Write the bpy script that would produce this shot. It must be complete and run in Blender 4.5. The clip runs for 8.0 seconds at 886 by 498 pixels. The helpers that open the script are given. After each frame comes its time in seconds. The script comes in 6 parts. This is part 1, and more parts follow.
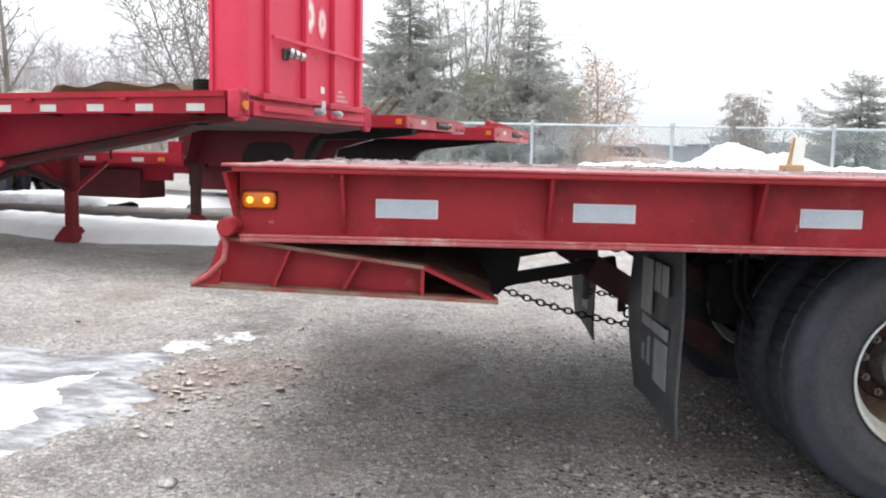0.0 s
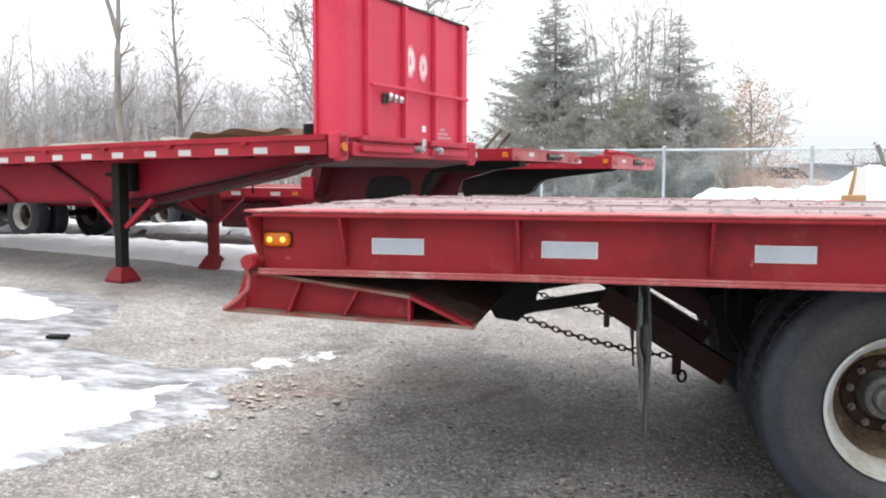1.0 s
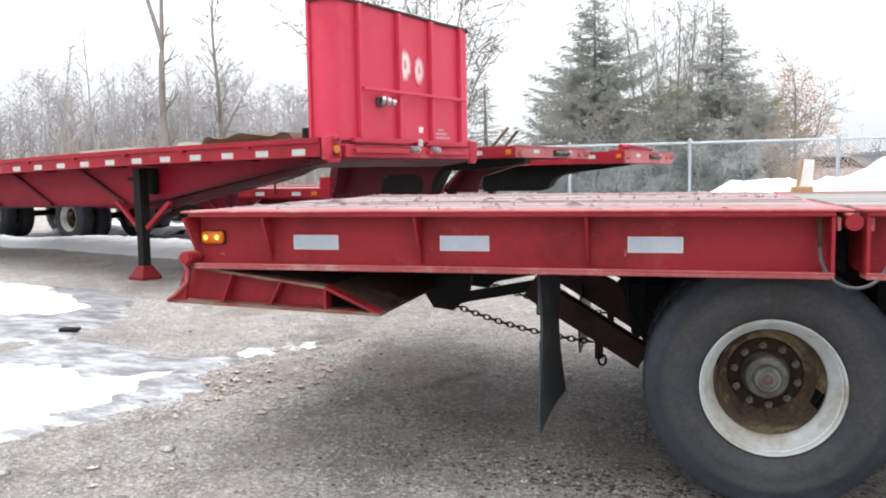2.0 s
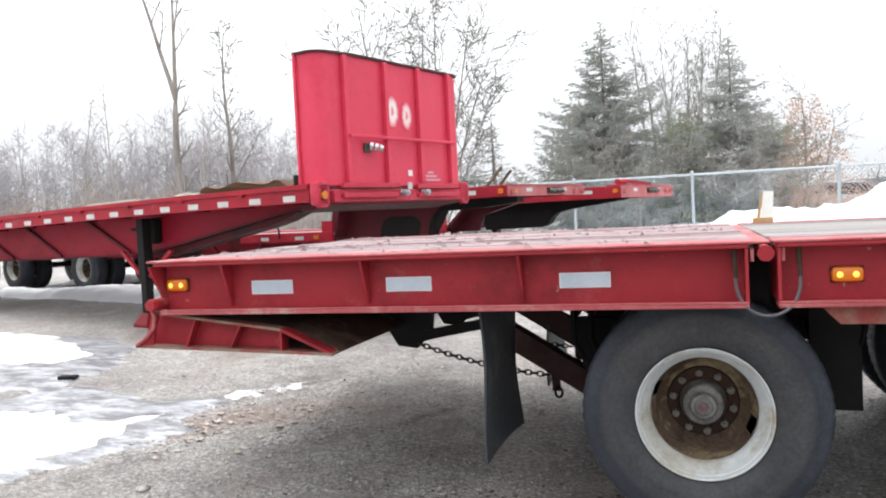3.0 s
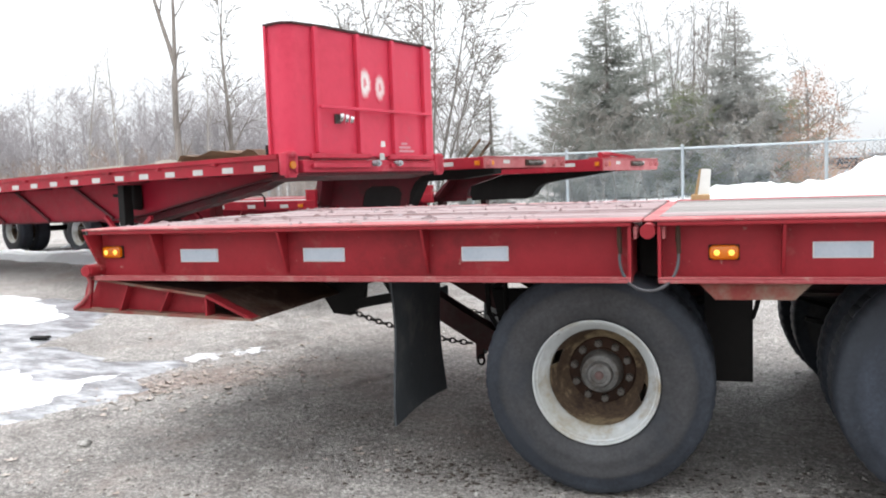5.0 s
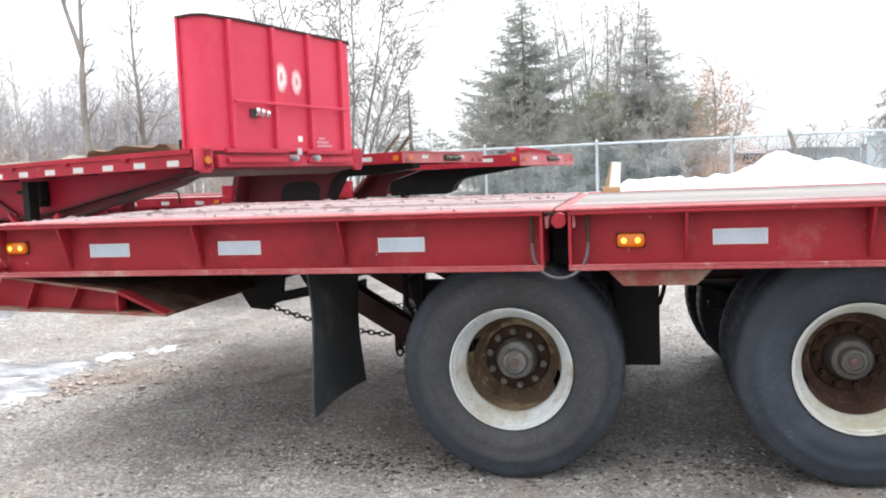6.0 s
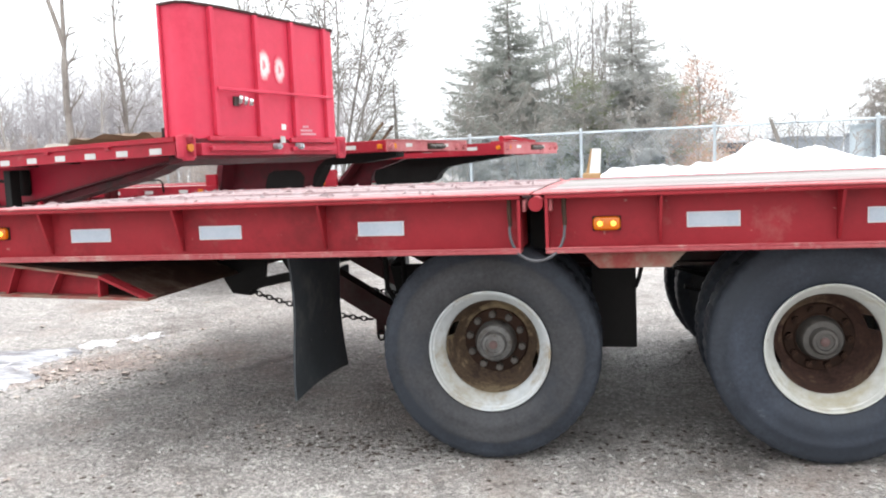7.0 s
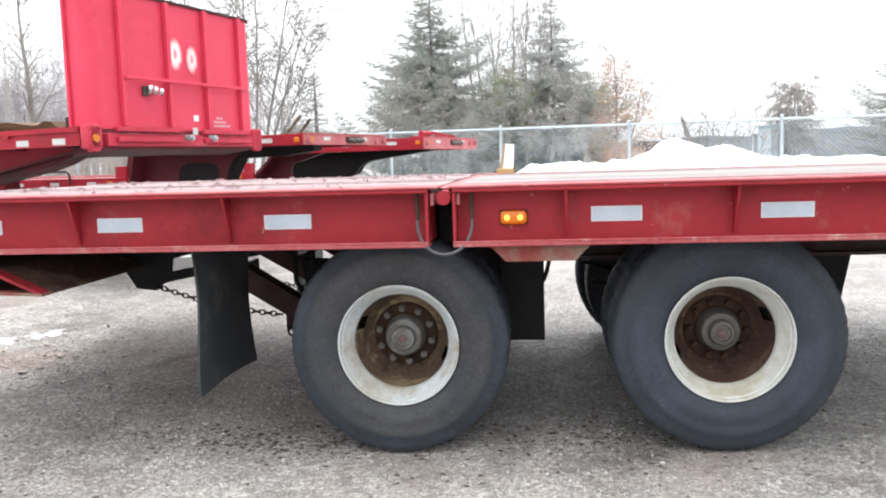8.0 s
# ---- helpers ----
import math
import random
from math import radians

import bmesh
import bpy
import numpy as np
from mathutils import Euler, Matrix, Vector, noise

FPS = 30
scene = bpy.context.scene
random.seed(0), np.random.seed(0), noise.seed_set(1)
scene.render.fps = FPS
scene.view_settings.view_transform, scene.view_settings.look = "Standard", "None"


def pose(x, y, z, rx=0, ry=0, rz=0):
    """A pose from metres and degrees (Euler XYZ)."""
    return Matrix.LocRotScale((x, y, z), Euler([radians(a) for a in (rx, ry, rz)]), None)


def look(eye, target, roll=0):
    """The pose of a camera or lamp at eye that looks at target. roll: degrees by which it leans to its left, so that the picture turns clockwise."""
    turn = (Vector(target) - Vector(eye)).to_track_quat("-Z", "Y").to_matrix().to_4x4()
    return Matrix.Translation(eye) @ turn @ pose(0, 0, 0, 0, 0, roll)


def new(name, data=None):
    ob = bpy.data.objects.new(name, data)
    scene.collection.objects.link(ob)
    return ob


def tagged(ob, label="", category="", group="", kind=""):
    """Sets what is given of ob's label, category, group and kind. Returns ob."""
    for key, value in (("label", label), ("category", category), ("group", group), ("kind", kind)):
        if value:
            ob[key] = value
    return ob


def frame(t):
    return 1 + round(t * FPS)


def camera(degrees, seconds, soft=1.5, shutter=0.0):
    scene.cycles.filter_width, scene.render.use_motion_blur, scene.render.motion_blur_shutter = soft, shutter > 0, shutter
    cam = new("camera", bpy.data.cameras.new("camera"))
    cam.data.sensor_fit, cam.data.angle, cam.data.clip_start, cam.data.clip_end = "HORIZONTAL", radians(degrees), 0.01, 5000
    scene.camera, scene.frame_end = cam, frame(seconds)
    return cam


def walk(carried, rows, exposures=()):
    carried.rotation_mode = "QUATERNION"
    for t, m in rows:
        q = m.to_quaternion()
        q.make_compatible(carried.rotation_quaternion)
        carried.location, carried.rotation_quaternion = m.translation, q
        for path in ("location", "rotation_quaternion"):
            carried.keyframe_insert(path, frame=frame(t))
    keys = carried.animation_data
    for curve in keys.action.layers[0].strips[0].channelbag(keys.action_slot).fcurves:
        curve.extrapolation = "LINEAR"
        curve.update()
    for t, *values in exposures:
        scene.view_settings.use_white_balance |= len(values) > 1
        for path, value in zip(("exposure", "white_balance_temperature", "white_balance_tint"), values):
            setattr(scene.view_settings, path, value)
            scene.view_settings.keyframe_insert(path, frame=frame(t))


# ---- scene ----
cam = camera(56.45, 8.0, soft=2.0)
PATH = [
    (0, (-1.723, -2.913, 1.229), (-1.7164, -0.9259, 1.0042), 1.28),
    (0.5, (-1.384, -3.107, 1.274), (-1.5080, -1.1214, 1.0667), 0.20),
    (1, (-1.053, -3.254, 1.311), (-1.4412, -1.2993, 1.1410), 0.16),
    (1.2, (-0.940, -3.308, 1.317), (-1.3242, -1.3524, 1.1518), -0.15),
    (2.3, (-0.234, -3.446, 1.328), (-0.7930, -1.5337, 1.1492), -1.17),
    (2.5, (-0.168, -3.448, 1.330), (-0.7132, -1.5305, 1.1658), -1.58),
    (3, (-0.015, -3.520, 1.339), (-0.5966, -1.6081, 1.2559), -2.84),
    (3.5, (0.141, -3.616, 1.361), (-0.5841, -1.7541, 1.2682), -2.48),
    (4, (0.312, -3.577, 1.373), (-0.4559, -1.7336, 1.2662), -1.54),
    (4.5, (0.417, -3.554, 1.370), (-0.2684, -1.6782, 1.2638), -2.33),
    (5, (0.460, -3.558, 1.351), (-0.1516, -1.6608, 1.1930), -2.01),
    (5.2, (0.472, -3.563, 1.346), (-0.0858, -1.6496, 1.1809), -1.97),
    (6.3, (0.492, -3.615, 1.320), (0.0733, -1.6681, 1.1400), -2.31),
    (6.5, (0.495, -3.628, 1.313), (0.0579, -1.6866, 1.1167), -2.29),
    (7, (0.531, -3.630, 1.304), (0.1334, -1.6798, 1.1062), -2.33),
    (7.5, (0.562, -3.619, 1.288), (0.2414, -1.6554, 1.0889), -2.11),
    (8, (0.592, -3.608, 1.293), (0.3770, -1.6309, 1.0777), -1.71),
]
walk(cam, [(t, look(eye, target, roll)) for t, eye, target, roll in PATH],
     exposures=[(0, -0.03), (5.0, -0.03), (6.4, 0.24), (8.0, 0.32)])

# ---- world and light ----
world = bpy.data.worlds.new("overcast_sky")
scene.world = world
world.use_nodes = True
wn, wl = world.node_tree.nodes, world.node_tree.links
wn.clear()
sky = wn.new("ShaderNodeTexSky")
sky.sky_type = "NISHITA"
sky.sun_disc = False
sky.sun_elevation, sky.sun_rotation = radians(81.9), radians(-103.5)
sky.air_density, sky.dust_density, sky.ozone_density = 1.0, 6.0, 1.0
soft_sky = wn.new("ShaderNodeHueSaturation")
soft_sky.inputs["Saturation"].default_value = 0.12
cloud = wn.new("ShaderNodeMixRGB")
cloud.inputs[0].default_value = 0.75
cloud.inputs[2].default_value = (7.5, 7.75, 8.05, 1)
back = wn.new("ShaderNodeBackground")
back.inputs["Strength"].default_value = 0.335
wout = wn.new("ShaderNodeOutputWorld")
wl.new(sky.outputs[0], soft_sky.inputs["Color"])
wl.new(soft_sky.outputs[0], cloud.inputs[1])
# an overcast dome is brighter overhead than at the horizon
where = wn.new("ShaderNodeTexCoord")
split = wn.new("ShaderNodeSeparateXYZ")
dome = wn.new("ShaderNodeMapRange")
for slot, value in (("From Min", 0.0), ("From Max", 1.0), ("To Min", 0.45), ("To Max", 1.41)):
    dome.inputs[slot].default_value = value
shade = wn.new("ShaderNodeVectorMath")
shade.operation = "SCALE"
wl.new(where.outputs["Generated"], split.inputs[0])
wl.new(split.outputs["Z"], dome.inputs["Value"])
wl.new(cloud.outputs[0], shade.inputs[0])
wl.new(dome.outputs[0], shade.inputs["Scale"])
wl.new(shade.outputs[0], back.inputs["Color"])
wl.new(back.outputs[0], wout.inputs["Surface"])

sun = new("sun", bpy.data.lights.new("sun", "SUN"))
sun.data.energy = 1.05
sun.data.angle = radians(26)
sun.data.color = (1.0, 0.98, 0.96)
sun.matrix_world = look((-2.5, -0.6, 18), (0, 0, 0))


# ---- materials ----
def ramp_node(nodes, stops):
    r = nodes.new("ShaderNodeValToRGB")
    el = r.color_ramp.elements
    el[0].position, el[0].color = stops[0][0], (*stops[0][1], 1)
    el[1].position, el[1].color = stops[-1][0], (*stops[-1][1], 1)
    for p, c in stops[1:-1]:
        e = el.new(p)
        e.color = (*c, 1)
    return r


def noise_node(nodes, links, vec, scale, detail=6.0, rough=0.6):
    n = nodes.new("ShaderNodeTexNoise")
    n.inputs["Scale"].default_value = scale
    n.inputs["Detail"].default_value = detail
    n.inputs["Roughness"].default_value = rough
    links.new(vec, n.inputs["Vector"])
    return n


def blend(nodes, links, fac, a, b, kind="MIX"):
    m = nodes.new("ShaderNodeMixRGB")
    m.blend_type = kind
    for slot, v in ((0, fac), (1, a), (2, b)):
        if isinstance(v, (int, float)):
            m.inputs[slot].default_value = v
        elif isinstance(v, tuple):
            m.inputs[slot].default_value = (*v, 1)
        else:
            links.new(v, m.inputs[slot])
    return m.outputs[0]


def surface(name, base, second, rough=0.6, metal=0.0, big=1.2, fine=25.0, bump=0.15, bump_size=0.01,
            dirt=None, dirt_cover=0.5, dirt_scale=4.0, by_object=0.0, stretch=(1, 1, 1), spec=0.4, chips=None, grime=None):
    """A worn surface: base and second colour mixed at two scales, patches of dirt, fine relief."""
    m = bpy.data.materials.new(name)
    m.use_nodes = True
    nodes, links = m.node_tree.nodes, m.node_tree.links
    p = nodes["Principled BSDF"]
    tc = nodes.new("ShaderNodeTexCoord")
    mp = nodes.new("ShaderNodeMapping")
    mp.inputs["Scale"].default_value = stretch
    links.new(tc.outputs["Object"], mp.inputs["Vector"])
    v = mp.outputs[0]
    n1 = noise_node(nodes, links, v, big)
    n2 = noise_node(nodes, links, v, fine, 8.0, 0.7)
    both = blend(nodes, links, 0.45, n1.outputs["Fac"], n2.outputs["Fac"])
    r = ramp_node(nodes, [(0.36, base), (0.66, second)])
    links.new(both, r.inputs[0])
    col = r.outputs[0]
    if dirt:
        n3 = noise_node(nodes, links, v, dirt_scale, 9.0, 0.7)
        cover = ramp_node(nodes, [(dirt_cover, (0, 0, 0)), (dirt_cover + 0.16, (1, 1, 1))])
        links.new(n3.outputs["Fac"], cover.inputs[0])
        col = blend(nodes, links, cover.outputs[0], col, dirt)
    if grime:
        n4 = noise_node(nodes, links, v, 1.3, 12.0, 0.78)
        smear = ramp_node(nodes, [(0.50, (0, 0, 0)), (0.68, (0.8, 0.8, 0.8))])
        links.new(n4.outputs["Fac"], smear.inputs[0])
        col = blend(nodes, links, smear.outputs[0], col, grime)
    if chips:
        n5 = noise_node(nodes, links, v, 19.0, 5.0, 0.6)
        spot = ramp_node(nodes, [(0.685, (0, 0, 0)), (0.72, (0.8, 0.8, 0.8))])
        links.new(n5.outputs["Fac"], spot.inputs[0])
        col = blend(nodes, links, spot.outputs[0], col, chips)
    if by_object:
        info = nodes.new("ShaderNodeObjectInfo")
        r2 = ramp_node(nodes, [(0.0, (1 - by_object,) * 3), (1.0, (1 + by_object,) * 3)])
        links.new(info.outputs["Random"], r2.inputs[0])
        col = blend(nodes, links, 1.0, col, r2.outputs[0], "MULTIPLY")
    links.new(col, p.inputs["Base Color"])
    p.inputs["Metallic"].default_value = metal
    p.inputs["Specular IOR Level"].default_value = spec
    rr = ramp_node(nodes, [(0.3, (max(0.05, rough - 0.12),) * 3), (0.7, (min(1, rough + 0.12),) * 3)])
    links.new(n2.outputs["Fac"], rr.inputs[0])
    links.new(rr.outputs[0], p.inputs["Roughness"])
    if bump:
        b = nodes.new("ShaderNodeBump")
        b.inputs["Strength"].default_value = bump
        b.inputs["Distance"].default_value = bump_size
        links.new(both, b.inputs["Height"])
        links.new(b.outputs[0], p.inputs["Normal"])
    return m


RED = surface("aged_red_paint", (0.235, 0.014, 0.021), (0.33, 0.027, 0.037), 0.5, 0.0, 0.9, 14, 0.08, 0.004, spec=0.22,
              dirt=(0.33, 0.09, 0.085), dirt_cover=0.585, dirt_scale=3.4, chips=(0.36, 0.17, 0.15), grime=(0.125, 0.012, 0.014))
RED_EDGE = surface("scuffed_red_paint", (0.26, 0.025, 0.035), (0.38, 0.11, 0.11), 0.6, 0.0, 2.5, 40, 0.2, 0.006,
                   dirt=(0.40, 0.25, 0.22), dirt_cover=0.55, dirt_scale=9.0)
RED_DUSTY = surface("dusty_red_steel", (0.19, 0.022, 0.022), (0.22, 0.07, 0.05), 0.8, 0.0, 2.0, 30, 0.2, 0.006,
                    dirt=(0.21, 0.145, 0.11), dirt_cover=0.45, dirt_scale=4.0)
# tan dust on red-brown steel, darkened for the shade under the tail
RAMP_SHADED_DIRT = surface("dusty_shade_darkened_steel", (0.055, 0.026, 0.021), (0.125, 0.075, 0.056), 0.9, 0.0, 2.2, 30, 0.3, 0.006, spec=0.15,
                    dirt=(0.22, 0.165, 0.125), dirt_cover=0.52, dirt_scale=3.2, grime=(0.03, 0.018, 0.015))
# rail crimson dimmed for the shade below the deck, with some grime
BEAM_RED = surface("shade_dimmed_beam_paint", (0.205, 0.006, 0.017), (0.275, 0.010, 0.026), 0.5, 0.0, 0.9, 12, 0.06, 0.004, spec=0.16,
                   dirt=(0.28, 0.035, 0.045), dirt_cover=0.62, grime=(0.15, 0.008, 0.015))
GRIMY_RED = surface("grimy_red_paint", (0.13, 0.008, 0.012), (0.22, 0.016, 0.022), 0.55, 0.0, 1.5, 18, 0.1, 0.004, spec=0.2,
                    dirt=(0.07, 0.02, 0.02), dirt_cover=0.52, dirt_scale=3.0)
# grimy red steel, its colour darkened for the shade under the trailers
DARK_RED = surface("grimy_shade_darkened_red_steel", (0.026, 0.006, 0.006), (0.052, 0.011, 0.011), 0.7, 0.0, 2.0, 22, 0.2, 0.006,
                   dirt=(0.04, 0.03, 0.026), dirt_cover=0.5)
PINK_RED = surface("bright_red_paint", (0.55, 0.040, 0.080), (0.63, 0.060, 0.105), 0.45, 0.0, 0.8, 10, 0.05, 0.004, spec=0.25,
                   dirt=(0.52, 0.14, 0.17), dirt_cover=0.60, dirt_scale=2.6, grime=(0.47, 0.030, 0.062))
BAR_RED = surface("mid_red_paint", (0.40, 0.024, 0.048), (0.50, 0.045, 0.075), 0.5, 0.0, 1.2, 14, 0.06, 0.004, spec=0.22,
                  dirt=(0.45, 0.15, 0.16), dirt_cover=0.58, dirt_scale=5.0, chips=(0.5, 0.3, 0.3), grime=(0.26, 0.015, 0.028))
CRIMSON = surface("crimson_rail_paint", (0.255, 0.009, 0.020), (0.34, 0.016, 0.031), 0.5, 0.0, 0.9, 12, 0.06, 0.004, spec=0.22,
                  dirt=(0.36, 0.09, 0.09), dirt_cover=0.57, chips=(0.40, 0.2, 0.18), grime=(0.17, 0.010, 0.016))
# greasy black steel, made darker still to hold the shade of the undersides
BLACK_STEEL = surface("greasy_shade_deepened_black_steel", (0.006, 0.0055, 0.0055), (0.015, 0.0135, 0.013), 0.65, 0.0, 3, 30, 0.25, 0.006, spec=0.14)
RUBBER = surface("dusty_tyre_rubber", (0.013, 0.016, 0.022), (0.046, 0.053, 0.067), 0.72, 0.0, 2.2, 34, 0.35, 0.004,
                 dirt=(0.088, 0.092, 0.100), dirt_cover=0.56, dirt_scale=1.8, spec=0.25, grime=(0.052, 0.052, 0.052))


def tyre_rubber(name, dusty):
    """Bluish rubber, a dusty greyer sidewall inside the shoulder ridge, scuffs and pale rubs."""
    m = bpy.data.materials.new(name)
    m.use_nodes = True
    nodes, links = m.node_tree.nodes, m.node_tree.links
    p = nodes["Principled BSDF"]
    tc, info = nodes.new("ShaderNodeTexCoord"), nodes.new("ShaderNodeObjectInfo")
    shift = nodes.new("ShaderNodeVectorMath")
    shift.operation = "MULTIPLY_ADD"
    shift.inputs[1].default_value = (1, 1, 1)
    links.new(tc.outputs["Object"], shift.inputs[0])
    links.new(info.outputs["Random"], shift.inputs[2])
    v = shift.outputs[0]
    flat = nodes.new("ShaderNodeMapping")
    flat.inputs["Scale"].default_value = (1, 0, 1)
    links.new(tc.outputs["Object"], flat.inputs["Vector"])
    far = nodes.new("ShaderNodeVectorMath")
    far.operation = "LENGTH"
    links.new(flat.outputs[0], far.inputs[0])
    n1 = noise_node(nodes, links, v, 5.0, 8, 0.7)
    wob = nodes.new("ShaderNodeMath")
    wob.operation = "MULTIPLY_ADD"
    wob.inputs[1].default_value = 0.05
    links.new(n1.outputs["Fac"], wob.inputs[0])
    links.new(far.outputs["Value"], wob.inputs[2])
    fine = noise_node(nodes, links, v, 60, 6, 0.75)
    side = ramp_node(nodes, [(0.300, dusty), (0.400, tuple(1.2 * c for c in dusty)), (0.432, dusty), (0.446, (0.024, 0.029, 0.038)), (0.500, (0.038, 0.044, 0.055))])
    links.new(wob.outputs[0], side.inputs[0])
    shade = ramp_node(nodes, [(0.32, (0.45, 0.45, 0.47)), (0.68, (1.5, 1.5, 1.5))])
    links.new(blend(nodes, links, 0.5, n1.outputs["Fac"], fine.outputs["Fac"]), shade.inputs[0])
    col = blend(nodes, links, 1.0, side.outputs[0], shade.outputs[0], "MULTIPLY")
    n2 = noise_node(nodes, links, v, 2.3, 10, 0.75)
    dark = ramp_node(nodes, [(0.46, (0, 0, 0)), (0.62, (0.75, 0.75, 0.75))])
    links.new(n2.outputs["Fac"], dark.inputs[0])
    col = blend(nodes, links, dark.outputs[0], col, (0.026, 0.031, 0.040))
    n3 = noise_node(nodes, links, v, 7.0, 8, 0.8)
    rub = ramp_node(nodes, [(0.64, (0, 0, 0)), (0.74, (0.6, 0.6, 0.6))])
    links.new(n3.outputs["Fac"], rub.inputs[0])
    col = blend(nodes, links, rub.outputs[0], col, (0.14, 0.15, 0.16))
    links.new(col, p.inputs["Base Color"])
    p.inputs["Roughness"].default_value = 0.62
    p.inputs["Specular IOR Level"].default_value = 0.3
    b = nodes.new("ShaderNodeBump")
    b.inputs["Strength"].default_value = 0.3
    b.inputs["Distance"].default_value = 0.004
    links.new(fine.outputs["Fac"], b.inputs["Height"])
    links.new(b.outputs[0], p.inputs["Normal"])
    return m


TYRE = tyre_rubber("dusty_scuffed_rubber", (0.039, 0.0395, 0.042))
TYRE_BLUE = tyre_rubber("bluish_scuffed_rubber", (0.029, 0.035, 0.047))
FLAP_RUBBER = surface("mud_flap_rubber", (0.024, 0.028, 0.032), (0.062, 0.068, 0.074), 0.6, 0.0, 2.0, 30, 0.15, 0.004,
                      dirt=(0.10, 0.10, 0.098), dirt_cover=0.56, spec=0.25, chips=(0.17, 0.17, 0.17))
RIM_WHITE = surface("chipped_white_rim", (0.40, 0.43, 0.44), (0.55, 0.57, 0.57), 0.5, 0.0, 4.0, 30, 0.15, 0.003,
                    dirt=(0.30, 0.255, 0.185), dirt_cover=0.50, dirt_scale=6.0, chips=(0.10, 0.06, 0.04), grime=(0.33, 0.32, 0.27))
RUST = surface("rusty_wheel_disc", (0.045, 0.030, 0.023), (0.15, 0.103, 0.066), 0.85, 0.0, 5.0, 40, 0.3, 0.005,
               dirt=(0.34, 0.265, 0.16), dirt_cover=0.50, dirt_scale=5.0, spec=0.2, grime=(0.035, 0.022, 0.016))
RUST_DARK = surface("dark_rusty_flange", (0.022, 0.013, 0.010), (0.065, 0.034, 0.022), 0.8, 0.0, 7.0, 50, 0.3, 0.004, spec=0.2)
HOSE = surface("grey_rubber_hose", (0.045, 0.045, 0.05), (0.095, 0.095, 0.105), 0.6, 0.0, 8.0, 50, 0.1, 0.002)
HUB_PALE = surface("grimy_pale_hub", (0.055, 0.053, 0.051), (0.21, 0.205, 0.198), 0.6, 0.1, 9.0, 50, 0.2, 0.003, dirt=(0.06, 0.045, 0.035), dirt_cover=0.5, dirt_scale=14.0)
NUT_PALE = surface("dusty_pale_nut", (0.06, 0.053, 0.048), (0.17, 0.155, 0.14), 0.7, 0.1, 9.0, 60, 0.2, 0.002)
CAP_RED = surface("faded_red_cap", (0.075, 0.042, 0.038), (0.14, 0.085, 0.08), 0.6, 0.0, 12.0, 60, 0.1, 0.002)
RUST_RED = surface("dark_red_rust", (0.030, 0.017, 0.014), (0.105, 0.058, 0.044), 0.85, 0.0, 5.0, 40, 0.3, 0.005,
                   dirt=(0.20, 0.145, 0.095), dirt_cover=0.52, dirt_scale=5.0, spec=0.2, grime=(0.020, 0.010, 0.008))
RIM_SOILED = surface("yellowed_white_rim", (0.42, 0.43, 0.40), (0.58, 0.59, 0.57), 0.5, 0.0, 4.0, 30, 0.15, 0.003,
                     dirt=(0.33, 0.29, 0.18), dirt_cover=0.53, dirt_scale=5.0, chips=(0.12, 0.08, 0.05), grime=(0.38, 0.36, 0.29))
# red of the parked trailers, darkened for the shade under nose, neck and deck
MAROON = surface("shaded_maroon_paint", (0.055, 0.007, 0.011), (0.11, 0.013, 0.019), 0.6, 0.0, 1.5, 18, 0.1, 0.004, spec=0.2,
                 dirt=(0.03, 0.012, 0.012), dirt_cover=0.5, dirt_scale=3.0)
DUSTY_FACE = surface("dusty_pink_red_paint", (0.34, 0.075, 0.085), (0.44, 0.17, 0.17), 0.6, 0.0, 3.0, 26, 0.1, 0.004, spec=0.2,
                     dirt=(0.20, 0.03, 0.04), dirt_cover=0.54, dirt_scale=5.0, chips=(0.5, 0.42, 0.40))
# brushwood brown kept as pale as the far twigs, distance haze included
BRUSH = surface("hazed_brown_brushwood", (0.30, 0.245, 0.215), (0.44, 0.375, 0.335), 0.95, 0.0, 0.2, 2.0, 0.0)
HUB_GREY = surface("dirty_hub_steel", (0.05, 0.046, 0.043), (0.135, 0.125, 0.115), 0.6, 0.3, 8.0, 50, 0.2, 0.003)
GALV = surface("galvanised_steel", (0.30, 0.34, 0.36), (0.42, 0.45, 0.47), 0.5, 0.4, 3.0, 40, 0.05, 0.002)
CHROME = surface("bare_steel_rod", (0.45, 0.46, 0.47), (0.6, 0.6, 0.6), 0.25, 0.9, 4.0, 40, 0.02, 0.002)
PALE_PRINT = surface("faded_pink_print", (0.50, 0.20, 0.24), (0.60, 0.32, 0.35), 0.6, 0.0, 20.0, 90, 0.0)
FADED = surface("faded_pale_print", (0.13, 0.14, 0.15), (0.26, 0.27, 0.28), 0.6, 0.0, 9.0, 60, 0.1, 0.001)
TAPE = surface("white_reflective_tape", (0.40, 0.48, 0.55), (0.50, 0.57, 0.63), 0.35, 0.0, 9.0, 90, 0.1, 0.001,
               dirt=(0.32, 0.37, 0.42), dirt_cover=0.62, dirt_scale=12)
TAPE_EDGE = surface("clear_tape_edge", (0.56, 0.58, 0.60), (0.66, 0.67, 0.68), 0.4, 0.0, 9.0, 90, 0.1, 0.001)
PLANK_RED = surface("worn_red_deck_board", (0.15, 0.08, 0.08), (0.28, 0.213, 0.215), 0.9, 0.0, 2.0, 30, 0.7, 0.014,
                    dirt=(0.31, 0.265, 0.27), dirt_cover=0.46, dirt_scale=6.0, by_object=0.2, stretch=(0.25, 2, 2))
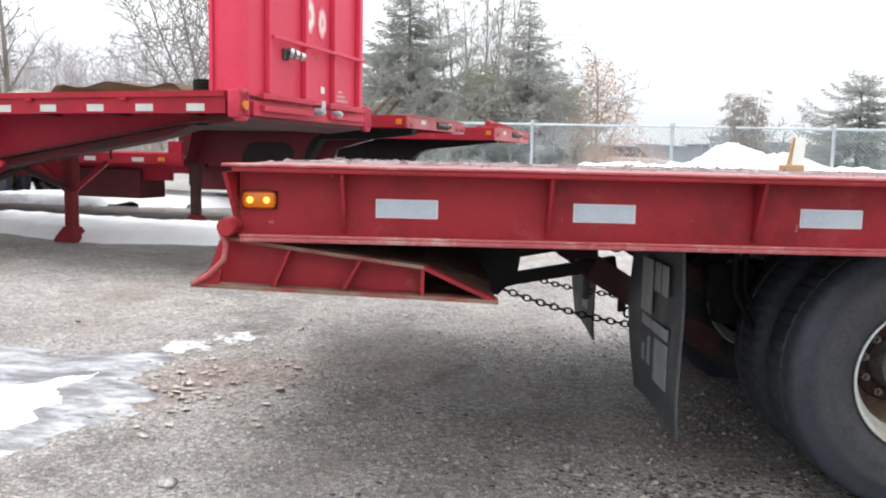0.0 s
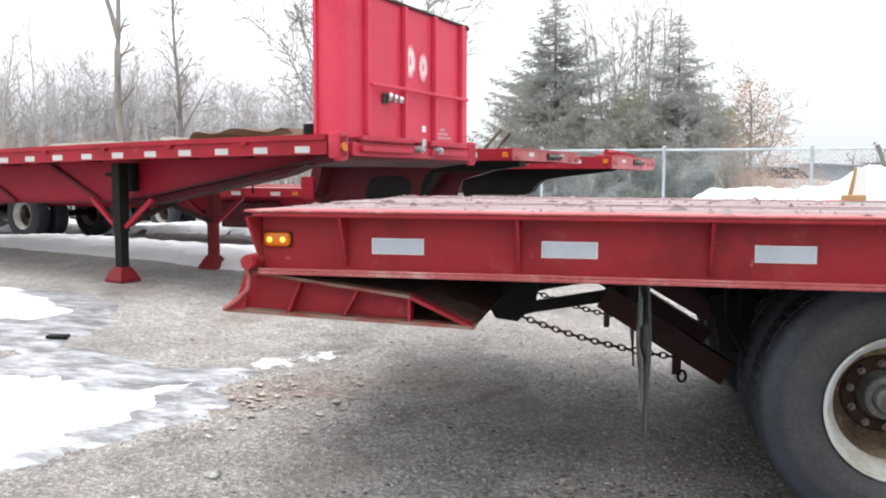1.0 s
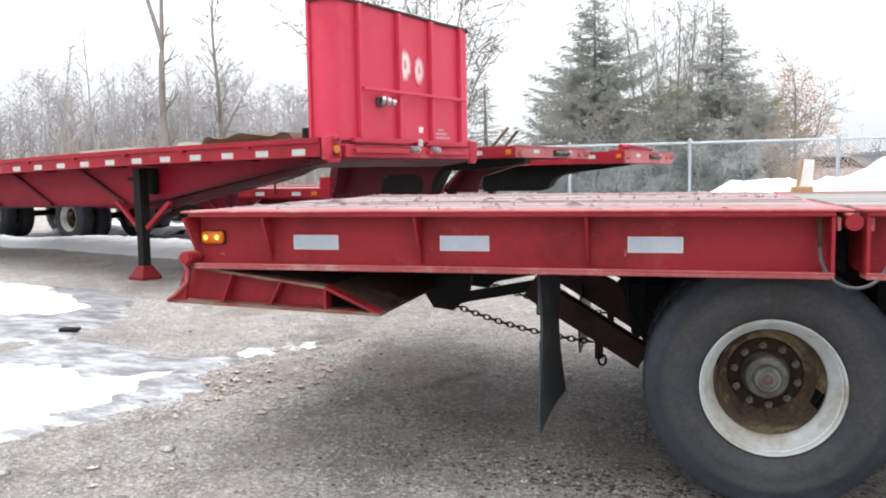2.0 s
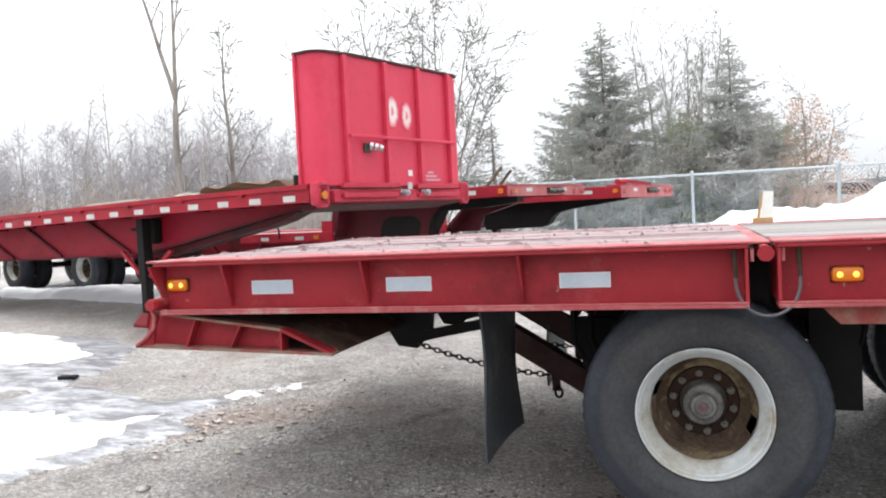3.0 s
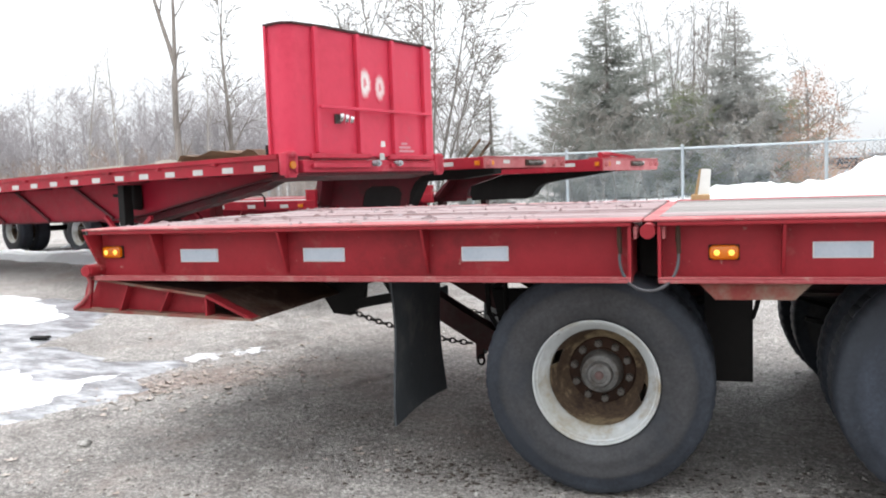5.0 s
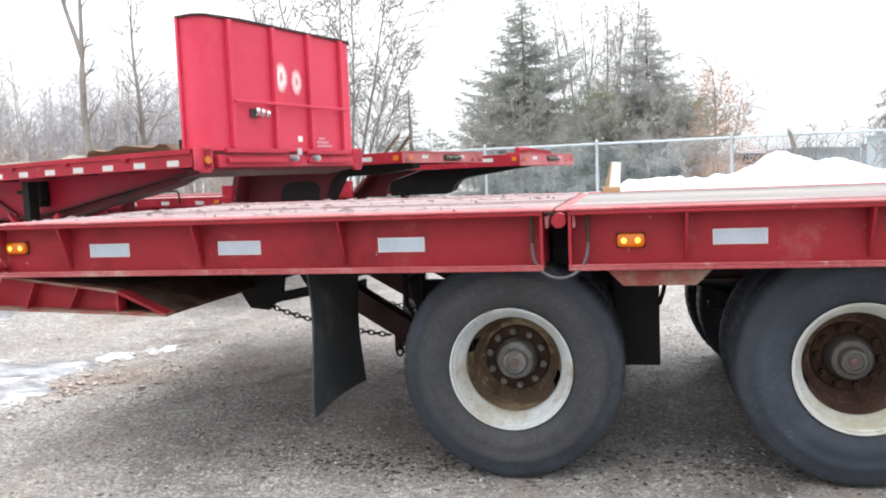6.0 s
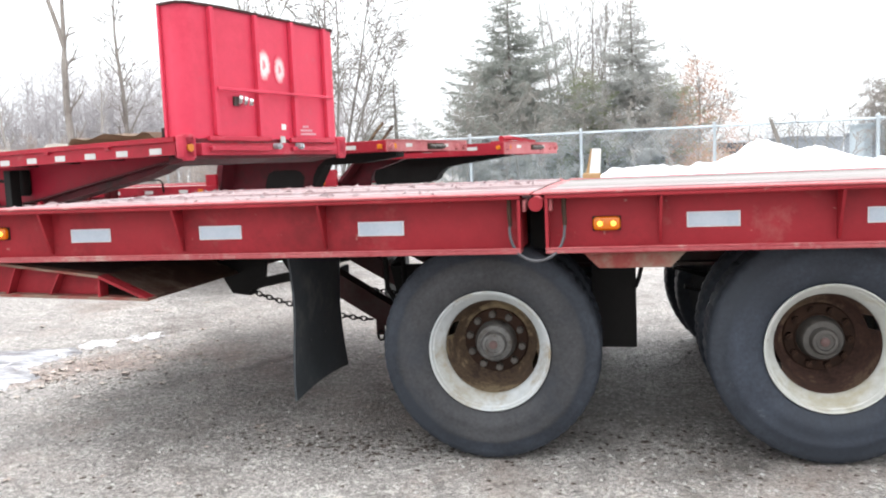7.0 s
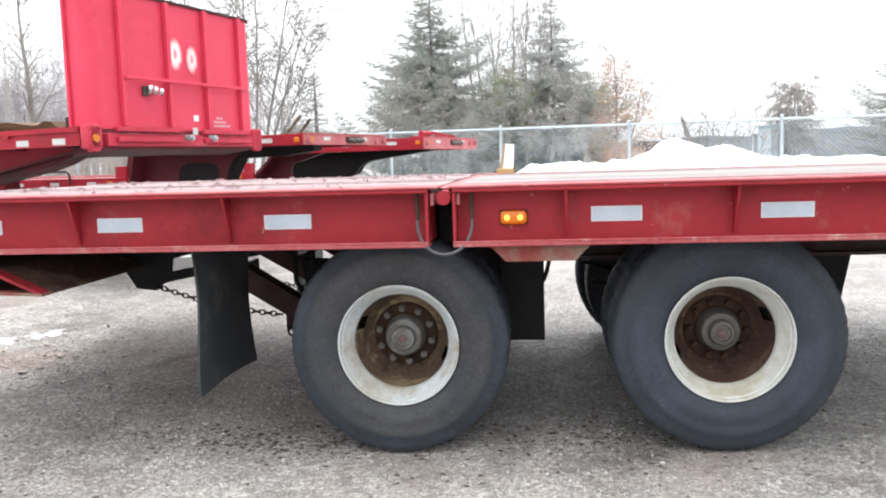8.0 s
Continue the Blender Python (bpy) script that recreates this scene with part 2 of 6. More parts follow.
PLANK_GREY = surface("weathered_deck_board", (0.16, 0.148, 0.142), (0.29, 0.27, 0.262), 0.9, 0.0, 2.0, 30, 0.5, 0.012,
                     dirt=(0.14, 0.12, 0.11), dirt_cover=0.58, dirt_scale=6.0, by_object=0.15, stretch=(0.25, 2, 2))
WOOD = surface("raw_timber", (0.33, 0.20, 0.09), (0.46, 0.31, 0.16), 0.8, 0.0, 3.0, 30, 0.3, 0.006, stretch=(1, 1, 0.3))
WHITE_BOARD = surface("white_board", (0.66, 0.66, 0.63), (0.78, 0.78, 0.75), 0.6, 0.0, 5, 30, 0.1, 0.003)
TRUNK_BARK = surface("streaked_grey_bark", (0.15, 0.135, 0.12), (0.36, 0.33, 0.30), 0.9, 0.0, 1.6, 9, 0.8, 0.05, stretch=(1, 1, 0.3), dirt=(0.42, 0.39, 0.36), dirt_cover=0.54, dirt_scale=3.0)
PALE_BOARD = surface("bleached_board", (0.34, 0.31, 0.27), (0.52, 0.49, 0.44), 0.9, 0.0, 3.0, 25, 0.3, 0.006, stretch=(0.4, 2, 2))
TARP = surface("brown_canvas", (0.20, 0.135, 0.095), (0.36, 0.27, 0.20), 0.9, 0.0, 3.0, 20, 0.5, 0.02)
BARK = surface("grey_bark", (0.10, 0.088, 0.078), (0.21, 0.19, 0.17), 0.9, 0.0, 1.5, 12, 0.6, 0.03, stretch=(1, 1, 0.35))
PALE_BARK = surface("pale_grey_bark", (0.26, 0.24, 0.22), (0.40, 0.37, 0.34), 0.9, 0.0, 1.5, 12, 0.5, 0.03, stretch=(1, 1, 0.35))
MID_BARK = surface("mid_grey_bark", (0.16, 0.145, 0.13), (0.28, 0.26, 0.235), 0.9, 0.0, 1.5, 12, 0.5, 0.03, stretch=(1, 1, 0.35))
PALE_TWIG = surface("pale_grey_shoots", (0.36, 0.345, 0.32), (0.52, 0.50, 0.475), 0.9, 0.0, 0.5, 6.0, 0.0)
LIGHT_BARK = surface("light_grey_bark", (0.22, 0.20, 0.185), (0.36, 0.335, 0.31), 0.9, 0.0, 1.5, 12, 0.4, 0.03, stretch=(1, 1, 0.35))
# twig colour lightened so that it carries the haze of distance
HAZED_TWIG = surface("hazed_winter_twigs", (0.355, 0.338, 0.347), (0.495, 0.475, 0.485), 0.95, 0.0, 0.2, 2.0, 0.0)
RUSSET = surface("russet_leaves", (0.33, 0.185, 0.12), (0.50, 0.32, 0.235), 0.9, 0.0, 2.0, 20, 0.0)
# both needle tones lightened to hold the haze and white-sky glare
NEEDLE = surface("hazed_grey_green_needles", (0.205, 0.220, 0.200), (0.41, 0.43, 0.40), 0.85, 0.0, 0.5, 6.0, 0.0)
NEEDLE_PALE = surface("hazed_pale_grey_needles", (0.29, 0.295, 0.28), (0.48, 0.49, 0.47), 0.85, 0.0, 0.5, 6.0, 0.0)
NEEDLE_FRESH = surface("yellow_green_needles", (0.17, 0.20, 0.11), (0.30, 0.34, 0.20), 0.85, 0.0, 0.6, 6.0, 0.0)
LEAF = surface("dead_leaf", (0.20, 0.155, 0.13), (0.60, 0.53, 0.48), 0.8, 0.0, 12.0, 60, 0.2, 0.003)
REFLECT = surface("dull_white_reflector", (0.40, 0.40, 0.39), (0.52, 0.52, 0.50), 0.5, 0.0, 9.0, 60, 0.05, 0.001)
MUD = surface("dried_brown_mud", (0.035, 0.026, 0.021), (0.10, 0.08, 0.067), 0.9, 0.0, 14.0, 60, 0.3, 0.003)
STONE = surface("loose_stone", (0.10, 0.094, 0.088), (0.46, 0.445, 0.42), 0.9, 0.0, 14.0, 60, 0.3, 0.003)
FAR_WALL = surface("far_pale_cladding", (0.36, 0.42, 0.46), (0.45, 0.51, 0.55), 0.7, 0.0, 0.5, 5, 0.0)
FAR_DARK = surface("far_dark_cladding", (0.17, 0.185, 0.205), (0.26, 0.275, 0.30), 0.7, 0.0, 0.5, 5, 0.0)
CAR_PAINT = surface("silver_car_paint", (0.40, 0.43, 0.46), (0.47, 0.50, 0.52), 0.3, 0.2, 1, 10, 0.0)
CAR_GLASS = surface("dark_car_glass", (0.02, 0.024, 0.028), (0.03, 0.034, 0.04), 0.1, 0.0, 1, 10, 0.0)
WHITE_PAINT = surface("white_stencil_paint", (0.62, 0.62, 0.60), (0.75, 0.75, 0.73), 0.7, 0.0, 8, 50, 0.1, 0.002)


def let_through(m, share):
    """Thin needles, twigs and leaves pass some of the light that falls on their far side."""
    nodes, links = m.node_tree.nodes, m.node_tree.links
    p, out = nodes["Principled BSDF"], nodes["Material Output"]
    t = nodes.new("ShaderNodeBsdfTranslucent")
    links.new(p.inputs["Base Color"].links[0].from_socket, t.inputs["Color"])
    mix = nodes.new("ShaderNodeMixShader")
    mix.inputs[0].default_value = share
    links.new(p.outputs[0], mix.inputs[1])
    links.new(t.outputs[0], mix.inputs[2])
    links.new(mix.outputs[0], out.inputs["Surface"])


for m in (NEEDLE, NEEDLE_PALE, NEEDLE_FRESH, RUSSET):
    let_through(m, 0.5)


def snow_material(name, bright, grey, cover, rough=0.55, scale=1.6, stretch=1.0):
    m = bpy.data.materials.new(name)
    m.use_nodes = True
    nodes, links = m.node_tree.nodes, m.node_tree.links
    p = nodes["Principled BSDF"]
    tc = nodes.new("ShaderNodeTexCoord")
    mp = nodes.new("ShaderNodeMapping")
    mp.inputs["Scale"].default_value = (1.0, stretch, 1.0)
    mp.inputs["Rotation"].default_value = (0, 0, radians(20))
    links.new(tc.outputs["Object"], mp.inputs["Vector"])
    n1 = noise_node(nodes, links, mp.outputs[0], scale, 10, 0.72)
    n2 = noise_node(nodes, links, mp.outputs[0], 22, 6, 0.7)
    r = ramp_node(nodes, [(cover, grey), (cover + 0.2, bright)])
    links.new(n1.outputs["Fac"], r.inputs[0])
    links.new(r.outputs[0], p.inputs["Base Color"])
    p.inputs["Roughness"].default_value = rough
    p.inputs["Subsurface Weight"].default_value = 0.0
    b = nodes.new("ShaderNodeBump")
    b.inputs["Strength"].default_value = 0.35
    b.inputs["Distance"].default_value = 0.02
    links.new(blend(nodes, links, 0.5, n1.outputs["Fac"], n2.outputs["Fac"]), b.inputs["Height"])
    links.new(b.outputs[0], p.inputs["Normal"])
    return m


SNOW = snow_material("trodden_snow", (0.80, 0.82, 0.84), (0.42, 0.44, 0.47), 0.29, 0.5, 2.6, 1.6)
# ploughed snow, whiter than SNOW to offset the shade under the parked trailers
BRIGHTENED_SNOW = snow_material("brightened_ploughed_snow", (0.93, 0.94, 0.95), (0.84, 0.86, 0.88), 0.30)
THIN_SNOW = snow_material("thin_icy_snow", (0.74, 0.75, 0.77), (0.24, 0.24, 0.245), 0.40, 0.5, 7.0, 2.0)
SLUSH = snow_material("grey_slush_ice", (0.46, 0.475, 0.50), (0.13, 0.13, 0.138), 0.43, 0.30, 4.2, 2.2)


def sprayed_paint(w, h, seed, thick):
    """White paint sprayed as a soft ring over the red: thick in a ring, thinning outwards and in its middle."""
    m = bpy.data.materials.new("sprayed_white_paint")
    m.use_nodes = True
    nodes, links = m.node_tree.nodes, m.node_tree.links
    p = nodes["Principled BSDF"]
    tc = nodes.new("ShaderNodeTexCoord")
    mp = nodes.new("ShaderNodeMapping")
    mp.inputs["Scale"].default_value = (0.0, 1 / w, 1 / h)
    links.new(tc.outputs["Object"], mp.inputs["Vector"])
    size = nodes.new("ShaderNodeVectorMath")
    size.operation = "LENGTH"
    links.new(mp.outputs[0], size.inputs[0])
    speck = noise_node(nodes, links, tc.outputs["Object"], 26 + seed, 5, 0.7)
    mixed = nodes.new("ShaderNodeMath")
    mixed.operation = "MULTIPLY_ADD"
    mixed.inputs[1].default_value = 0.55
    links.new(speck.outputs["Fac"], mixed.inputs[0])
    links.new(size.outputs["Value"], mixed.inputs[2])
    cover = ramp_node(nodes, [(0.34, (0.25 * thick,) * 3), (0.48, (0.95 * thick,) * 3), (0.64, (0.85 * thick,) * 3), (0.94, (0.0, 0.0, 0.0))])
    half = nodes.new("ShaderNodeMath")
    half.operation = "MULTIPLY"
    half.inputs[1].default_value = 0.80
    links.new(mixed.outputs[0], half.inputs[0])
    links.new(half.outputs[0], cover.inputs[0])
    links.new(blend(nodes, links, cover.outputs[0], (0.59, 0.050, 0.092), (0.74, 0.73, 0.71)), p.inputs["Base Color"])
    p.inputs["Roughness"].default_value = 0.5
    p.inputs["Specular IOR Level"].default_value = 0.25
    return m


def glowing(name, colour, strength):
    m = bpy.data.materials.new(name)
    m.use_nodes = True
    p = m.node_tree.nodes["Principled BSDF"]
    p.inputs["Base Color"].default_value = (*colour, 1)
    p.inputs["Emission Color"].default_value = (*colour, 1)
    p.inputs["Emission Strength"].default_value = strength
    p.inputs["Roughness"].default_value = 0.2
    return m


AMBER = glowing("amber_lens", (0.55, 0.135, 0.004), 0.16)
AMBER_LIT = glowing("lit_amber_bulb", (1.0, 0.55, 0.08), 1.3)
AMBER_OFF = glowing("unlit_amber_lens", (0.50, 0.15, 0.012), 0.03)


def ground_material():
    m = bpy.data.materials.new("worn_gravelly_asphalt")
    m.use_nodes = True
    nodes, links = m.node_tree.nodes, m.node_tree.links
    p = nodes["Principled BSDF"]
    tc = nodes.new("ShaderNodeTexCoord")
    v = tc.outputs["Object"]
    wide = noise_node(nodes, links, v, 0.55, 6, 0.6)
    mid = noise_node(nodes, links, v, 4.5, 9, 0.75)
    fine = noise_node(nodes, links, v, 38, 7, 0.8)
    base = ramp_node(nodes, [(0.36, (0.150, 0.136, 0.126)), (0.5, (0.250, 0.235, 0.223)), (0.64, (0.375, 0.359, 0.341))])
    links.new(blend(nodes, links, 0.5, wide.outputs["Fac"], mid.outputs["Fac"]), base.inputs[0])
    salt = noise_node(nodes, links, v, 120, 4, 0.7)
    grit = ramp_node(nodes, [(0.38, (0.10, 0.093, 0.09)), (0.5, (0.95, 0.95, 0.95)), (0.62, (2.5, 2.47, 2.42))])
    links.new(blend(nodes, links, 0.45, fine.outputs["Fac"], salt.outputs["Fac"]), grit.inputs[0])
    col = blend(nodes, links, 1.0, base.outputs[0], grit.outputs[0], "MULTIPLY")
    # pale stones pressed into the surface
    vor = nodes.new("ShaderNodeTexVoronoi")
    vor.inputs["Scale"].default_value = 30
    links.new(v, vor.inputs["Vector"])
    pick = nodes.new("ShaderNodeSeparateColor")
    links.new(vor.outputs["Color"], pick.inputs[0])
    chosen = ramp_node(nodes, [(0.73, (0, 0, 0)), (0.80, (1, 1, 1))])
    links.new(pick.outputs[0], chosen.inputs[0])
    near = ramp_node(nodes, [(0.22, (1, 1, 1)), (0.34, (0, 0, 0))])
    links.new(vor.outputs["Distance"], near.inputs[0])
    stone = blend(nodes, links, 1.0, chosen.outputs[0], near.outputs[0], "MULTIPLY")
    col = blend(nodes, links, stone, col, (0.46, 0.445, 0.42))
    # damp dark stains
    wet = noise_node(nodes, links, v, 1.5, 10, 0.78)
    damp = ramp_node(nodes, [(0.52, (1, 1, 1)), (0.66, (0.46, 0.43, 0.41))])
    links.new(wet.outputs["Fac"], damp.inputs[0])
    col = blend(nodes, links, 1.0, col, damp.outputs[0], "MULTIPLY")
    # fine cracks
    bent = noise_node(nodes, links, v, 2.2, 5, 0.7)
    warp = blend(nodes, links, 0.14, v, bent.outputs["Color"], "ADD")
    net = nodes.new("ShaderNodeTexVoronoi")
    net.feature = "DISTANCE_TO_EDGE"
    net.inputs["Scale"].default_value = 1.1
    links.new(warp, net.inputs["Vector"])
    line = ramp_node(nodes, [(0.002, (1, 1, 1)), (0.006, (0, 0, 0))])
    links.new(net.outputs["Distance"], line.inputs[0])
    some = ramp_node(nodes, [(0.46, (0, 0, 0)), (0.58, (0.45, 0.45, 0.45))])
    links.new(wide.outputs["Fac"], some.inputs[0])
    col = blend(nodes, links, blend(nodes, links, 1.0, line.outputs[0], some.outputs[0], "MULTIPLY"), col, (0.045, 0.04, 0.038))
    # oily smears and a patch of leaf mould, each with a shape of its own
    for cx, cy, rx, ry, turn, tint, most in ((-1.66, 1.38, 0.36, 0.085, 58, (0.075, 0.068, 0.066), 0.75), (-2.05, 0.86, 0.42, 0.15, 50, (0.10, 0.09, 0.085), 0.45),
                                             (-1.25, 0.75, 0.55, 0.20, 20, (0.11, 0.098, 0.092), 0.4), (-2.80, 1.18, 0.62, 0.36, 35, (0.205, 0.152, 0.130), 0.8), (-3.05, 0.80, 0.30, 0.22, 60, (0.22, 0.17, 0.145), 0.7)):
        spot = nodes.new("ShaderNodeMapping")
        spot.vector_type = "TEXTURE"
        spot.inputs["Location"].default_value = (cx, cy, 0)
        spot.inputs["Rotation"].default_value = (0, 0, radians(turn))
        spot.inputs["Scale"].default_value = (rx, ry, 10)
        links.new(v, spot.inputs["Vector"])
        span = nodes.new("ShaderNodeVectorMath")
        span.operation = "LENGTH"
        links.new(spot.outputs[0], span.inputs[0])
        rag = nodes.new("ShaderNodeMath")
        rag.operation = "MULTIPLY_ADD"
        rag.inputs[1].default_value = 1.6
        links.new(mid.outputs["Fac"], rag.inputs[0])
        links.new(span.outputs["Value"], rag.inputs[2])
        third = nodes.new("ShaderNodeMath")
        third.operation = "MULTIPLY"
        third.inputs[1].default_value = 0.4
        links.new(rag.outputs[0], third.inputs[0])
        edge = ramp_node(nodes, [(0.42, (most,) * 3), (0.74, (0, 0, 0))])
        links.new(third.outputs[0], edge.inputs[0])
        stained = blend(nodes, links, 1.0, grit.outputs[0], tint, "MULTIPLY")
        col = blend(nodes, links, edge.outputs[0], col, stained)
    # brown leaf mould
    mould = noise_node(nodes, links, v, 1.1, 7, 0.7)
    mr = ramp_node(nodes, [(0.53, (0, 0, 0)), (0.68, (0.62, 0.62, 0.62))])
    links.new(mould.outputs["Fac"], mr.inputs[0])
    col = blend(nodes, links, mr.outputs[0], col, (0.215, 0.162, 0.138))
    links.new(col, p.inputs["Base Color"])
    rr = ramp_node(nodes, [(0.50, (0.66, 0.66, 0.66)), (0.68, (0.42, 0.42, 0.42))])
    links.new(wet.outputs["Fac"], rr.inputs[0])
    links.new(rr.outputs[0], p.inputs["Roughness"])
    b = nodes.new("ShaderNodeBump")
    b.inputs["Strength"].default_value = 1.0
    b.inputs["Distance"].default_value = 0.03
    links.new(blend(nodes, links, 0.5, fine.outputs["Fac"], stone), b.inputs["Height"])
    links.new(b.outputs[0], p.inputs["Normal"])
    return m


GROUND = ground_material()


# ---- mesh helpers ----
def box(bm, x0, x1, y0, y1, z0, z1, bevel=0.0):
    made = bmesh.ops.create_cube(bm, size=1.0)["verts"]
    for v in made:
        v.co = Vector(((x0 + x1) / 2 + v.co.x * (x1 - x0), (y0 + y1) / 2 + v.co.y * (y1 - y0), (z0 + z1) / 2 + v.co.z * (z1 - z0)))
    if bevel:
        edges = list({e for v in made for e in v.link_edges})
        bmesh.ops.bevel(bm, geom=edges, offset=bevel, segments=2, affect="EDGES", profile=0.5)
    return made


def prism(bm, outline, y0, y1):
    """A plate with an outline in x and z, from y0 to y1."""
    a = [bm.verts.new((x, y0, z)) for x, z in outline]
    b = [bm.verts.new((x, y1, z)) for x, z in outline]
    n = len(outline)
    bm.faces.new(a)
    bm.faces.new(b[::-1])
    for i in range(n):
        bm.faces.new((a[i], b[i], b[(i + 1) % n], a[(i + 1) % n]))
    return a + b


def beam(bm, p, q, w, h):
    """A straight bar of width w and height h between two points."""
    p, q = Vector(p), Vector(q)
    way = (q - p).normalized()
    side = way.cross(Vector((0, 0, 1)))
    side = side.normalized() if side.length > 1e-4 else Vector((1, 0, 0))
    up = side.cross(way)
    ring = []
    for c in (p, q):
        ring.append([bm.verts.new(c + side * (sx * w / 2) + up * (sz * h / 2)) for sx, sz in ((-1, -1), (1, -1), (1, 1), (-1, 1))])
    bm.faces.new(ring[0])
    bm.faces.new(ring[1][::-1])
    for i in range(4):
        bm.faces.new((ring[0][i], ring[1][i], ring[1][(i + 1) % 4], ring[0][(i + 1) % 4]))


def tube(bm, points, radii, sides=8, caps=True):
    """A round tube through points, with a radius at each."""
    pts = [Vector(p) for p in points]
    if isinstance(radii, (int, float)):
        radii = [radii] * len(pts)
    rings = []
    ref = None
    for i, p in enumerate(pts):
        way = (pts[min(i + 1, len(pts) - 1)] - pts[max(i - 1, 0)]).normalized()
        if ref is None:
            ref = way.orthogonal().normalized()
        ref = (ref - way * ref.dot(way))
        ref = ref.normalized() if ref.length > 1e-5 else way.orthogonal().normalized()
        other = way.cross(ref)
        rings.append([bm.verts.new(p + (ref * math.cos(a) + other * math.sin(a)) * radii[i]) for a in (2 * math.pi * k / sides for k in range(sides))])
    for a, b in zip(rings, rings[1:]):
        for k in range(sides):
            bm.faces.new((a[k], a[(k + 1) % sides], b[(k + 1) % sides], b[k]))
    if caps:
        bm.faces.new(rings[0][::-1])
        bm.faces.new(rings[-1])


def lathe(bm, outline, sides=64, close=False, wobble=None):
    """A turned form round the y axis from (radius, y) pairs."""
    rings = []
    for i, (r, y) in enumerate(outline):
        ring = []
        for k in range(sides):
            a = 2 * math.pi * k / sides
            rr = r + (wobble(i, k) if wobble else 0.0)
            ring.append(bm.verts.new((rr * math.cos(a), y, rr * math.sin(a))))
        rings.append(ring)
    pairs = list(zip(rings, rings[1:]))
    if close:
        pairs.append((rings[-1], rings[0]))
    for a, b in pairs:
        for k in range(sides):
            bm.faces.new((a[k], b[k], b[(k + 1) % sides], a[(k + 1) % sides]))
    return rings


def mesh_of(name, bm, material, smooth=False):
    bmesh.ops.recalc_face_normals(bm, faces=bm.faces)
    me = bpy.data.meshes.new(name)
    bm.to_mesh(me)
    bm.free()
    me.materials.append(material)
    if smooth:
        for f in me.polygons:
            f.use_smooth = True
        me.set_sharp_from_angle(angle=radians(35))
    return me


def part(name, bm, material, parent, label="", smooth=False):
    """One mesh object under a thing or under a part."""
    ob = new(name, mesh_of(name, bm, material, smooth))
    ob.parent = parent
    if label:
        ob["label"] = label
    return ob


def again(name, me, parent, m, label=""):
    """A further part on the same mesh."""
    ob = new(name, me)
    ob.parent = parent
    ob.matrix_basis = m
    if label:
        ob["label"] = label
    return ob


def thing(name, label, category, m=None, group="", kind=""):
    ob = new(name)
    ob.empty_display_size = 0.2
    if m is not None:
        ob.matrix_basis = m
    return tagged(ob, label, category, group, kind)


def single(name, bm, material, label, category, kind="", smooth=False, group=""):
    return tagged(new(name, mesh_of(name, bm, material, smooth)), label, category, group, kind)


def turn_all(bm, pivot, degrees):
    """Turns a whole bmesh about the y axis through a pivot (x, z); positive lifts what lies at lower x."""
    m = Matrix.Translation((pivot[0], 0, pivot[1])) @ Matrix.Rotation(radians(degrees), 4, "Y") @ Matrix.Translation((-pivot[0], 0, -pivot[1]))
    bmesh.ops.transform(bm, matrix=m, verts=bm.verts)


# ---- ground ----
def lie(x, y):
    """The height of the yard, which rises gently away from the trailer and dips again behind the parked trailers' tails."""
    p = -0.0003 - 0.0210 * min(x, 0.0) + 0.0130 * min(max(x, 0.0), 3.0) + 0.0306 * y
    f = min(1.0, max(0.0, (-0.948 * (x + 3.25) + 0.319 * (y - 3.38) - 6.5) / 3.0))
    return 0.42 * math.tanh(p / 0.42) - 0.13 * f * f * (3 - 2 * f)


def ground_rise(x, y):
    near = max(0.0, 1.0 - math.hypot(x, y) / 30.0)
    return lie(x, y) + near * (0.010 * noise.noise(Vector((x * 0.9, y * 0.9, 0))) + 0.006 * noise.noise(Vector((x * 3.1, y * 3.1, 4))))


def steps(lo, hi, fine, far):
    mid = list(np.arange(lo, hi + 1e-6, fine))
    out, s, x = [], fine * 1.5, hi
    while x < far:
        x += s
        out.append(x)
        s *= 1.35
    left, s, x = [], fine * 1.5, lo
    while x > -far:
        x -= s
        left.append(x)
        s *= 1.35
    return left[::-1] + mid + out


def build_ground():
    xs, ys = steps(-7.0, 3.5, 0.07, 1500), steps(-4.5, 6.0, 0.07, 1500)
    verts = [(float(x), float(y), ground_rise(x, y)) for y in ys for x in xs]
    w = len(xs)
    faces = [(j * w + i, j * w + i + 1, (j + 1) * w + i + 1, (j + 1) * w + i) for j in range(len(ys) - 1) for i in range(w - 1)]
    me = bpy.data.meshes.new("ground")
    me.from_pydata(verts, [], faces)
    me.materials.append(GROUND)
    for f in me.polygons:
        f.use_smooth = True
    tagged(new("ground", me), "worn grey asphalt yard with grit and damp stains", "ground", kind="structure")


build_ground()


def edge_distance(px, py, poly):
    """Signed distance to an outline: positive inside."""
    best, inside = 1e9, False
    n = len(poly)
    for i in range(n):
        x0, y0 = poly[i]
        x1, y1 = poly[(i + 1) % n]
        dx, dy = x1 - x0, y1 - y0
        t = max(0.0, min(1.0, ((px - x0) * dx + (py - y0) * dy) / (dx * dx + dy * dy)))
        best = min(best, math.hypot(px - x0 - t * dx, py - y0 - t * dy))
        if (y0 > py) != (y1 > py) and px < (x1 - x0) * (py - y0) / (y1 - y0) + x0:
            inside = not inside
    return best if inside else -best


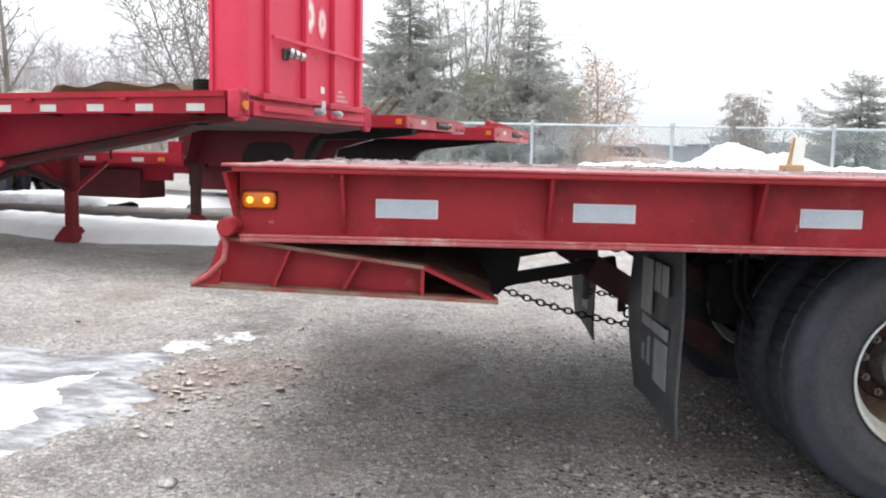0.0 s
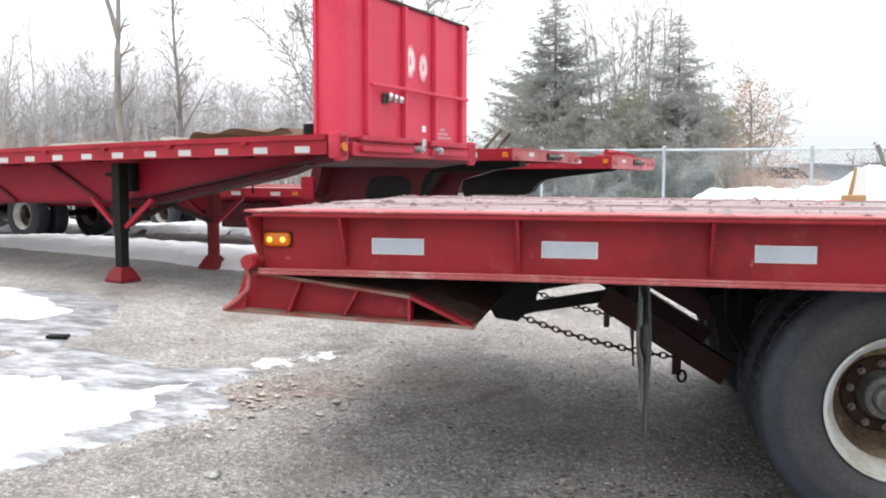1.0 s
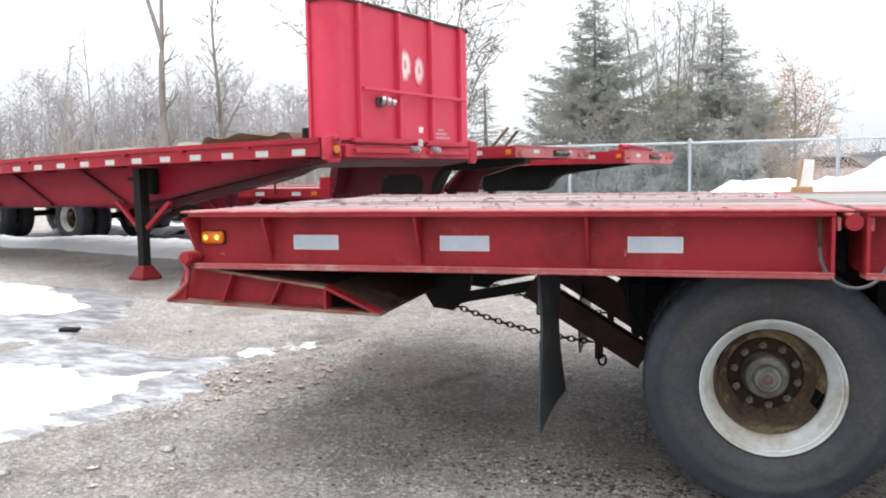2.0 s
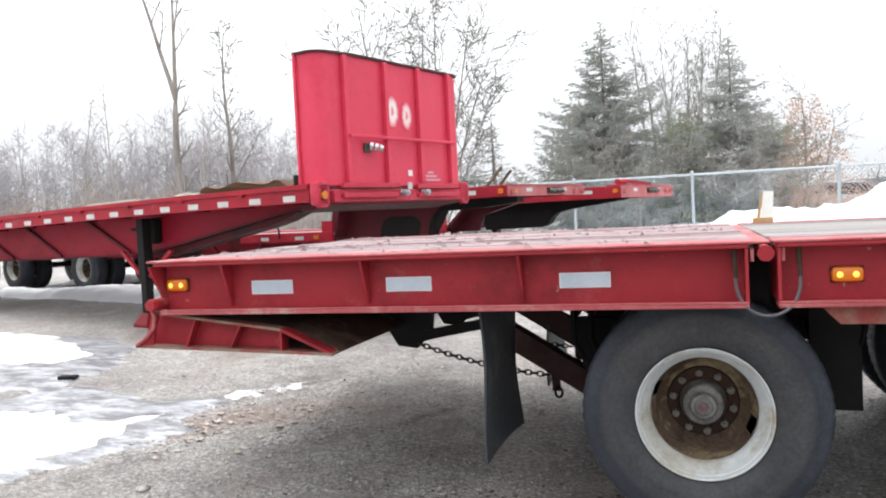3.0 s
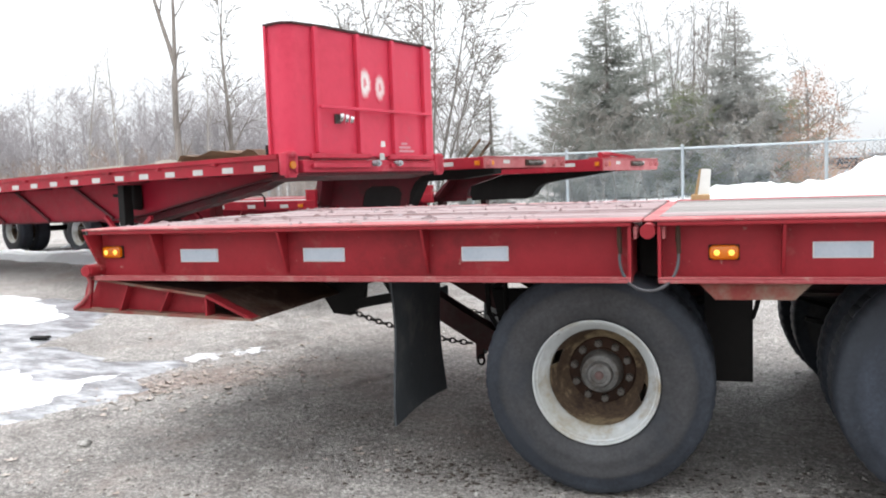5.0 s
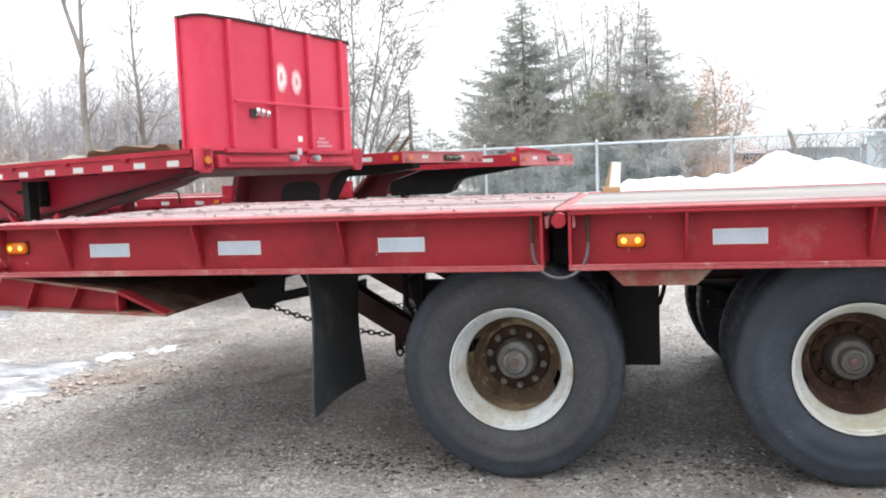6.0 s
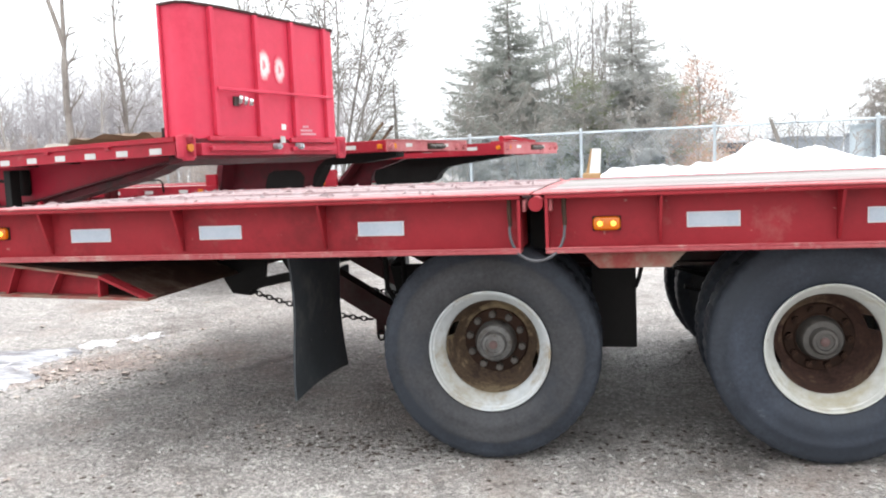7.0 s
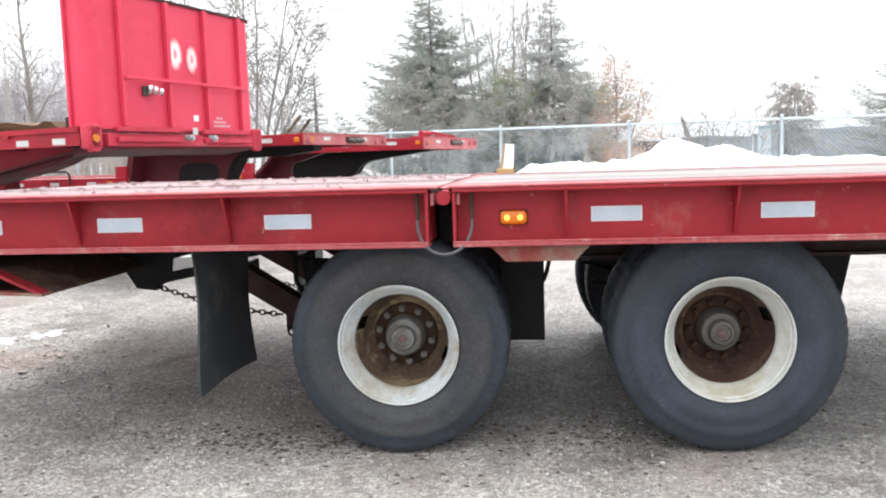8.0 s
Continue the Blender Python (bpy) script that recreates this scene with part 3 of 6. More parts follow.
def snow_patch(name, poly, cell, thick, ragged, material, label, grain=1.0, lift=0.0):
    xs, ys = [p[0] for p in poly], [p[1] for p in poly]
    nx, ny = int((max(xs) - min(xs) + 0.8) / cell) + 1, int((max(ys) - min(ys) + 0.8) / cell) + 1
    keep, verts, faces = {}, [], []
    for j in range(ny + 1):
        for i in range(nx + 1):
            x, y = min(xs) - 0.4 + i * cell, min(ys) - 0.4 + j * cell
            d = edge_distance(x, y, poly)
            if d < -0.4:
                continue
            d += ragged * (noise.fractal(Vector((x * 1.7 * grain, y * 1.7 * grain, 7)), 0.8, 2.2, 5))
            if d < -0.12:
                continue
            h = thick * (1 - math.exp(-max(d, 0) / 0.10)) + min(d, 0) * 0.25
            h += 0.25 * thick * noise.fractal(Vector((x * 6, y * 6, 2)), 0.9, 2.1, 3) * min(1, max(d, 0) / 0.1)
            keep[i, j] = len(verts)
            verts.append((x, y, ground_rise(x, y) + h + lift))
    for i, j in list(keep):
        if (i + 1, j) in keep and (i, j + 1) in keep and (i + 1, j + 1) in keep:
            faces.append((keep[i, j], keep[i + 1, j], keep[i + 1, j + 1], keep[i, j + 1]))
    me = bpy.data.meshes.new(name)
    me.from_pydata(verts, [], faces)
    me.materials.append(material)
    for f in me.polygons:
        f.use_smooth = True
    return tagged(new(name, me), label, "snow", kind="stuff")


snow_patch("slush", [(-8.2, 2.7), (-7.2, 2.2), (-6.6, 1.95), (-5.72, 1.76), (-5.1, 1.46), (-4.78, 1.60), (-4.74, 2.16), (-4.94, 2.66), (-5.34, 3.32), (-5.9, 3.74), (-6.5, 3.75), (-7.2, 3.2)],
           0.035, 0.012, 0.10, SLUSH, "thin grey slush and ice round the snow", 3.0, 0.0)
snow_patch("slush", [(-5.4, 0.7), (-4.85, 1.36), (-4.72, 1.70), (-4.50, 1.78), (-4.28, 1.66), (-3.75, 1.46), (-3.30, 1.58), (-3.16, 1.44), (-3.20, 1.06), (-3.03, 0.84),
                     (-3.08, 0.58), (-3.22, 0.30), (-3.40, -0.04), (-3.56, -0.42), (-3.9, -0.9), (-4.6, -0.4)],
           0.028, 0.012, 0.09, SLUSH, "thin grey slush and ice round the snow", 3.0, 0.0)
snow_patch("snow_patch", [(-3.73, -0.40), (-3.56, -0.24), (-3.53, -0.06), (-3.45, 0.06), (-3.49, 0.20), (-3.40, 0.32), (-3.38, 0.50), (-3.31, 0.64), (-3.40, 0.80), (-3.45, 0.90),
                          (-3.35, 1.02), (-3.33, 1.17), (-3.46, 1.22), (-3.57, 1.04), (-3.80, 0.90), (-4.0, 0.95), (-4.2, 1.10), (-4.66, 1.06), (-4.76, 0.72), (-5.2, 0.28),
                          (-5.8, -0.4), (-5.4, -1.6), (-4.4, -1.5)],
           0.022, 0.026, 0.07, SNOW, "melting white snow patch on the asphalt", 3.4)
snow_patch("snow_patch", [(-3.30, 1.60), (-3.28, 1.78), (-3.14, 1.86), (-3.02, 1.73), (-3.13, 1.62)],
           0.014, 0.010, 0.09, THIN_SNOW, "small ragged snow remnant on the asphalt", 9.0)
snow_patch("snow_patch", [(-3.06, 1.90), (-2.92, 2.14), (-2.80, 1.99), (-2.93, 1.80)],
           0.014, 0.009, 0.10, THIN_SNOW, "small ragged snow remnant on the asphalt", 9.0)
snow_patch("snow_patch", [(-3.52, 1.12), (-3.40, 1.34), (-3.22, 1.50), (-3.15, 1.42), (-3.28, 1.10)],
           0.018, 0.010, 0.06, THIN_SNOW, "small ragged snow remnant on the asphalt", 5.0)
snow_patch("snow_patch", [(-3.98, 1.32), (-3.62, 1.36), (-3.36, 1.30), (-3.50, 1.22), (-3.90, 1.20)],
           0.020, 0.012, 0.06, THIN_SNOW, "small ragged snow remnant on the asphalt", 5.0)
snow_patch("snow_patch", [(-4.98, 2.60), (-5.24, 2.46), (-5.9, 2.12), (-5.6, 1.96), (-5.16, 2.08), (-4.93, 2.34)],
           0.028, 0.014, 0.09, THIN_SNOW, "small ragged snow remnant on the asphalt", 4.0)
snow_patch("snow_patch", [(-11.0, 5.1), (-9.95, 4.74), (-9.15, 4.61), (-8.19, 4.02), (-7.01, 3.85), (-6.39, 3.59), (-5.64, 3.06), (-5.35, 2.81), (-5.55, 2.46), (-6.01, 2.32),
                          (-6.53, 2.32), (-7.42, 2.92), (-8.01, 3.15), (-10.5, 3.5)],
           0.032, 0.030, 0.10, SNOW, "melting white snow patch beside the puddles", 2.4)
snow_patch("snow_patch", [(-12.9, 9.1), (-12.2, 8.65), (-11.3, 8.2), (-9.97, 7.42), (-8.71, 6.75), (-7.33, 6.34), (-6.43, 6.12), (-5.6, 5.60), (-4.72, 5.64), (-4.07, 5.76), (-3.42, 5.85), (-3.10, 6.17), (-3.22, 6.60), (-4.1, 7.12), (-5.3, 7.22), (-6.2, 7.40), (-7.2, 7.62), (-8.5, 7.98), (-9.6, 8.42), (-11.38, 9.02), (-12.79, 9.54)],
           0.07, 0.14, 0.10, BRIGHTENED_SNOW, "long ploughed snow strip under the parked trailers", 1.0)
snow_patch("snow_patch", [(-13.0, 11.0), (-7.0, 9.9), (-3.0, 10.7), (-0.8, 11.4), (0.5, 12.2), (-1.0, 13.2), (-6.0, 12.0), (-13.0, 13.5)],
           0.12, 0.16, 0.2, SNOW, "snow lying behind the parked trailers", 0.8)
snow_patch("snow_patch", [(-3.5, 11.2), (0.0, 8.9), (3.0, 8.5), (9.0, 8.2), (22.0, 9.0), (24.0, 30.0), (6.0, 34.0), (-3.0, 30.0), (-4.0, 14.0)],
           0.3, 0.2, 0.4, SNOW, "snow field along and beyond the fence", 0.5)


# ---- the flatbed trailer with the hinged tail ----
TAIL, PIN = 0.1, (0.237, 1.139)
trailer = thing("flatbed_trailer", "dark red steel equipment trailer with a hinged tail deck", "trailer")


def side_channel(x0, x1, y_web, out):
    """Channel rail: recessed web, two flanges that reach out."""
    bm = bmesh.new()
    y_in, y_out = y_web - out * 0.012, y_web + out * 0.10
    lo, hi = min(y_web, y_in), max(y_web, y_in)
    box(bm, x0, x1, lo, hi, 0.953, 1.160)
    lo, hi = min(y_in, y_out), max(y_in, y_out)
    box(bm, x0, x1, lo, hi, 1.160, 1.176, 0.003)
    return bm


def low_flange(x0, x1, y_web, out):
    """The lower flange with its scuffed rolled lip."""
    bm = bmesh.new()
    lo, hi = sorted((y_web - out * 0.012, y_web + out * 0.102))
    box(bm, x0, x1, lo, hi, 0.938, 0.953, 0.004)
    lip = y_web + out * 0.102
    lo, hi = sorted((lip, lip - out * 0.012))
    box(bm, x0, x1, lo, hi, 0.9535, 0.962, 0.002)
    return bm


def gusset(x, y_web, out):
    bm = bmesh.new()
    y_out = y_web + out * 0.092
    rows = []
    for dx in (-0.006, 0.006):
        rows.append([bm.verts.new((x + dx, y, z)) for y, z in ((y_web, 0.968), (y_web, 1.158), (y_out, 1.158), (y_web + out * 0.012, 0.968))])
    bm.faces.new(rows[0])
    bm.faces.new(rows[1][::-1])
    for i in range(4):
        bm.faces.new((rows[0][i], rows[1][i], rows[1][(i + 1) % 4], rows[0][(i + 1) % 4]))
    return bm


def edge_strip(x0, x1, y0, y1):
    """Steel deck edge with a turned lip."""
    bm = bmesh.new()
    box(bm, x0, x1, y0, y1, 1.1765, 1.186, 0.003)
    return bm


FRONT_END = 4.6
for y_web, out in ((-0.2, -1), (2.2, 1)):
    bm = side_channel(-2.385, 0.175, y_web, out)
    turn_all(bm, PIN, TAIL)
    part("tail_rail", bm, RED, trailer, smooth=True)
    bm = low_flange(-2.362, 0.175, y_web, out)
    turn_all(bm, PIN, TAIL)
    part("low_flange", bm, RED_EDGE, trailer, "scuffed pale red flange")
    part("low_flange", low_flange(0.275, FRONT_END, y_web, out), RED_EDGE, trailer, "scuffed pale red flange")
    part("side_rail", side_channel(0.275, FRONT_END, y_web, out), RED, trailer, smooth=True)
    for x in (-2.04, -1.37, -0.69):
        bm = gusset(x, y_web, out)
        turn_all(bm, PIN, TAIL)
        part("gusset", bm, RED, trailer)
    for x in (0.73, 1.40, 2.08, 2.76, 3.44, 4.12):
        part("gusset", gusset(x, y_web, out), RED, trailer)
    lo, hi = sorted((y_web + out * 0.105, y_web - out * 0.10))
    bm = edge_strip(-2.418, 0.215, lo, hi)
    turn_all(bm, PIN, TAIL)
    part("deck_edge", bm, RED_EDGE, trailer, "scuffed red steel deck edge")
    part("deck_edge", edge_strip(0.262, FRONT_END, lo, hi), RED_EDGE, trailer, "scuffed red steel deck edge")

# end plates of the two rails, either side of the hinge gap, and the rear end plate
for x0, x1, tail in ((0.163, 0.175, True), (0.275, 0.287, False)):
    for y0, y1 in ((-0.295, 0.0), (2.0, 2.295)):
        bm = bmesh.new()
        box(bm, x0, x1, y0, y1, 0.956, 1.158)
        if tail:
            turn_all(bm, PIN, TAIL)
        part("end_plate", bm, RED, trailer)
bm = bmesh.new()
prism(bm, [(-2.412, 1.174), (-2.392, 0.942), (-2.376, 0.942), (-2.396, 1.174)], -0.199, 2.199)
turn_all(bm, PIN, TAIL)
part("rear_plate", bm, RED, trailer)
for y_web, out in ((-0.2, -1), (2.2, 1)):
    bm = bmesh.new()
    rows = []
    for dx in (-0.006, 0.006):
        rows.append([bm.verts.new((x + dx, y_web + out * y, z)) for x, y, z in ((-2.385, 0.001, 0.956), (-2.400, 0.001, 1.158), (-2.410, 0.100, 1.158), (-2.392, 0.030, 1.010), (-2.386, 0.022, 0.956))])
    bm.faces.new(rows[0])
    bm.faces.new(rows[1][::-1])
    for i in range(5):
        bm.faces.new((rows[0][i], rows[1][i], rows[1][(i + 1) % 5], rows[0][(i + 1) % 5]))
    turn_all(bm, PIN, TAIL)
    part("end_gusset", bm, RED, trailer)

# deck boards
random.seed(4)
for k in range(17):
    y0 = -0.095 + k * 0.1289
    bm = bmesh.new()
    box(bm, -2.412, 0.205, y0 + 0.003, y0 + 0.126, 1.150, 1.186 + random.uniform(-0.003, 0.004), 0.004)
    turn_all(bm, PIN, TAIL)
    part("deck_board", bm, PLANK_RED, trailer)
for k in range(16):
    y0 = -0.09 + k * 0.1364
    bm = bmesh.new()
    top = 1.187 - 0.0006 * k
    box(bm, 0.27, FRONT_END - 0.02, y0 + 0.003, y0 + 0.132, 1.150, top + random.uniform(-0.003, 0.004), 0.005)
    part("deck_board", bm, PLANK_GREY if k > 1 else PLANK_RED, trailer)

# splintered wood and dirt on the tail boards
bm = bmesh.new()
for _ in range(240):
    x, y = random.uniform(-2.35, 0.15), random.uniform(-0.28, 2.25)
    a, l, w = random.uniform(0, 3.14), 0.005 + 0.042 * random.random() ** 3, random.uniform(0.002, 0.010)
    if random.random() < 0.5:
        a = random.uniform(-0.2, 0.2)
    ca, sa = math.cos(a), math.sin(a)
    z = 1.19 + (PIN[0] - x) * math.sin(radians(TAIL)) + 0.003
    h = 0.002 + 0.014 * random.random() ** 3
    q = [(-l, -w), (l, -w), (l, w), (-l, w)]
    low = [bm.verts.new((x + p * ca - r * sa, y + p * sa + r * ca, z - 0.004)) for p, r in q]
    top = bm.verts.new((x + random.uniform(-l, l) * 0.5, y, z + h))
    for i in range(4):
        bm.faces.new((low[i], low[(i + 1) % 4], top))
single("wood_splinters", bm, PLANK_RED, "splintered wood and grit scattered on the tail deck", "debris", "stuff")


# reflective tape, on the web
def tape(x0, z0, wide, high, y, tail):
    bm = bmesh.new()
    box(bm, x0, x0 + wide, y - 0.003, y, z0 - high, z0, 0.001)
    if tail:
        turn_all(bm, PIN, TAIL)
    return bm


for x, z, tail in [(x, 1.079, True) for x in (-1.938, -1.288, -0.540)] + [(x, 1.086, False) for x in (0.833, 1.503, 2.173, 2.843)]:
    strip = part("reflector", tape(x, z, 0.205, 0.062, -0.2, tail), TAPE_EDGE, trailer, "pale blue-white reflective tape")
    part("reflective_face", tape(x + 0.006, z - 0.005, 0.193, 0.052, -0.2025, tail), TAPE, strip, "bluish reflective face")


def marker_light(x, z, y, tail):
    bm = bmesh.new()
    box(bm, x - 0.055, x + 0.055, y - 0.030, y, z - 0.028, z + 0.028, 0.017)
    if tail:
        turn_all(bm, PIN, TAIL)
    lens = part("marker_light", bm, AMBER, trailer, "lit amber clearance lamp", smooth=True)
    bm = bmesh.new()
    box(bm, x - 0.057, x + 0.057, y - 0.006, y, z - 0.030, z + 0.030, 0.002)
    if tail:
        turn_all(bm, PIN, TAIL)
    part("lamp_base", bm, RUST_DARK, lens, "dark lamp base")
    for dx in (-0.027, 0.027):
        bm = bmesh.new()
        bmesh.ops.create_uvsphere(bm, u_segments=12, v_segments=8, radius=0.0125)
        bmesh.ops.scale(bm, vec=(1.0, 0.5, 1.0), verts=bm.verts)
        bmesh.ops.translate(bm, vec=(x + dx, y - 0.028, z), verts=bm.verts)
        if tail:
            turn_all(bm, PIN, TAIL)
        part("bulb", bm, AMBER_LIT, lens, "glowing amber bulb", smooth=True)


marker_light(-2.318, 1.068, -0.2, True)
marker_light(0.518, 1.049, -0.2, False)

# hinge pin, its ears and the hose that loops across the gap
bm = bmesh.new()
tube(bm, [(PIN[0], -0.285, PIN[1]), (PIN[0], 2.285, PIN[1])], 0.030, 20)
part("hinge_pin", bm, RED, trailer, smooth=True)
for x0, x1 in ((0.182, 0.196), (0.289, 0.303)):
    bm = bmesh.new()
    box(bm, x0, x1, -0.278, -0.16, 1.108, 1.158, 0.004)
    part("hinge_ear", bm, DUSTY_FACE, trailer)
bm = bmesh.new()
loop = []
for k in range(25):
    a = math.pi * k / 24
    loop.append((0.240 - 0.112 * math.cos(a), -0.275 - 0.03 * math.sin(a), 1.05 - 0.140 * math.sin(a) ** 0.85))
tube(bm, loop, 0.0062, 8)
part("hose", bm, HOSE, trailer, "grey rubber hose looped across the hinge", smooth=True)
for x in (0.128, 0.350):
    bm = bmesh.new()
    tube(bm, [(x, -0.268, 1.160), (x, -0.268, 1.105), (x + 0.003, -0.272, 1.050)], [0.009, 0.010, 0.008], 8)
    part("hose_end", bm, RUST_DARK, trailer, "rusty hose fitting", smooth=True)
bm = bmesh.new()
box(bm, 0.185, 0.27, 0.02, 2.0, 0.93, 1.14)
part("hinge_beam", bm, BLACK_STEEL, trailer, "black hinge cross beam")

bm = bmesh.new()
box(bm, 0.207, 0.268, -0.18, 2.20, 1.170, 1.178, 0.003)
part("hinge_cover", bm, RED_EDGE, trailer, "scuffed dusty strip over the hinge")

# spring-hanger skirt under the front rail
for y0, y1 in ((-0.262, -0.245), (2.245, 2.262)):
    bm = bmesh.new()
    prism(bm, [(0.42, 0.938), (0.83, 0.938), (0.765, 0.872), (0.485, 0.872)], y0, y1)
    part("skirt_plate", bm, RED_DUSTY, trailer, "dusty dull red skirt plate")

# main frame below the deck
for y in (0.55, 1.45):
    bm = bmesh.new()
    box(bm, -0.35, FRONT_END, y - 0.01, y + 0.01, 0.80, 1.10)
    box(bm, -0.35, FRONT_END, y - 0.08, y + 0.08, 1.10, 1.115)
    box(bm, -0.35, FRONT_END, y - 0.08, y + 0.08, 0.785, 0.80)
    part("frame_rail", bm, DARK_RED, trailer, "grimy red frame beam, darkened for the shade below the deck")
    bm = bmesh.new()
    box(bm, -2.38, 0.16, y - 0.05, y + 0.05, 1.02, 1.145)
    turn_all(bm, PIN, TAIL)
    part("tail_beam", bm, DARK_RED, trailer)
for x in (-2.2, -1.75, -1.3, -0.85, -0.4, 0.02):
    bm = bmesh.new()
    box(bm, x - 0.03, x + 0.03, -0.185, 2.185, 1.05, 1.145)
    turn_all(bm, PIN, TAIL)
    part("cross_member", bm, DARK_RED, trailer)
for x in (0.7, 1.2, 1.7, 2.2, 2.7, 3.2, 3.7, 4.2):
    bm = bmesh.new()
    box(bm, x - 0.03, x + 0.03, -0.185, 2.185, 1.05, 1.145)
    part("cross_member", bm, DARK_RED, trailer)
bm = bmesh.new()
box(bm, FRONT_END, FRONT_END + 0.02, -0.3, 2.3, 0.939, 1.186)
part("front_plate", bm, RED, trailer)


# ---- wheels ----
def tread(i, k):
    if i in (11, 12, 13, 14):
        return -0.004 if k % 4 == 0 else 0.0
    if i in (17, 18):
        return -0.006 if k % 4 == 0 else 0.0
    return 0.0


bm = bmesh.new()
lathe(bm, [(0.262, 0.030), (0.270, 0.004), (0.288, -0.006), (0.316, -0.015), (0.330, -0.019), (0.348, -0.019), (0.362, -0.0165), (0.391, -0.0145), (0.402, -0.0165), (0.413, -0.0125), (0.448, -0.005), (0.470, 0.005), (0.482, 0.017), (0.488, 0.040), (0.488, 0.085),
           (0.480, 0.088), (0.480, 0.100), (0.487, 0.103), (0.487, 0.230), (0.470, 0.252), (0.42, 0.274), (0.35, 0.276), (0.28, 0.268), (0.262, 0.24)], 224, True, tread)
for v in bm.verts:
    low = max(0.0, -v.co.z - 0.36) / 0.12
    if v.co.y < 0.1:
        v.co.y -= 0.009 * min(low, 1.0) ** 2
    v.co.z = max(v.co.z, -0.4835)
TYRE_MESH = mesh_of("tyre", bm, TYRE, True)
bm = bmesh.new()
lathe(bm, [(0.262, 0.040), (0.265, 0.004), (0.269, -0.001), (0.269, -0.006), (0.265, -0.009), (0.260, -0.006), (0.257, 0.004), (0.2555, 0.012), (0.250, 0.015), (0.2515, 0.022), (0.247, 0.030), (0.238, 0.046), (0.230, 0.060),
           (0.221, 0.072), (0.2155, 0.086), (0.2125, 0.100), (0.2130, 0.104), (0.254, 0.110), (0.255, 0.245), (0.262, 0.24)], 80, True)
RIM_MESH = mesh_of("rim", bm, RIM_WHITE, True)


def disc_mesh():
    """Dished disc with two hand holes near its rim."""
    bm = bmesh.new()
    rings = lathe(bm, [(0.2121, 0.098), (0.211, 0.112), (0.209, 0.122), (0.207, 0.132), (0.205, 0.142), (0.203, 0.152), (0.201, 0.162), (0.198, 0.178), (0.192, 0.205), (0.181, 0.232), (0.165, 0.252), (0.12, 0.260), (0.06, 0.260)], 96)
    gone = []
    for f in bm.faces:
        c = f.calc_center_median()
        r, a = math.hypot(c.x, c.z), math.degrees(math.atan2(c.z, c.x)) % 180
        if 0.110 < c.y < 0.215 and abs(a - 172) < 10.5:
            gone.append(f)
    bmesh.ops.delete(bm, geom=gone, context="FACES")
    return mesh_of("disc", bm, RUST, True)


DISC_MESH = disc_mesh()
bm = bmesh.new()
lathe(bm, [(0.150, 0.259), (0.149, 0.247), (0.143, 0.242), (0.105, 0.242), (0.100, 0.237), (0.07, 0.237)], 48)
FLANGE_MESH = mesh_of("hub_flange", bm, RUST_DARK, True)
bm = bmesh.new()
lathe(bm, [(0.096, 0.238), (0.094, 0.212), (0.088, 0.200), (0.087, 0.176), (0.080, 0.166), (0.058, 0.164), (0.056, 0.140), (0.050, 0.130), (0.038, 0.129), (0.035, 0.136), (0.024, 0.136), (0.0005, 0.136)], 40)
HUB_MESH = mesh_of("hub", bm, HUB_PALE, True)
bm = bmesh.new()
lathe(bm, [(0.019, 0.138), (0.019, 0.130), (0.015, 0.127), (0.0005, 0.126)], 24)
CAP_MESH = mesh_of("hub_cap", bm, CAP_RED, True)
bm = bmesh.new()
bmesh.ops.create_cone(bm, cap_ends=True, segments=6, radius1=0.0175, radius2=0.016, depth=0.032)
bmesh.ops.rotate(bm, cent=(0, 0, 0), matrix=Matrix.Rotation(radians(90), 3, "X"), verts=bm.verts)
tube(bm, [(0, -0.014, 0), (0, -0.030, 0)], 0.008, 8)
NUT_MESH = mesh_of("lug_nut", bm, NUT_PALE, False)


def repaint(me, material):
    other = me.copy()
    other.materials[0] = material
    return other


DARK_HUB_MESH = repaint(HUB_MESH, HUB_GREY)
BLUE_TYRE_MESH = repaint(TYRE_MESH, TYRE_BLUE)
RED_DISC_MESH, RED_NUT_MESH, SOILED_RIM_MESH = repaint(DISC_MESH, RUST_RED), repaint(NUT_MESH, RUST_DARK), repaint(RIM_MESH, RIM_SOILED)


def wheel(owner, at, outward, spin, detail=True, size=1.0, look_of="brown"):
    """outward -1: the outer face looks to lower y."""
    turn = pose(*at, 0, spin, 0 if outward < 0 else 180) @ Matrix.Diagonal((size, size, size, 1))
    disc, nut, rim_mesh, words = {"brown": (DISC_MESH, NUT_MESH, RIM_MESH, "rusty brown wheel disc"),
                                  "red": (RED_DISC_MESH, RED_NUT_MESH, SOILED_RIM_MESH, "dark red-brown rusty wheel disc")}[look_of]
    rim = again("wheel", rim_mesh, owner, turn, "chipped white steel wheel")
    again("tyre", BLUE_TYRE_MESH if look_of == "red" else TYRE_MESH, rim, pose(0, 0, 0, 0, -spin, 0), "worn dusty black tyre")
    again("disc", disc, rim, Matrix(), words)
    if detail:
        again("hub_flange", FLANGE_MESH, rim, Matrix(), "dark rusty hub flange")
        again("hub", DARK_HUB_MESH if look_of == "red" else HUB_MESH, rim, Matrix(), "dirty grey hub")
        again("hub_cap", CAP_MESH, rim, Matrix(), "faded red hub cap")
        for k in range(10):
            a = 2 * math.pi * k / 10
            again("lug_nut", nut, rim, pose(0.124 * math.cos(a), 0.228, 0.124 * math.sin(a)))


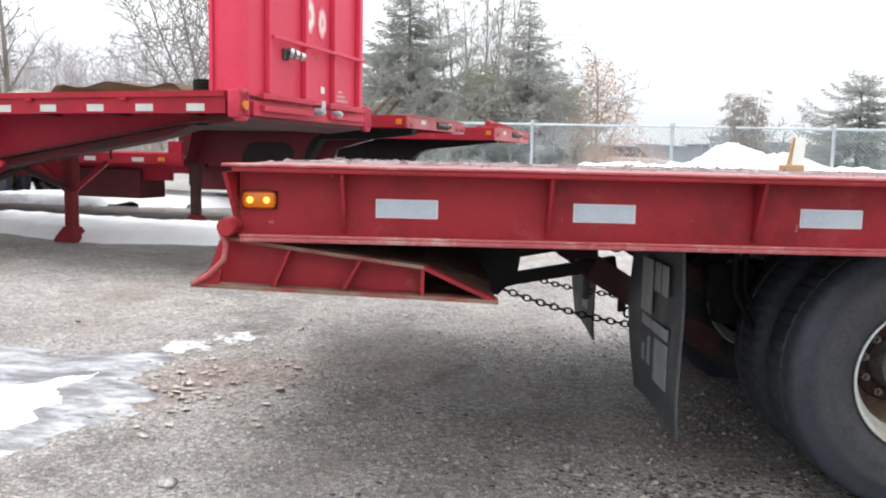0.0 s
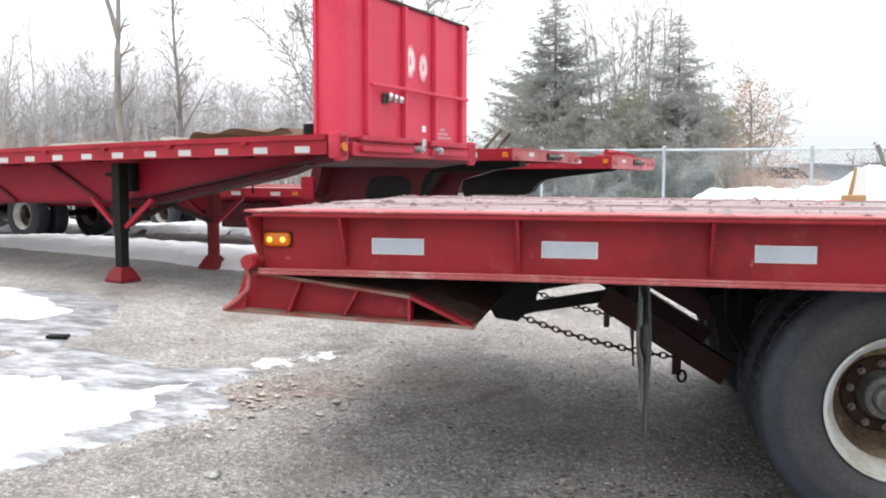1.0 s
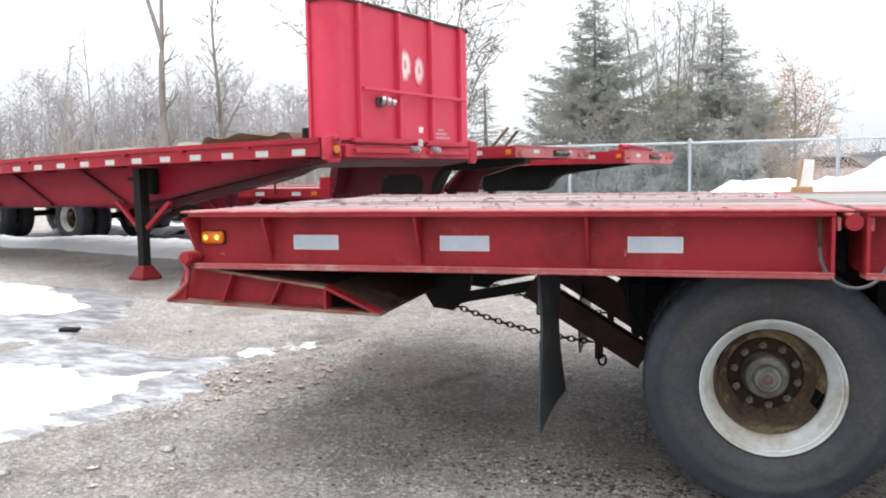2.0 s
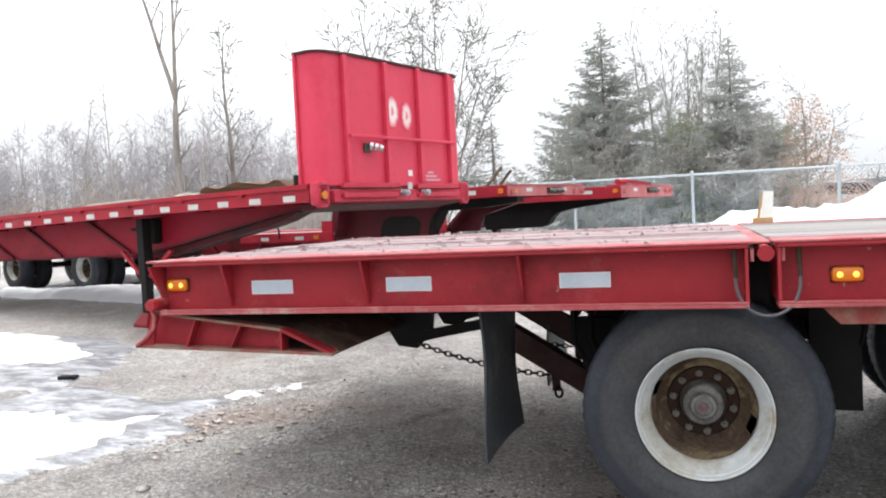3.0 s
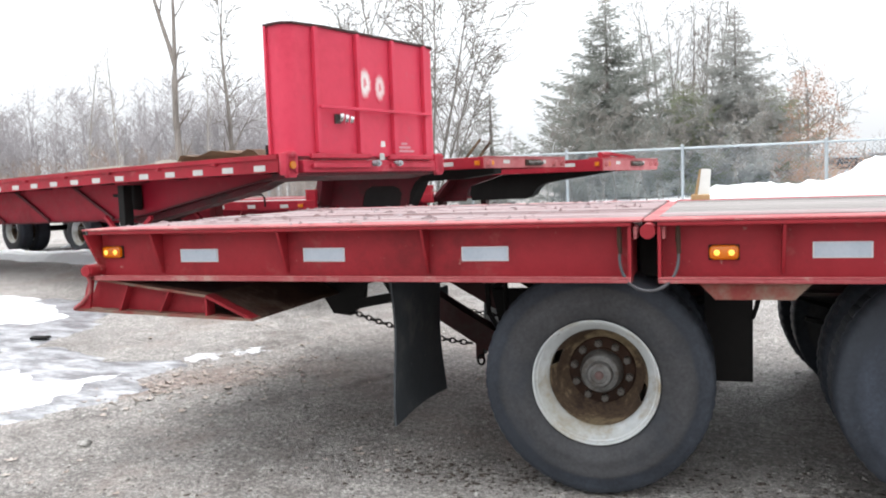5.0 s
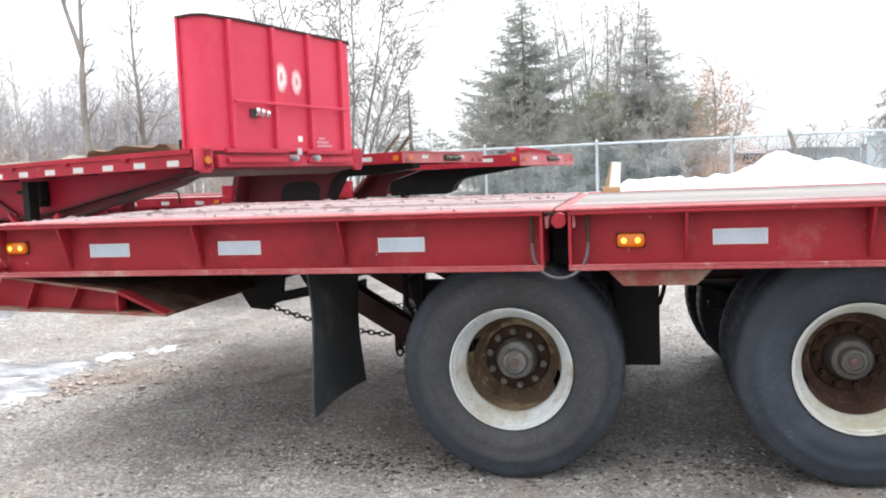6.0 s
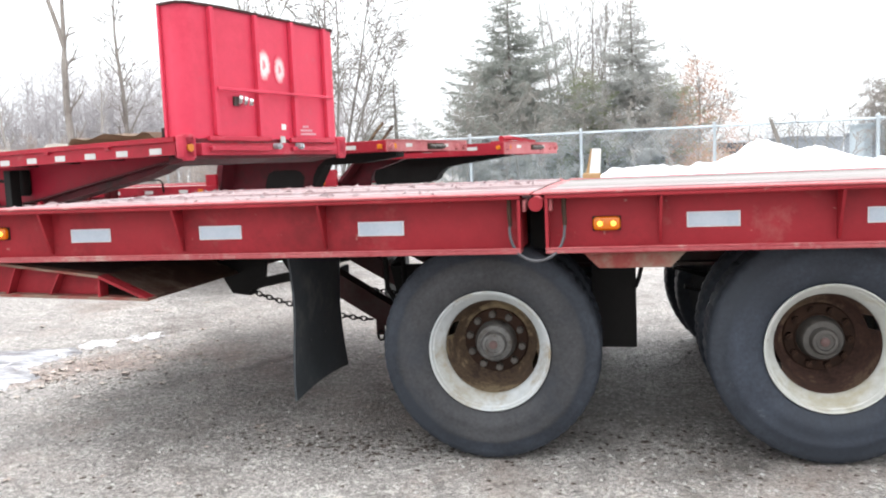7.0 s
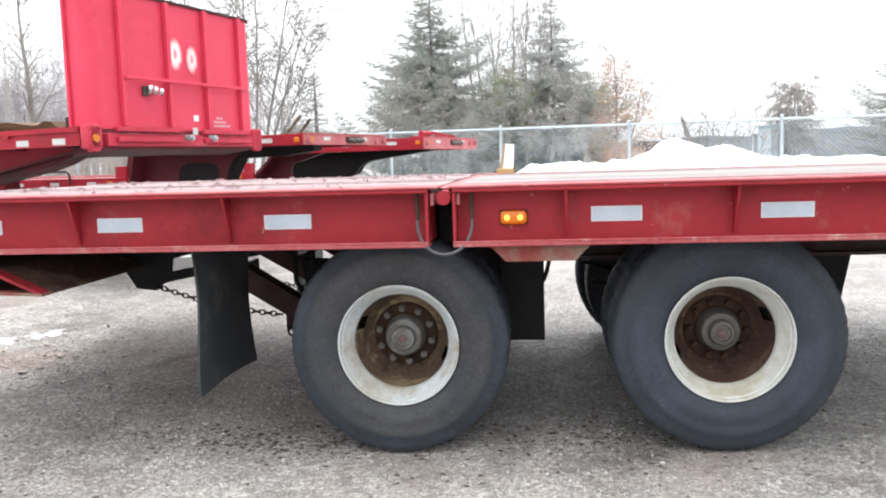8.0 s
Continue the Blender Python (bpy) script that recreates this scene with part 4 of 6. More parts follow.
HUBS = ((0.0, 0.489), (1.410, 0.505))
for n, (x, z) in enumerate(HUBS):
    wheel(trailer, (x, -0.10, z), -1, 12 - 45 * n, True, 1.0, ("brown", "red")[n])
    wheel(trailer, (x, 0.50, z), 1, 50, False)
    wheel(trailer, (x - 0.04 * n, 2.16, z), 1, 5 + 20 * n)
    wheel(trailer, (x, 1.50, z), -1, 70, False)
    bm = bmesh.new()
    tube(bm, [(x, 0.19, z), (x, 1.81, z)], 0.062, 16)
    tube(bm, [(x, 0.172, z), (x, 0.52, z)], 0.196, 36)
    tube(bm, [(x, 1.48, z), (x, 1.70, z)], 0.19, 28)
    part("axle", bm, BLACK_STEEL, trailer, "greasy black axle with brake drums", smooth=True)
    for y in (0.62, 1.38):
        bm = bmesh.new()
        for k in range(5):
            pts = [(x - 0.52 + 0.08 * k, y, z + 0.155 - 0.02 * k + 0.0), (x - 0.25, y, z + 0.10 - 0.02 * k), (x, y, z + 0.085 - 0.02 * k), (x + 0.25, y, z + 0.10 - 0.02 * k), (x + 0.52 - 0.08 * k, y, z + 0.155 - 0.02 * k)]
            for p, q in zip(pts, pts[1:]):
                beam(bm, p, q, 0.075, 0.016)
        part("leaf_spring", bm, BLACK_STEEL, trailer)
for y0, y1 in ((0.52, 0.60), (1.40, 1.48)):
    for x in (-0.50, 0.545, 2.02):
        bm = bmesh.new()
        prism(bm, [(x - 0.10, 0.80), (x + 0.10, 0.80), (x + 0.05, 0.55), (x - 0.05, 0.55)], y0, y1)
        part("spring_hanger", bm, BLACK_STEEL, trailer)
bm = bmesh.new()
box(bm, 0.44, 0.645, 0.28, 0.31, 0.425, 0.93, 0.004)
part("splash_guard", bm, BLACK_STEEL, trailer, "flat black splash guard between the wheels")
bm = bmesh.new()
tube(bm, [(0.680, 0.30, 0.93), (0.676, 0.29, 0.83), (0.660, 0.285, 0.76), (0.642, 0.28, 0.71)], 0.010, 8)
part("air_hose", bm, BLACK_STEEL, trailer)


# ---- mud flap ----
def flap_sheet(x, y0, y1, z0, z1, bow):
    bm = bmesh.new()
    n, k = 14, 6
    grid = {}
    for s, off in ((0, -0.005), (1, 0.005)):
        for i in range(n + 1):
            for j in range(k + 1):
                f, g = i / n, j / k
                dx = bow * f * f + 0.012 * math.sin(5 * f + 2 * g)
                dz = 0.02 * math.sin(3.1 * g) * f
                grid[s, i, j] = bm.verts.new((x + off + dx, y0 + (y1 - y0) * g + 0.012 * math.sin(4 * f), z1 + (z0 - z1) * f + dz))
    for i in range(n):
        for j in range(k):
            bm.faces.new((grid[0, i, j], grid[0, i + 1, j], grid[0, i + 1, j + 1], grid[0, i, j + 1]))
            bm.faces.new((grid[1, i, j], grid[1, i, j + 1], grid[1, i + 1, j + 1], grid[1, i + 1, j]))
    for i in range(n):
        for j in (0, k):
            bm.faces.new((grid[0, i, j], grid[1, i, j], grid[1, i + 1, j], grid[0, i + 1, j]))
    for j in range(k):
        for i in (0, n):
            bm.faces.new((grid[0, i, j], grid[0, i, j + 1], grid[1, i, j + 1], grid[1, i, j]))
    return bm


for y0, y1 in ((-0.14, 0.56), (1.44, 2.14)):
    flap = part("mud_flap", flap_sheet(-0.90, y0, y1, 0.265, 0.95, 0.02), FLAP_RUBBER, trailer, "hanging grey-black rubber mud flap", smooth=True)
    # plain pale shapes printed on its rear face
    for (a, b, c, d) in ((0.40, 0.62, 0.55, 0.86), (0.10, 0.20, 0.70, 0.86), (0.24, 0.34, 0.70, 0.86), (0.08, 0.60, 0.47, 0.53), (0.10, 0.34, 0.20, 0.44), (0.42, 0.48, 0.26, 0.42), (0.54, 0.60, 0.26, 0.42)):
        bm = bmesh.new()
        w, h = y1 - y0, 0.685
        box(bm, -0.9125, -0.9075, y0 + a * w + 0.05, y0 + b * w + 0.05, 0.265 + c * h, 0.265 + d * h)
        f = 1 - (c + d) / 2
        bmesh.ops.translate(bm, vec=(0.02 * f * f - 0.004, 0, 0), verts=bm.verts)
        part("print_block", bm, FADED, flap, "faded pale printing")
    bm = bmesh.new()
    box(bm, -0.93, -0.88, y0 - 0.03, y1 + 0.03, 0.93, 0.965)
    part("flap_bar", bm, DARK_RED, trailer)


# ---- folded loading ramp under the tail ----
ramp_top = [(-2.425, 0.955), (-1.775, 0.872), (-1.540, 0.766)]


def ramp_plate(p, q, thick):
    (x0, z0), (x1, z1) = p, q
    return [(x0, z0), (x1, z1), (x1, z1 - thick), (x0, z0 - thick)]


for y0, y1 in ((-0.262, -0.19), (2.19, 2.262)):
    bm = bmesh.new()
    prism(bm, ramp_plate(ramp_top[0], ramp_top[1], 0.012), y0, y1)
    part("ramp_flange", bm, RED_DUSTY, trailer)
    bm = bmesh.new()
    prism(bm, ramp_plate(ramp_top[1], ramp_top[2], 0.014), y0, y1)
    part("ramp_flange", bm, RED, trailer)
    bm = bmesh.new()
    prism(bm, ramp_plate((-2.530, 0.800), (-1.530, 0.764), 0.012), y0 - 0.004, y1 + 0.004)
    part("ramp_flange", bm, RED_DUSTY, trailer)
    inner = y1 if y0 < 0 else y0
    bm = bmesh.new()
    prism(bm, [(-2.42, 0.944), (-1.78, 0.862), (-1.78, 0.776), (-2.50, 0.796)], inner - 0.012, inner)
    part("ramp_web", bm, RED, trailer)
    for x, top in ((-2.215, 0.918), (-1.985, 0.888)):
        bm = bmesh.new()
        prism(bm, [(x, top), (x + 0.01, top), (x - 0.045, 0.788), (x - 0.056, 0.789)], y0 + 0.006, y1 - 0.006)
        part("ramp_rib", bm, RED, trailer)
    bm = bmesh.new()
    prism(bm, [(-1.785, 0.862), (-1.773, 0.862), (-1.773, 0.772), (-1.785, 0.773)], y0 + 0.004, y1 - 0.004)
    part("ramp_rib", bm, RED, trailer)
    bm = bmesh.new()
    prism(bm, [(-2.432, 0.955), (-2.41, 0.955), (-2.44, 0.80), (-2.53, 0.79), (-2.535, 0.80), (-2.47, 0.85)], y0 + 0.005, y0 + 0.02)
    part("ramp_heel", bm, RED, trailer)
# dark sheet where the ramp is open, standing in for its shaded inside
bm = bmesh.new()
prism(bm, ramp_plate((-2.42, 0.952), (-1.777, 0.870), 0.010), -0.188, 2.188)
part("ramp_top_sheet", bm, DARK_RED, trailer, "dark sheet standing in for the ramp's shaded open inside")
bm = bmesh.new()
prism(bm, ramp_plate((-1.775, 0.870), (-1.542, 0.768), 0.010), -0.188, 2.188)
part("ramp_top_sheet", bm, RAMP_SHADED_DIRT, trailer, "dust-caked ramp sheet, darkened for the shade under the tail")
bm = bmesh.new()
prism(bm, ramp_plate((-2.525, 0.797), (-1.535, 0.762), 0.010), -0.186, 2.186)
part("ramp_lower_sheet", bm, RAMP_SHADED_DIRT, trailer, "dust-caked ramp sheet, darkened for the shade under the tail")
bm = bmesh.new()
tube(bm, [(-2.405, -0.30, 0.988), (-2.405, 0.02, 0.988)], 0.030, 18)
tube(bm, [(-2.405, -0.312, 0.988), (-2.405, -0.30, 0.988)], 0.028, 6)
part("ramp_hinge", bm, RED, trailer, "red tube hinge with a bolt head", smooth=True)
bm = bmesh.new()
tube(bm, [(-2.405, 1.98, 0.988), (-2.405, 2.30, 0.988)], 0.036, 18)
part("ramp_hinge", bm, RED, trailer, smooth=True)
bm = bmesh.new()
tube(bm, [(-2.430, -0.27, 0.968), (-2.412, -0.275, 0.93), (-2.420, -0.275, 0.88), (-2.470, -0.272, 0.83), (-2.520, -0.27, 0.80)], 0.009, 8)
part("retaining_strap", bm, RED_EDGE, trailer, "bent pale red strap", smooth=True)


# ---- lifting gear below the tail ----
def chain(points, link, name):
    bm = bmesh.new()
    pts = [Vector(p) for p in points]
    lengths = [0.0]
    for a, b in zip(pts, pts[1:]):
        lengths.append(lengths[-1] + (b - a).length)
    n = int(lengths[-1] / (link * 0.72))
    for k in range(n):
        s = (k + 0.5) / n * lengths[-1]
        i = max(j for j in range(len(pts) - 1) if lengths[j] <= s)
        f = (s - lengths[i]) / (lengths[i + 1] - lengths[i])
        c, way = pts[i].lerp(pts[i + 1], f), (pts[i + 1] - pts[i]).normalized()
        side = way.cross(Vector((0, 0, 1))).normalized()
        if k % 2:
            side = way.cross(side)
        ring = []
        for t in range(10):
            a = 2 * math.pi * t / 10
            ring.append(c + way * (link * 0.5 * math.cos(a)) + side * (link * 0.30 * math.sin(a)))
        ring.append(ring[0])
        tube(bm, ring, link * 0.10, 5, False)
    return part(name, bm, BLACK_STEEL, trailer, "rusty black steel chain", smooth=True)


def sag(p, q, drop, n=8):
    p, q = Vector(p), Vector(q)
    return [p.lerp(q, k / n) - Vector((0, 0, drop * 4 * (k / n) * (1 - k / n))) for k in range(n + 1)]


for y in (0.70, 1.56):
    bm = bmesh.new()
    prism(bm, [(-1.66, 0.83), (-1.628, 0.728), (-1.573, 0.638), (-1.466, 0.625), (-1.43, 0.66), (-1.387, 0.672), (-1.372, 0.79), (-1.36, 1.03), (-1.60, 1.03)], y - 0.02, y + 0.02)
    part("lift_bracket", bm, BLACK_STEEL, trailer, "black hooked lifting bracket")
    bm = bmesh.new()
    beam(bm, (-1.41, y, 0.695), (-0.95, y, 0.780), 0.05, 0.052)
    part("link_arm", bm, BLACK_STEEL, trailer)
    bm = bmesh.new()
    beam(bm, (-1.40, y, 0.855), (-0.92, y, 0.935), 0.06, 0.10)
    part("upper_link", bm, BLACK_STEEL, trailer)
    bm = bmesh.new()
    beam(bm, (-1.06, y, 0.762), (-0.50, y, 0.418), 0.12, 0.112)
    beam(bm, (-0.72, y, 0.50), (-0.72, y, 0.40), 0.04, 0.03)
    part("lift_arm", bm, DARK_RED, trailer, "grimy red lifting arm, darkened for the shade under the tail")
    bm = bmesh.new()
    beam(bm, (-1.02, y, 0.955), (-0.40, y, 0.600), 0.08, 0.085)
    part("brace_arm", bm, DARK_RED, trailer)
    bm = bmesh.new()
    beam(bm, (-0.62, y - 0.05, 0.78), (-0.44, y - 0.05, 0.98), 0.03, 0.032)
    part("short_brace", bm, BLACK_STEEL, trailer)
    chain(sag((-1.445, y - 0.05, 0.655), (-0.74, y - 0.09, 0.50), 0.025), 0.042, "chain")
    bm = bmesh.new()
    ring = [(-0.70 + 0.018 * math.cos(a), y - 0.06, 0.405 + 0.026 * math.sin(a)) for a in (2 * math.pi * k / 12 for k in range(13))]
    tube(bm, ring, 0.007, 6, False)
    part("tie_ring", bm, BLACK_STEEL, trailer, smooth=True)
bm = bmesh.new()
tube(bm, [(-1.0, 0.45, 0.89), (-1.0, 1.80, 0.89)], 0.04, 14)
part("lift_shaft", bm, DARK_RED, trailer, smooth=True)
for y, x in ((0.30, -0.53), (0.38, -0.46)):
    bm = bmesh.new()
    tube(bm, [(x, y, 1.05), (x - 0.035, y, 0.90), (x - 0.03, y, 0.72), (x + 0.05, y, 0.58), (x + 0.16, y, 0.52)], 0.013, 8)
    part("brake_hose", bm, BLACK_STEEL, trailer, "black brake hose", smooth=True)
bm = bmesh.new()
tube(bm, sag((-0.95, 0.4, 0.96), (-0.55, 0.45, 1.0), 0.10), 0.016, 8)
part("brake_hose", bm, BLACK_STEEL, trailer, smooth=True)
bm = bmesh.new()
box(bm, -1.06, -1.03, 0.85, 1.15, 0.58, 0.74, 0.01)
part("small_plate", bm, FLAP_RUBBER, trailer, "small grey hanging plate")

# white board and timber block on the far edge of the deck
board = thing("timber_block", "white board on a raw timber block on the deck", "block", pose(0.43, 2.16, 1.184))
bm = bmesh.new()
prism(bm, [(-0.03, 0.03), (0.042, 0.03), (0.052, 0.20), (-0.008, 0.205)], -0.028, 0.012)
part("upright_board", bm, WHITE_BOARD, board, "white painted upright board")
bm = bmesh.new()
box(bm, -0.075, 0.045, -0.05, 0.05, 0.0, 0.036, 0.004)
part("base_block", bm, WOOD, board, "raw yellow timber base")
bm = bmesh.new()
prism(bm, [(-0.052, 0.036), (-0.034, 0.036), (-0.010, 0.20), (-0.020, 0.20)], -0.02, 0.0)
part("wedge", bm, WOOD, board, "raw timber wedge")


# ---- the parked trailers behind, side by side ----
# local x points to the nose, local y away from the near side
def parked(u, v, z=0.0):
    return pose(-3.25 - 0.948 * u + 0.319 * v, 3.38 + 0.319 * u + 0.948 * v, z, 0, 0, -18.6)


def local_box(bm, u0, u1, v0, v1, z0, z1, bevel=0.0):
    return box(bm, -u1, -u0, v0, v1, z0, z1, bevel)


def rise(u):
    """The arched deck line of the bulkhead trailer."""
    return 1.68 - 0.0018 * u * u - 0.004 * u


def belly(u):
    pts = ((0.3, 1.49), (0.6, 1.48), (1.16, 1.39), (1.92, 1.265), (2.9, 1.10), (3.6, 1.05), (5.4, 1.02), (9.0, 0.97), (13.0, 0.95))
    for (a, za), (b, zb) in zip(pts, pts[1:]):
        if u <= b:
            return za + (zb - za) * (max(u, a) - a) / (b - a)
    return pts[-1][1]


LONG = 12.9
bulk = thing("bulkhead_trailer", "bright red flatbed trailer with a tall front bulkhead", "trailer", parked(0, 0))


def strip(us, zlo, zhi, v0, v1):
    bm = bmesh.new()
    rings = []
    for u in us:
        rings.append([bm.verts.new((-u, v, z)) for v, z in ((v0, zlo(u)), (v1, zlo(u)), (v1, zhi(u)), (v0, zhi(u)))])
    for a, b in zip(rings, rings[1:]):
        for i in range(4):
            bm.faces.new((a[i], b[i], b[(i + 1) % 4], a[(i + 1) % 4]))
    bm.faces.new(rings[0])
    bm.faces.new(rings[-1][::-1])
    return bm


US = [0.1 + k * (LONG - 0.1) / 24 for k in range(25)]
for v0, v1 in ((-0.05, 0.0), (2.33, 2.38)):
    part("side_rail", strip(US, lambda u: rise(u) - 0.168, lambda u: rise(u) - 0.045, v0, v1), CRIMSON, bulk)
    part("rub_rail", strip(US, lambda u: rise(u) - 0.045, lambda u: rise(u), v0 - 0.02, v1 + 0.02), CRIMSON, bulk, "scuffed red rub rail")
part("deck", strip(US, lambda u: rise(u) - 0.06, lambda u: rise(u) - 0.012, 0.002, 2.328), PLANK_RED, bulk, "worn red deck boards")
for v in (0.36, 1.95):
    us = [0.35 + k * (LONG - 0.6) / 40 for k in range(41)]
    low = belly if v < 1 else (lambda u: max(belly(u), min(1.46, 2.0 - 0.14 * u)))
    part("main_beam", strip(us, low, lambda u: rise(u) - 0.06, v, v + 0.012), BEAM_RED, bulk)
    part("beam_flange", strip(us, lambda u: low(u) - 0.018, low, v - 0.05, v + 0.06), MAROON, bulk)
# strip added for the dark band under the belly edge, in shaded maroon
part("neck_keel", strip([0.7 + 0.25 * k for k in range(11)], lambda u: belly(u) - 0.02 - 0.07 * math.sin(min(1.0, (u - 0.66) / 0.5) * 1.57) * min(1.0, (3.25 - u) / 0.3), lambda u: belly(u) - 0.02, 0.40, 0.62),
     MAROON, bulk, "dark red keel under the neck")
for k in range(17):
    u = 0.6 + k * 0.72
    bm = bmesh.new()
    local_box(bm, u - 0.03, u + 0.03, 0.06, 2.29, rise(u) - 0.17, rise(u) - 0.07)
    part("cross_member", bm, DARK_RED, bulk)
# dark slanting bars standing for brace shadows cast on the web
for u in (3.49, 4.98, 6.20, 7.28, 8.40, 9.55, 10.7):
    bm = bmesh.new()
    beam(bm, (-u - 0.85, 0.335, rise(u) - 0.18), (-u, 0.335, belly(u) + 0.01), 0.022, 0.034)
    part("slant_brace_shadow", bm, MAROON, bulk)
for k in range(26):
    u = 0.36 + k * 0.468
    bm = bmesh.new()
    z = rise(u) - 0.125
    local_box(bm, u - 0.080, u + 0.080, -0.0535, -0.0505, z - 0.028, z + 0.028)
    part("reflector", bm, REFLECT, bulk, "white reflective patch")
    if k % 2:
        bm = bmesh.new()
        local_box(bm, u + 0.15, u + 0.22, -0.085, -0.051, rise(u) - 0.075, rise(u) - 0.05, 0.004)
        part("strap_hook", bm, CRIMSON, bulk)
for u in (7.38, 11.6):
    bm = bmesh.new()
    local_box(bm, u - 0.05, u + 0.05, -0.08, -0.05, rise(u) - 0.235, rise(u) - 0.16, 0.008)
    part("marker_light", bm, AMBER_OFF, bulk, "amber side lamp")

# nose beam, corner casting, round amber lamp
bm = bmesh.new()
local_box(bm, -0.02, 0.12, 0.16, 2.24, 1.50, 1.62, 0.01)
part("nose_beam", bm, BAR_RED, bulk)
for v in (-0.085, 2.225):
    bm = bmesh.new()
    local_box(bm, -0.03, 0.07, v + 0.012, v + 0.172, 1.478, 1.688, 0.014)
    local_box(bm, -0.03, 0.03, v + 0.035, v + 0.15, 1.455, 1.70, 0.012)
    corner = part("corner_casting", bm, BAR_RED, bulk, smooth=True)
    for dv, z in ((0.045, 1.505), (0.140, 1.505), (0.045, 1.662), (0.140, 1.662)):
        bm = bmesh.new()
        tube(bm, [(0.029, v + dv, z), (0.038, v + dv, z)], 0.010, 8)
        part("bolt", bm, BAR_RED, corner)
bm = bmesh.new()
tube(bm, [(0.028, 0.005, 1.572), (0.048, 0.005, 1.572)], 0.036, 20)
part("marker_light", bm, AMBER_OFF, bulk, "round amber nose lamp", smooth=True)
for v0, v1, z in ((0.24, 1.10, 1.66), (0.26, 1.08, 1.565), (1.40, 2.16, 1.65), (1.42, 2.16, 1.56)):
    bm = bmesh.new()
    box(bm, 0.02, 0.06, v0, v1, z - 0.022, z + 0.022, 0.006)
    part("nose_bar", bm, BAR_RED, bulk)
for v in (1.17, 1.52):
    bm = bmesh.new()
    tube(bm, [(0.02, v, 1.59), (0.10, v, 1.585)], [0.030, 0.034], 12)
    tube(bm, [(0.10, v, 1.585), (0.12, v, 1.585)], [0.022, 0.018], 12)
    part("air_coupling", bm, GALV, bulk, "grey metal air coupling", smooth=True)
bm = bmesh.new()
prism(bm, [(0.052, 1.62), (0.060, 1.62), (0.060, 1.685), (0.052, 1.69)], 1.23, 1.30)
part("paint_scar", bm, REFLECT, bulk, "pale scraped paint")


def bulkhead(grow, z0, z1):
    """The bent bulkhead sheet: rounded corners, short side returns."""
    outline = [(-0.27, 0.02 - grow), (-0.13, 0.02 - grow)]
    for k in range(9):
        a = radians(-90 + 90 * k / 8)
        outline.append((-0.13 + (0.13 + grow) * math.cos(a), 0.15 + (0.13 + grow) * math.sin(a)))
    outline += [(grow, 0.5), (grow, 2.20)]
    for k in range(1, 9):
        a = radians(90 * k / 8)
        outline.append((-0.13 + (0.13 + grow) * math.cos(a), 2.20 + (0.13 + grow) * math.sin(a)))
    outline.append((-0.27, 2.33 + grow))
    return outline


bm = bmesh.new()
outer, inner = bulkhead(0.0, 0, 0), bulkhead(-0.02, 0, 0)
cols = []
for (xo, yo), (xi, yi) in zip(outer, inner):
    top = 2.885 + 0.03 * math.sin(math.pi * max(0, min(1, yo / 2.33)))
    cols.append([bm.verts.new(c) for c in ((xo, yo, 1.66), (xo, yo, top), (xi, yi, top), (xi, yi, 1.66))])
for a, b in zip(cols, cols[1:]):
    for i in range(4):
        bm.faces.new((a[i], b[i], b[(i + 1) % 4], a[(i + 1) % 4]))
bm.faces.new(cols[0])
bm.faces.new(cols[-1][::-1])
part("bulkhead", bm, PINK_RED, bulk, "tall bright red bent-steel bulkhead", smooth=True)
bm = bmesh.new()
for (a, b), (c, d) in zip(zip(outer, outer[1:]), zip(inner, inner[1:])):
    ta, tb = (2.888 + 0.03 * math.sin(math.pi * max(0, min(1, p[1] / 2.33))) for p in (a, b))
    beam(bm, (a[0], a[1], ta), (b[0], b[1], tb), 0.05, 0.022)
part("top_edge", bm, DARK_RED, bulk, "dark worn top edge")
for v, w in ((0.37, 0.05), (0.97, 0.05), (1.52, 0.05), (2.07, 0.05)):
    bm = bmesh.new()
    box(bm, 0.001, 0.05, v - w / 2, v + w / 2, 1.69, 2.885, 0.006)
    part("bulkhead_rib", bm, PINK_RED, bulk)
bm = bmesh.new()
box(bm, -0.270, -0.240, -0.008, 0.02, 1.68, 2.88, 0.004)
part("side_lip", bm, PINK_RED, bulk)
bm = bmesh.new()
box(bm, 0.052, 0.078, 0.37, 2.13, 2.115, 2.145, 0.006)
part("hand_bar", bm, PINK_RED, bulk)
for v, z, w, h, seed, thick in ((1.10, 2.41, 0.110, 0.180, 0, 1.0), (1.335, 2.38, 0.095, 0.160, 3, 0.82)):
    bm = bmesh.new()
    rim = [bm.verts.new((0.0035, w * math.cos(a), h * math.sin(a))) for a in (2 * math.pi * n / 32 for n in range(32))]
    back_rim = [bm.verts.new((0.0, p.co.y, p.co.z)) for p in rim]
    bm.faces.new(rim)
    for n in range(32):
        bm.faces.new((rim[n], back_rim[n], back_rim[(n + 1) % 32], rim[(n + 1) % 32]))
    spray = part("paint_patch", bm, sprayed_paint(w, h, seed, thick), bulk, "sprayed white paint patch with soft edges")
    spray.location = (0.0005, v, z)
bm = bmesh.new()
box(bm, 0.001, 0.005, 1.315, 1.385, 1.76, 1.82)
part("sticker", bm, WHITE_PAINT, bulk, "small white sticker")
for k, (v, w, z) in enumerate(((1.62, 0.20, 1.76), (1.62, 0.26, 1.72), (1.66, 0.10, 1.80))):
    bm = bmesh.new()
    box(bm, 0.001, 0.004, v, v + w, z - 0.012, z + 0.012)
    part("print_bar", bm, PALE_PRINT, bulk, "faded pale writing, unreadable")
bm = bmesh.new()
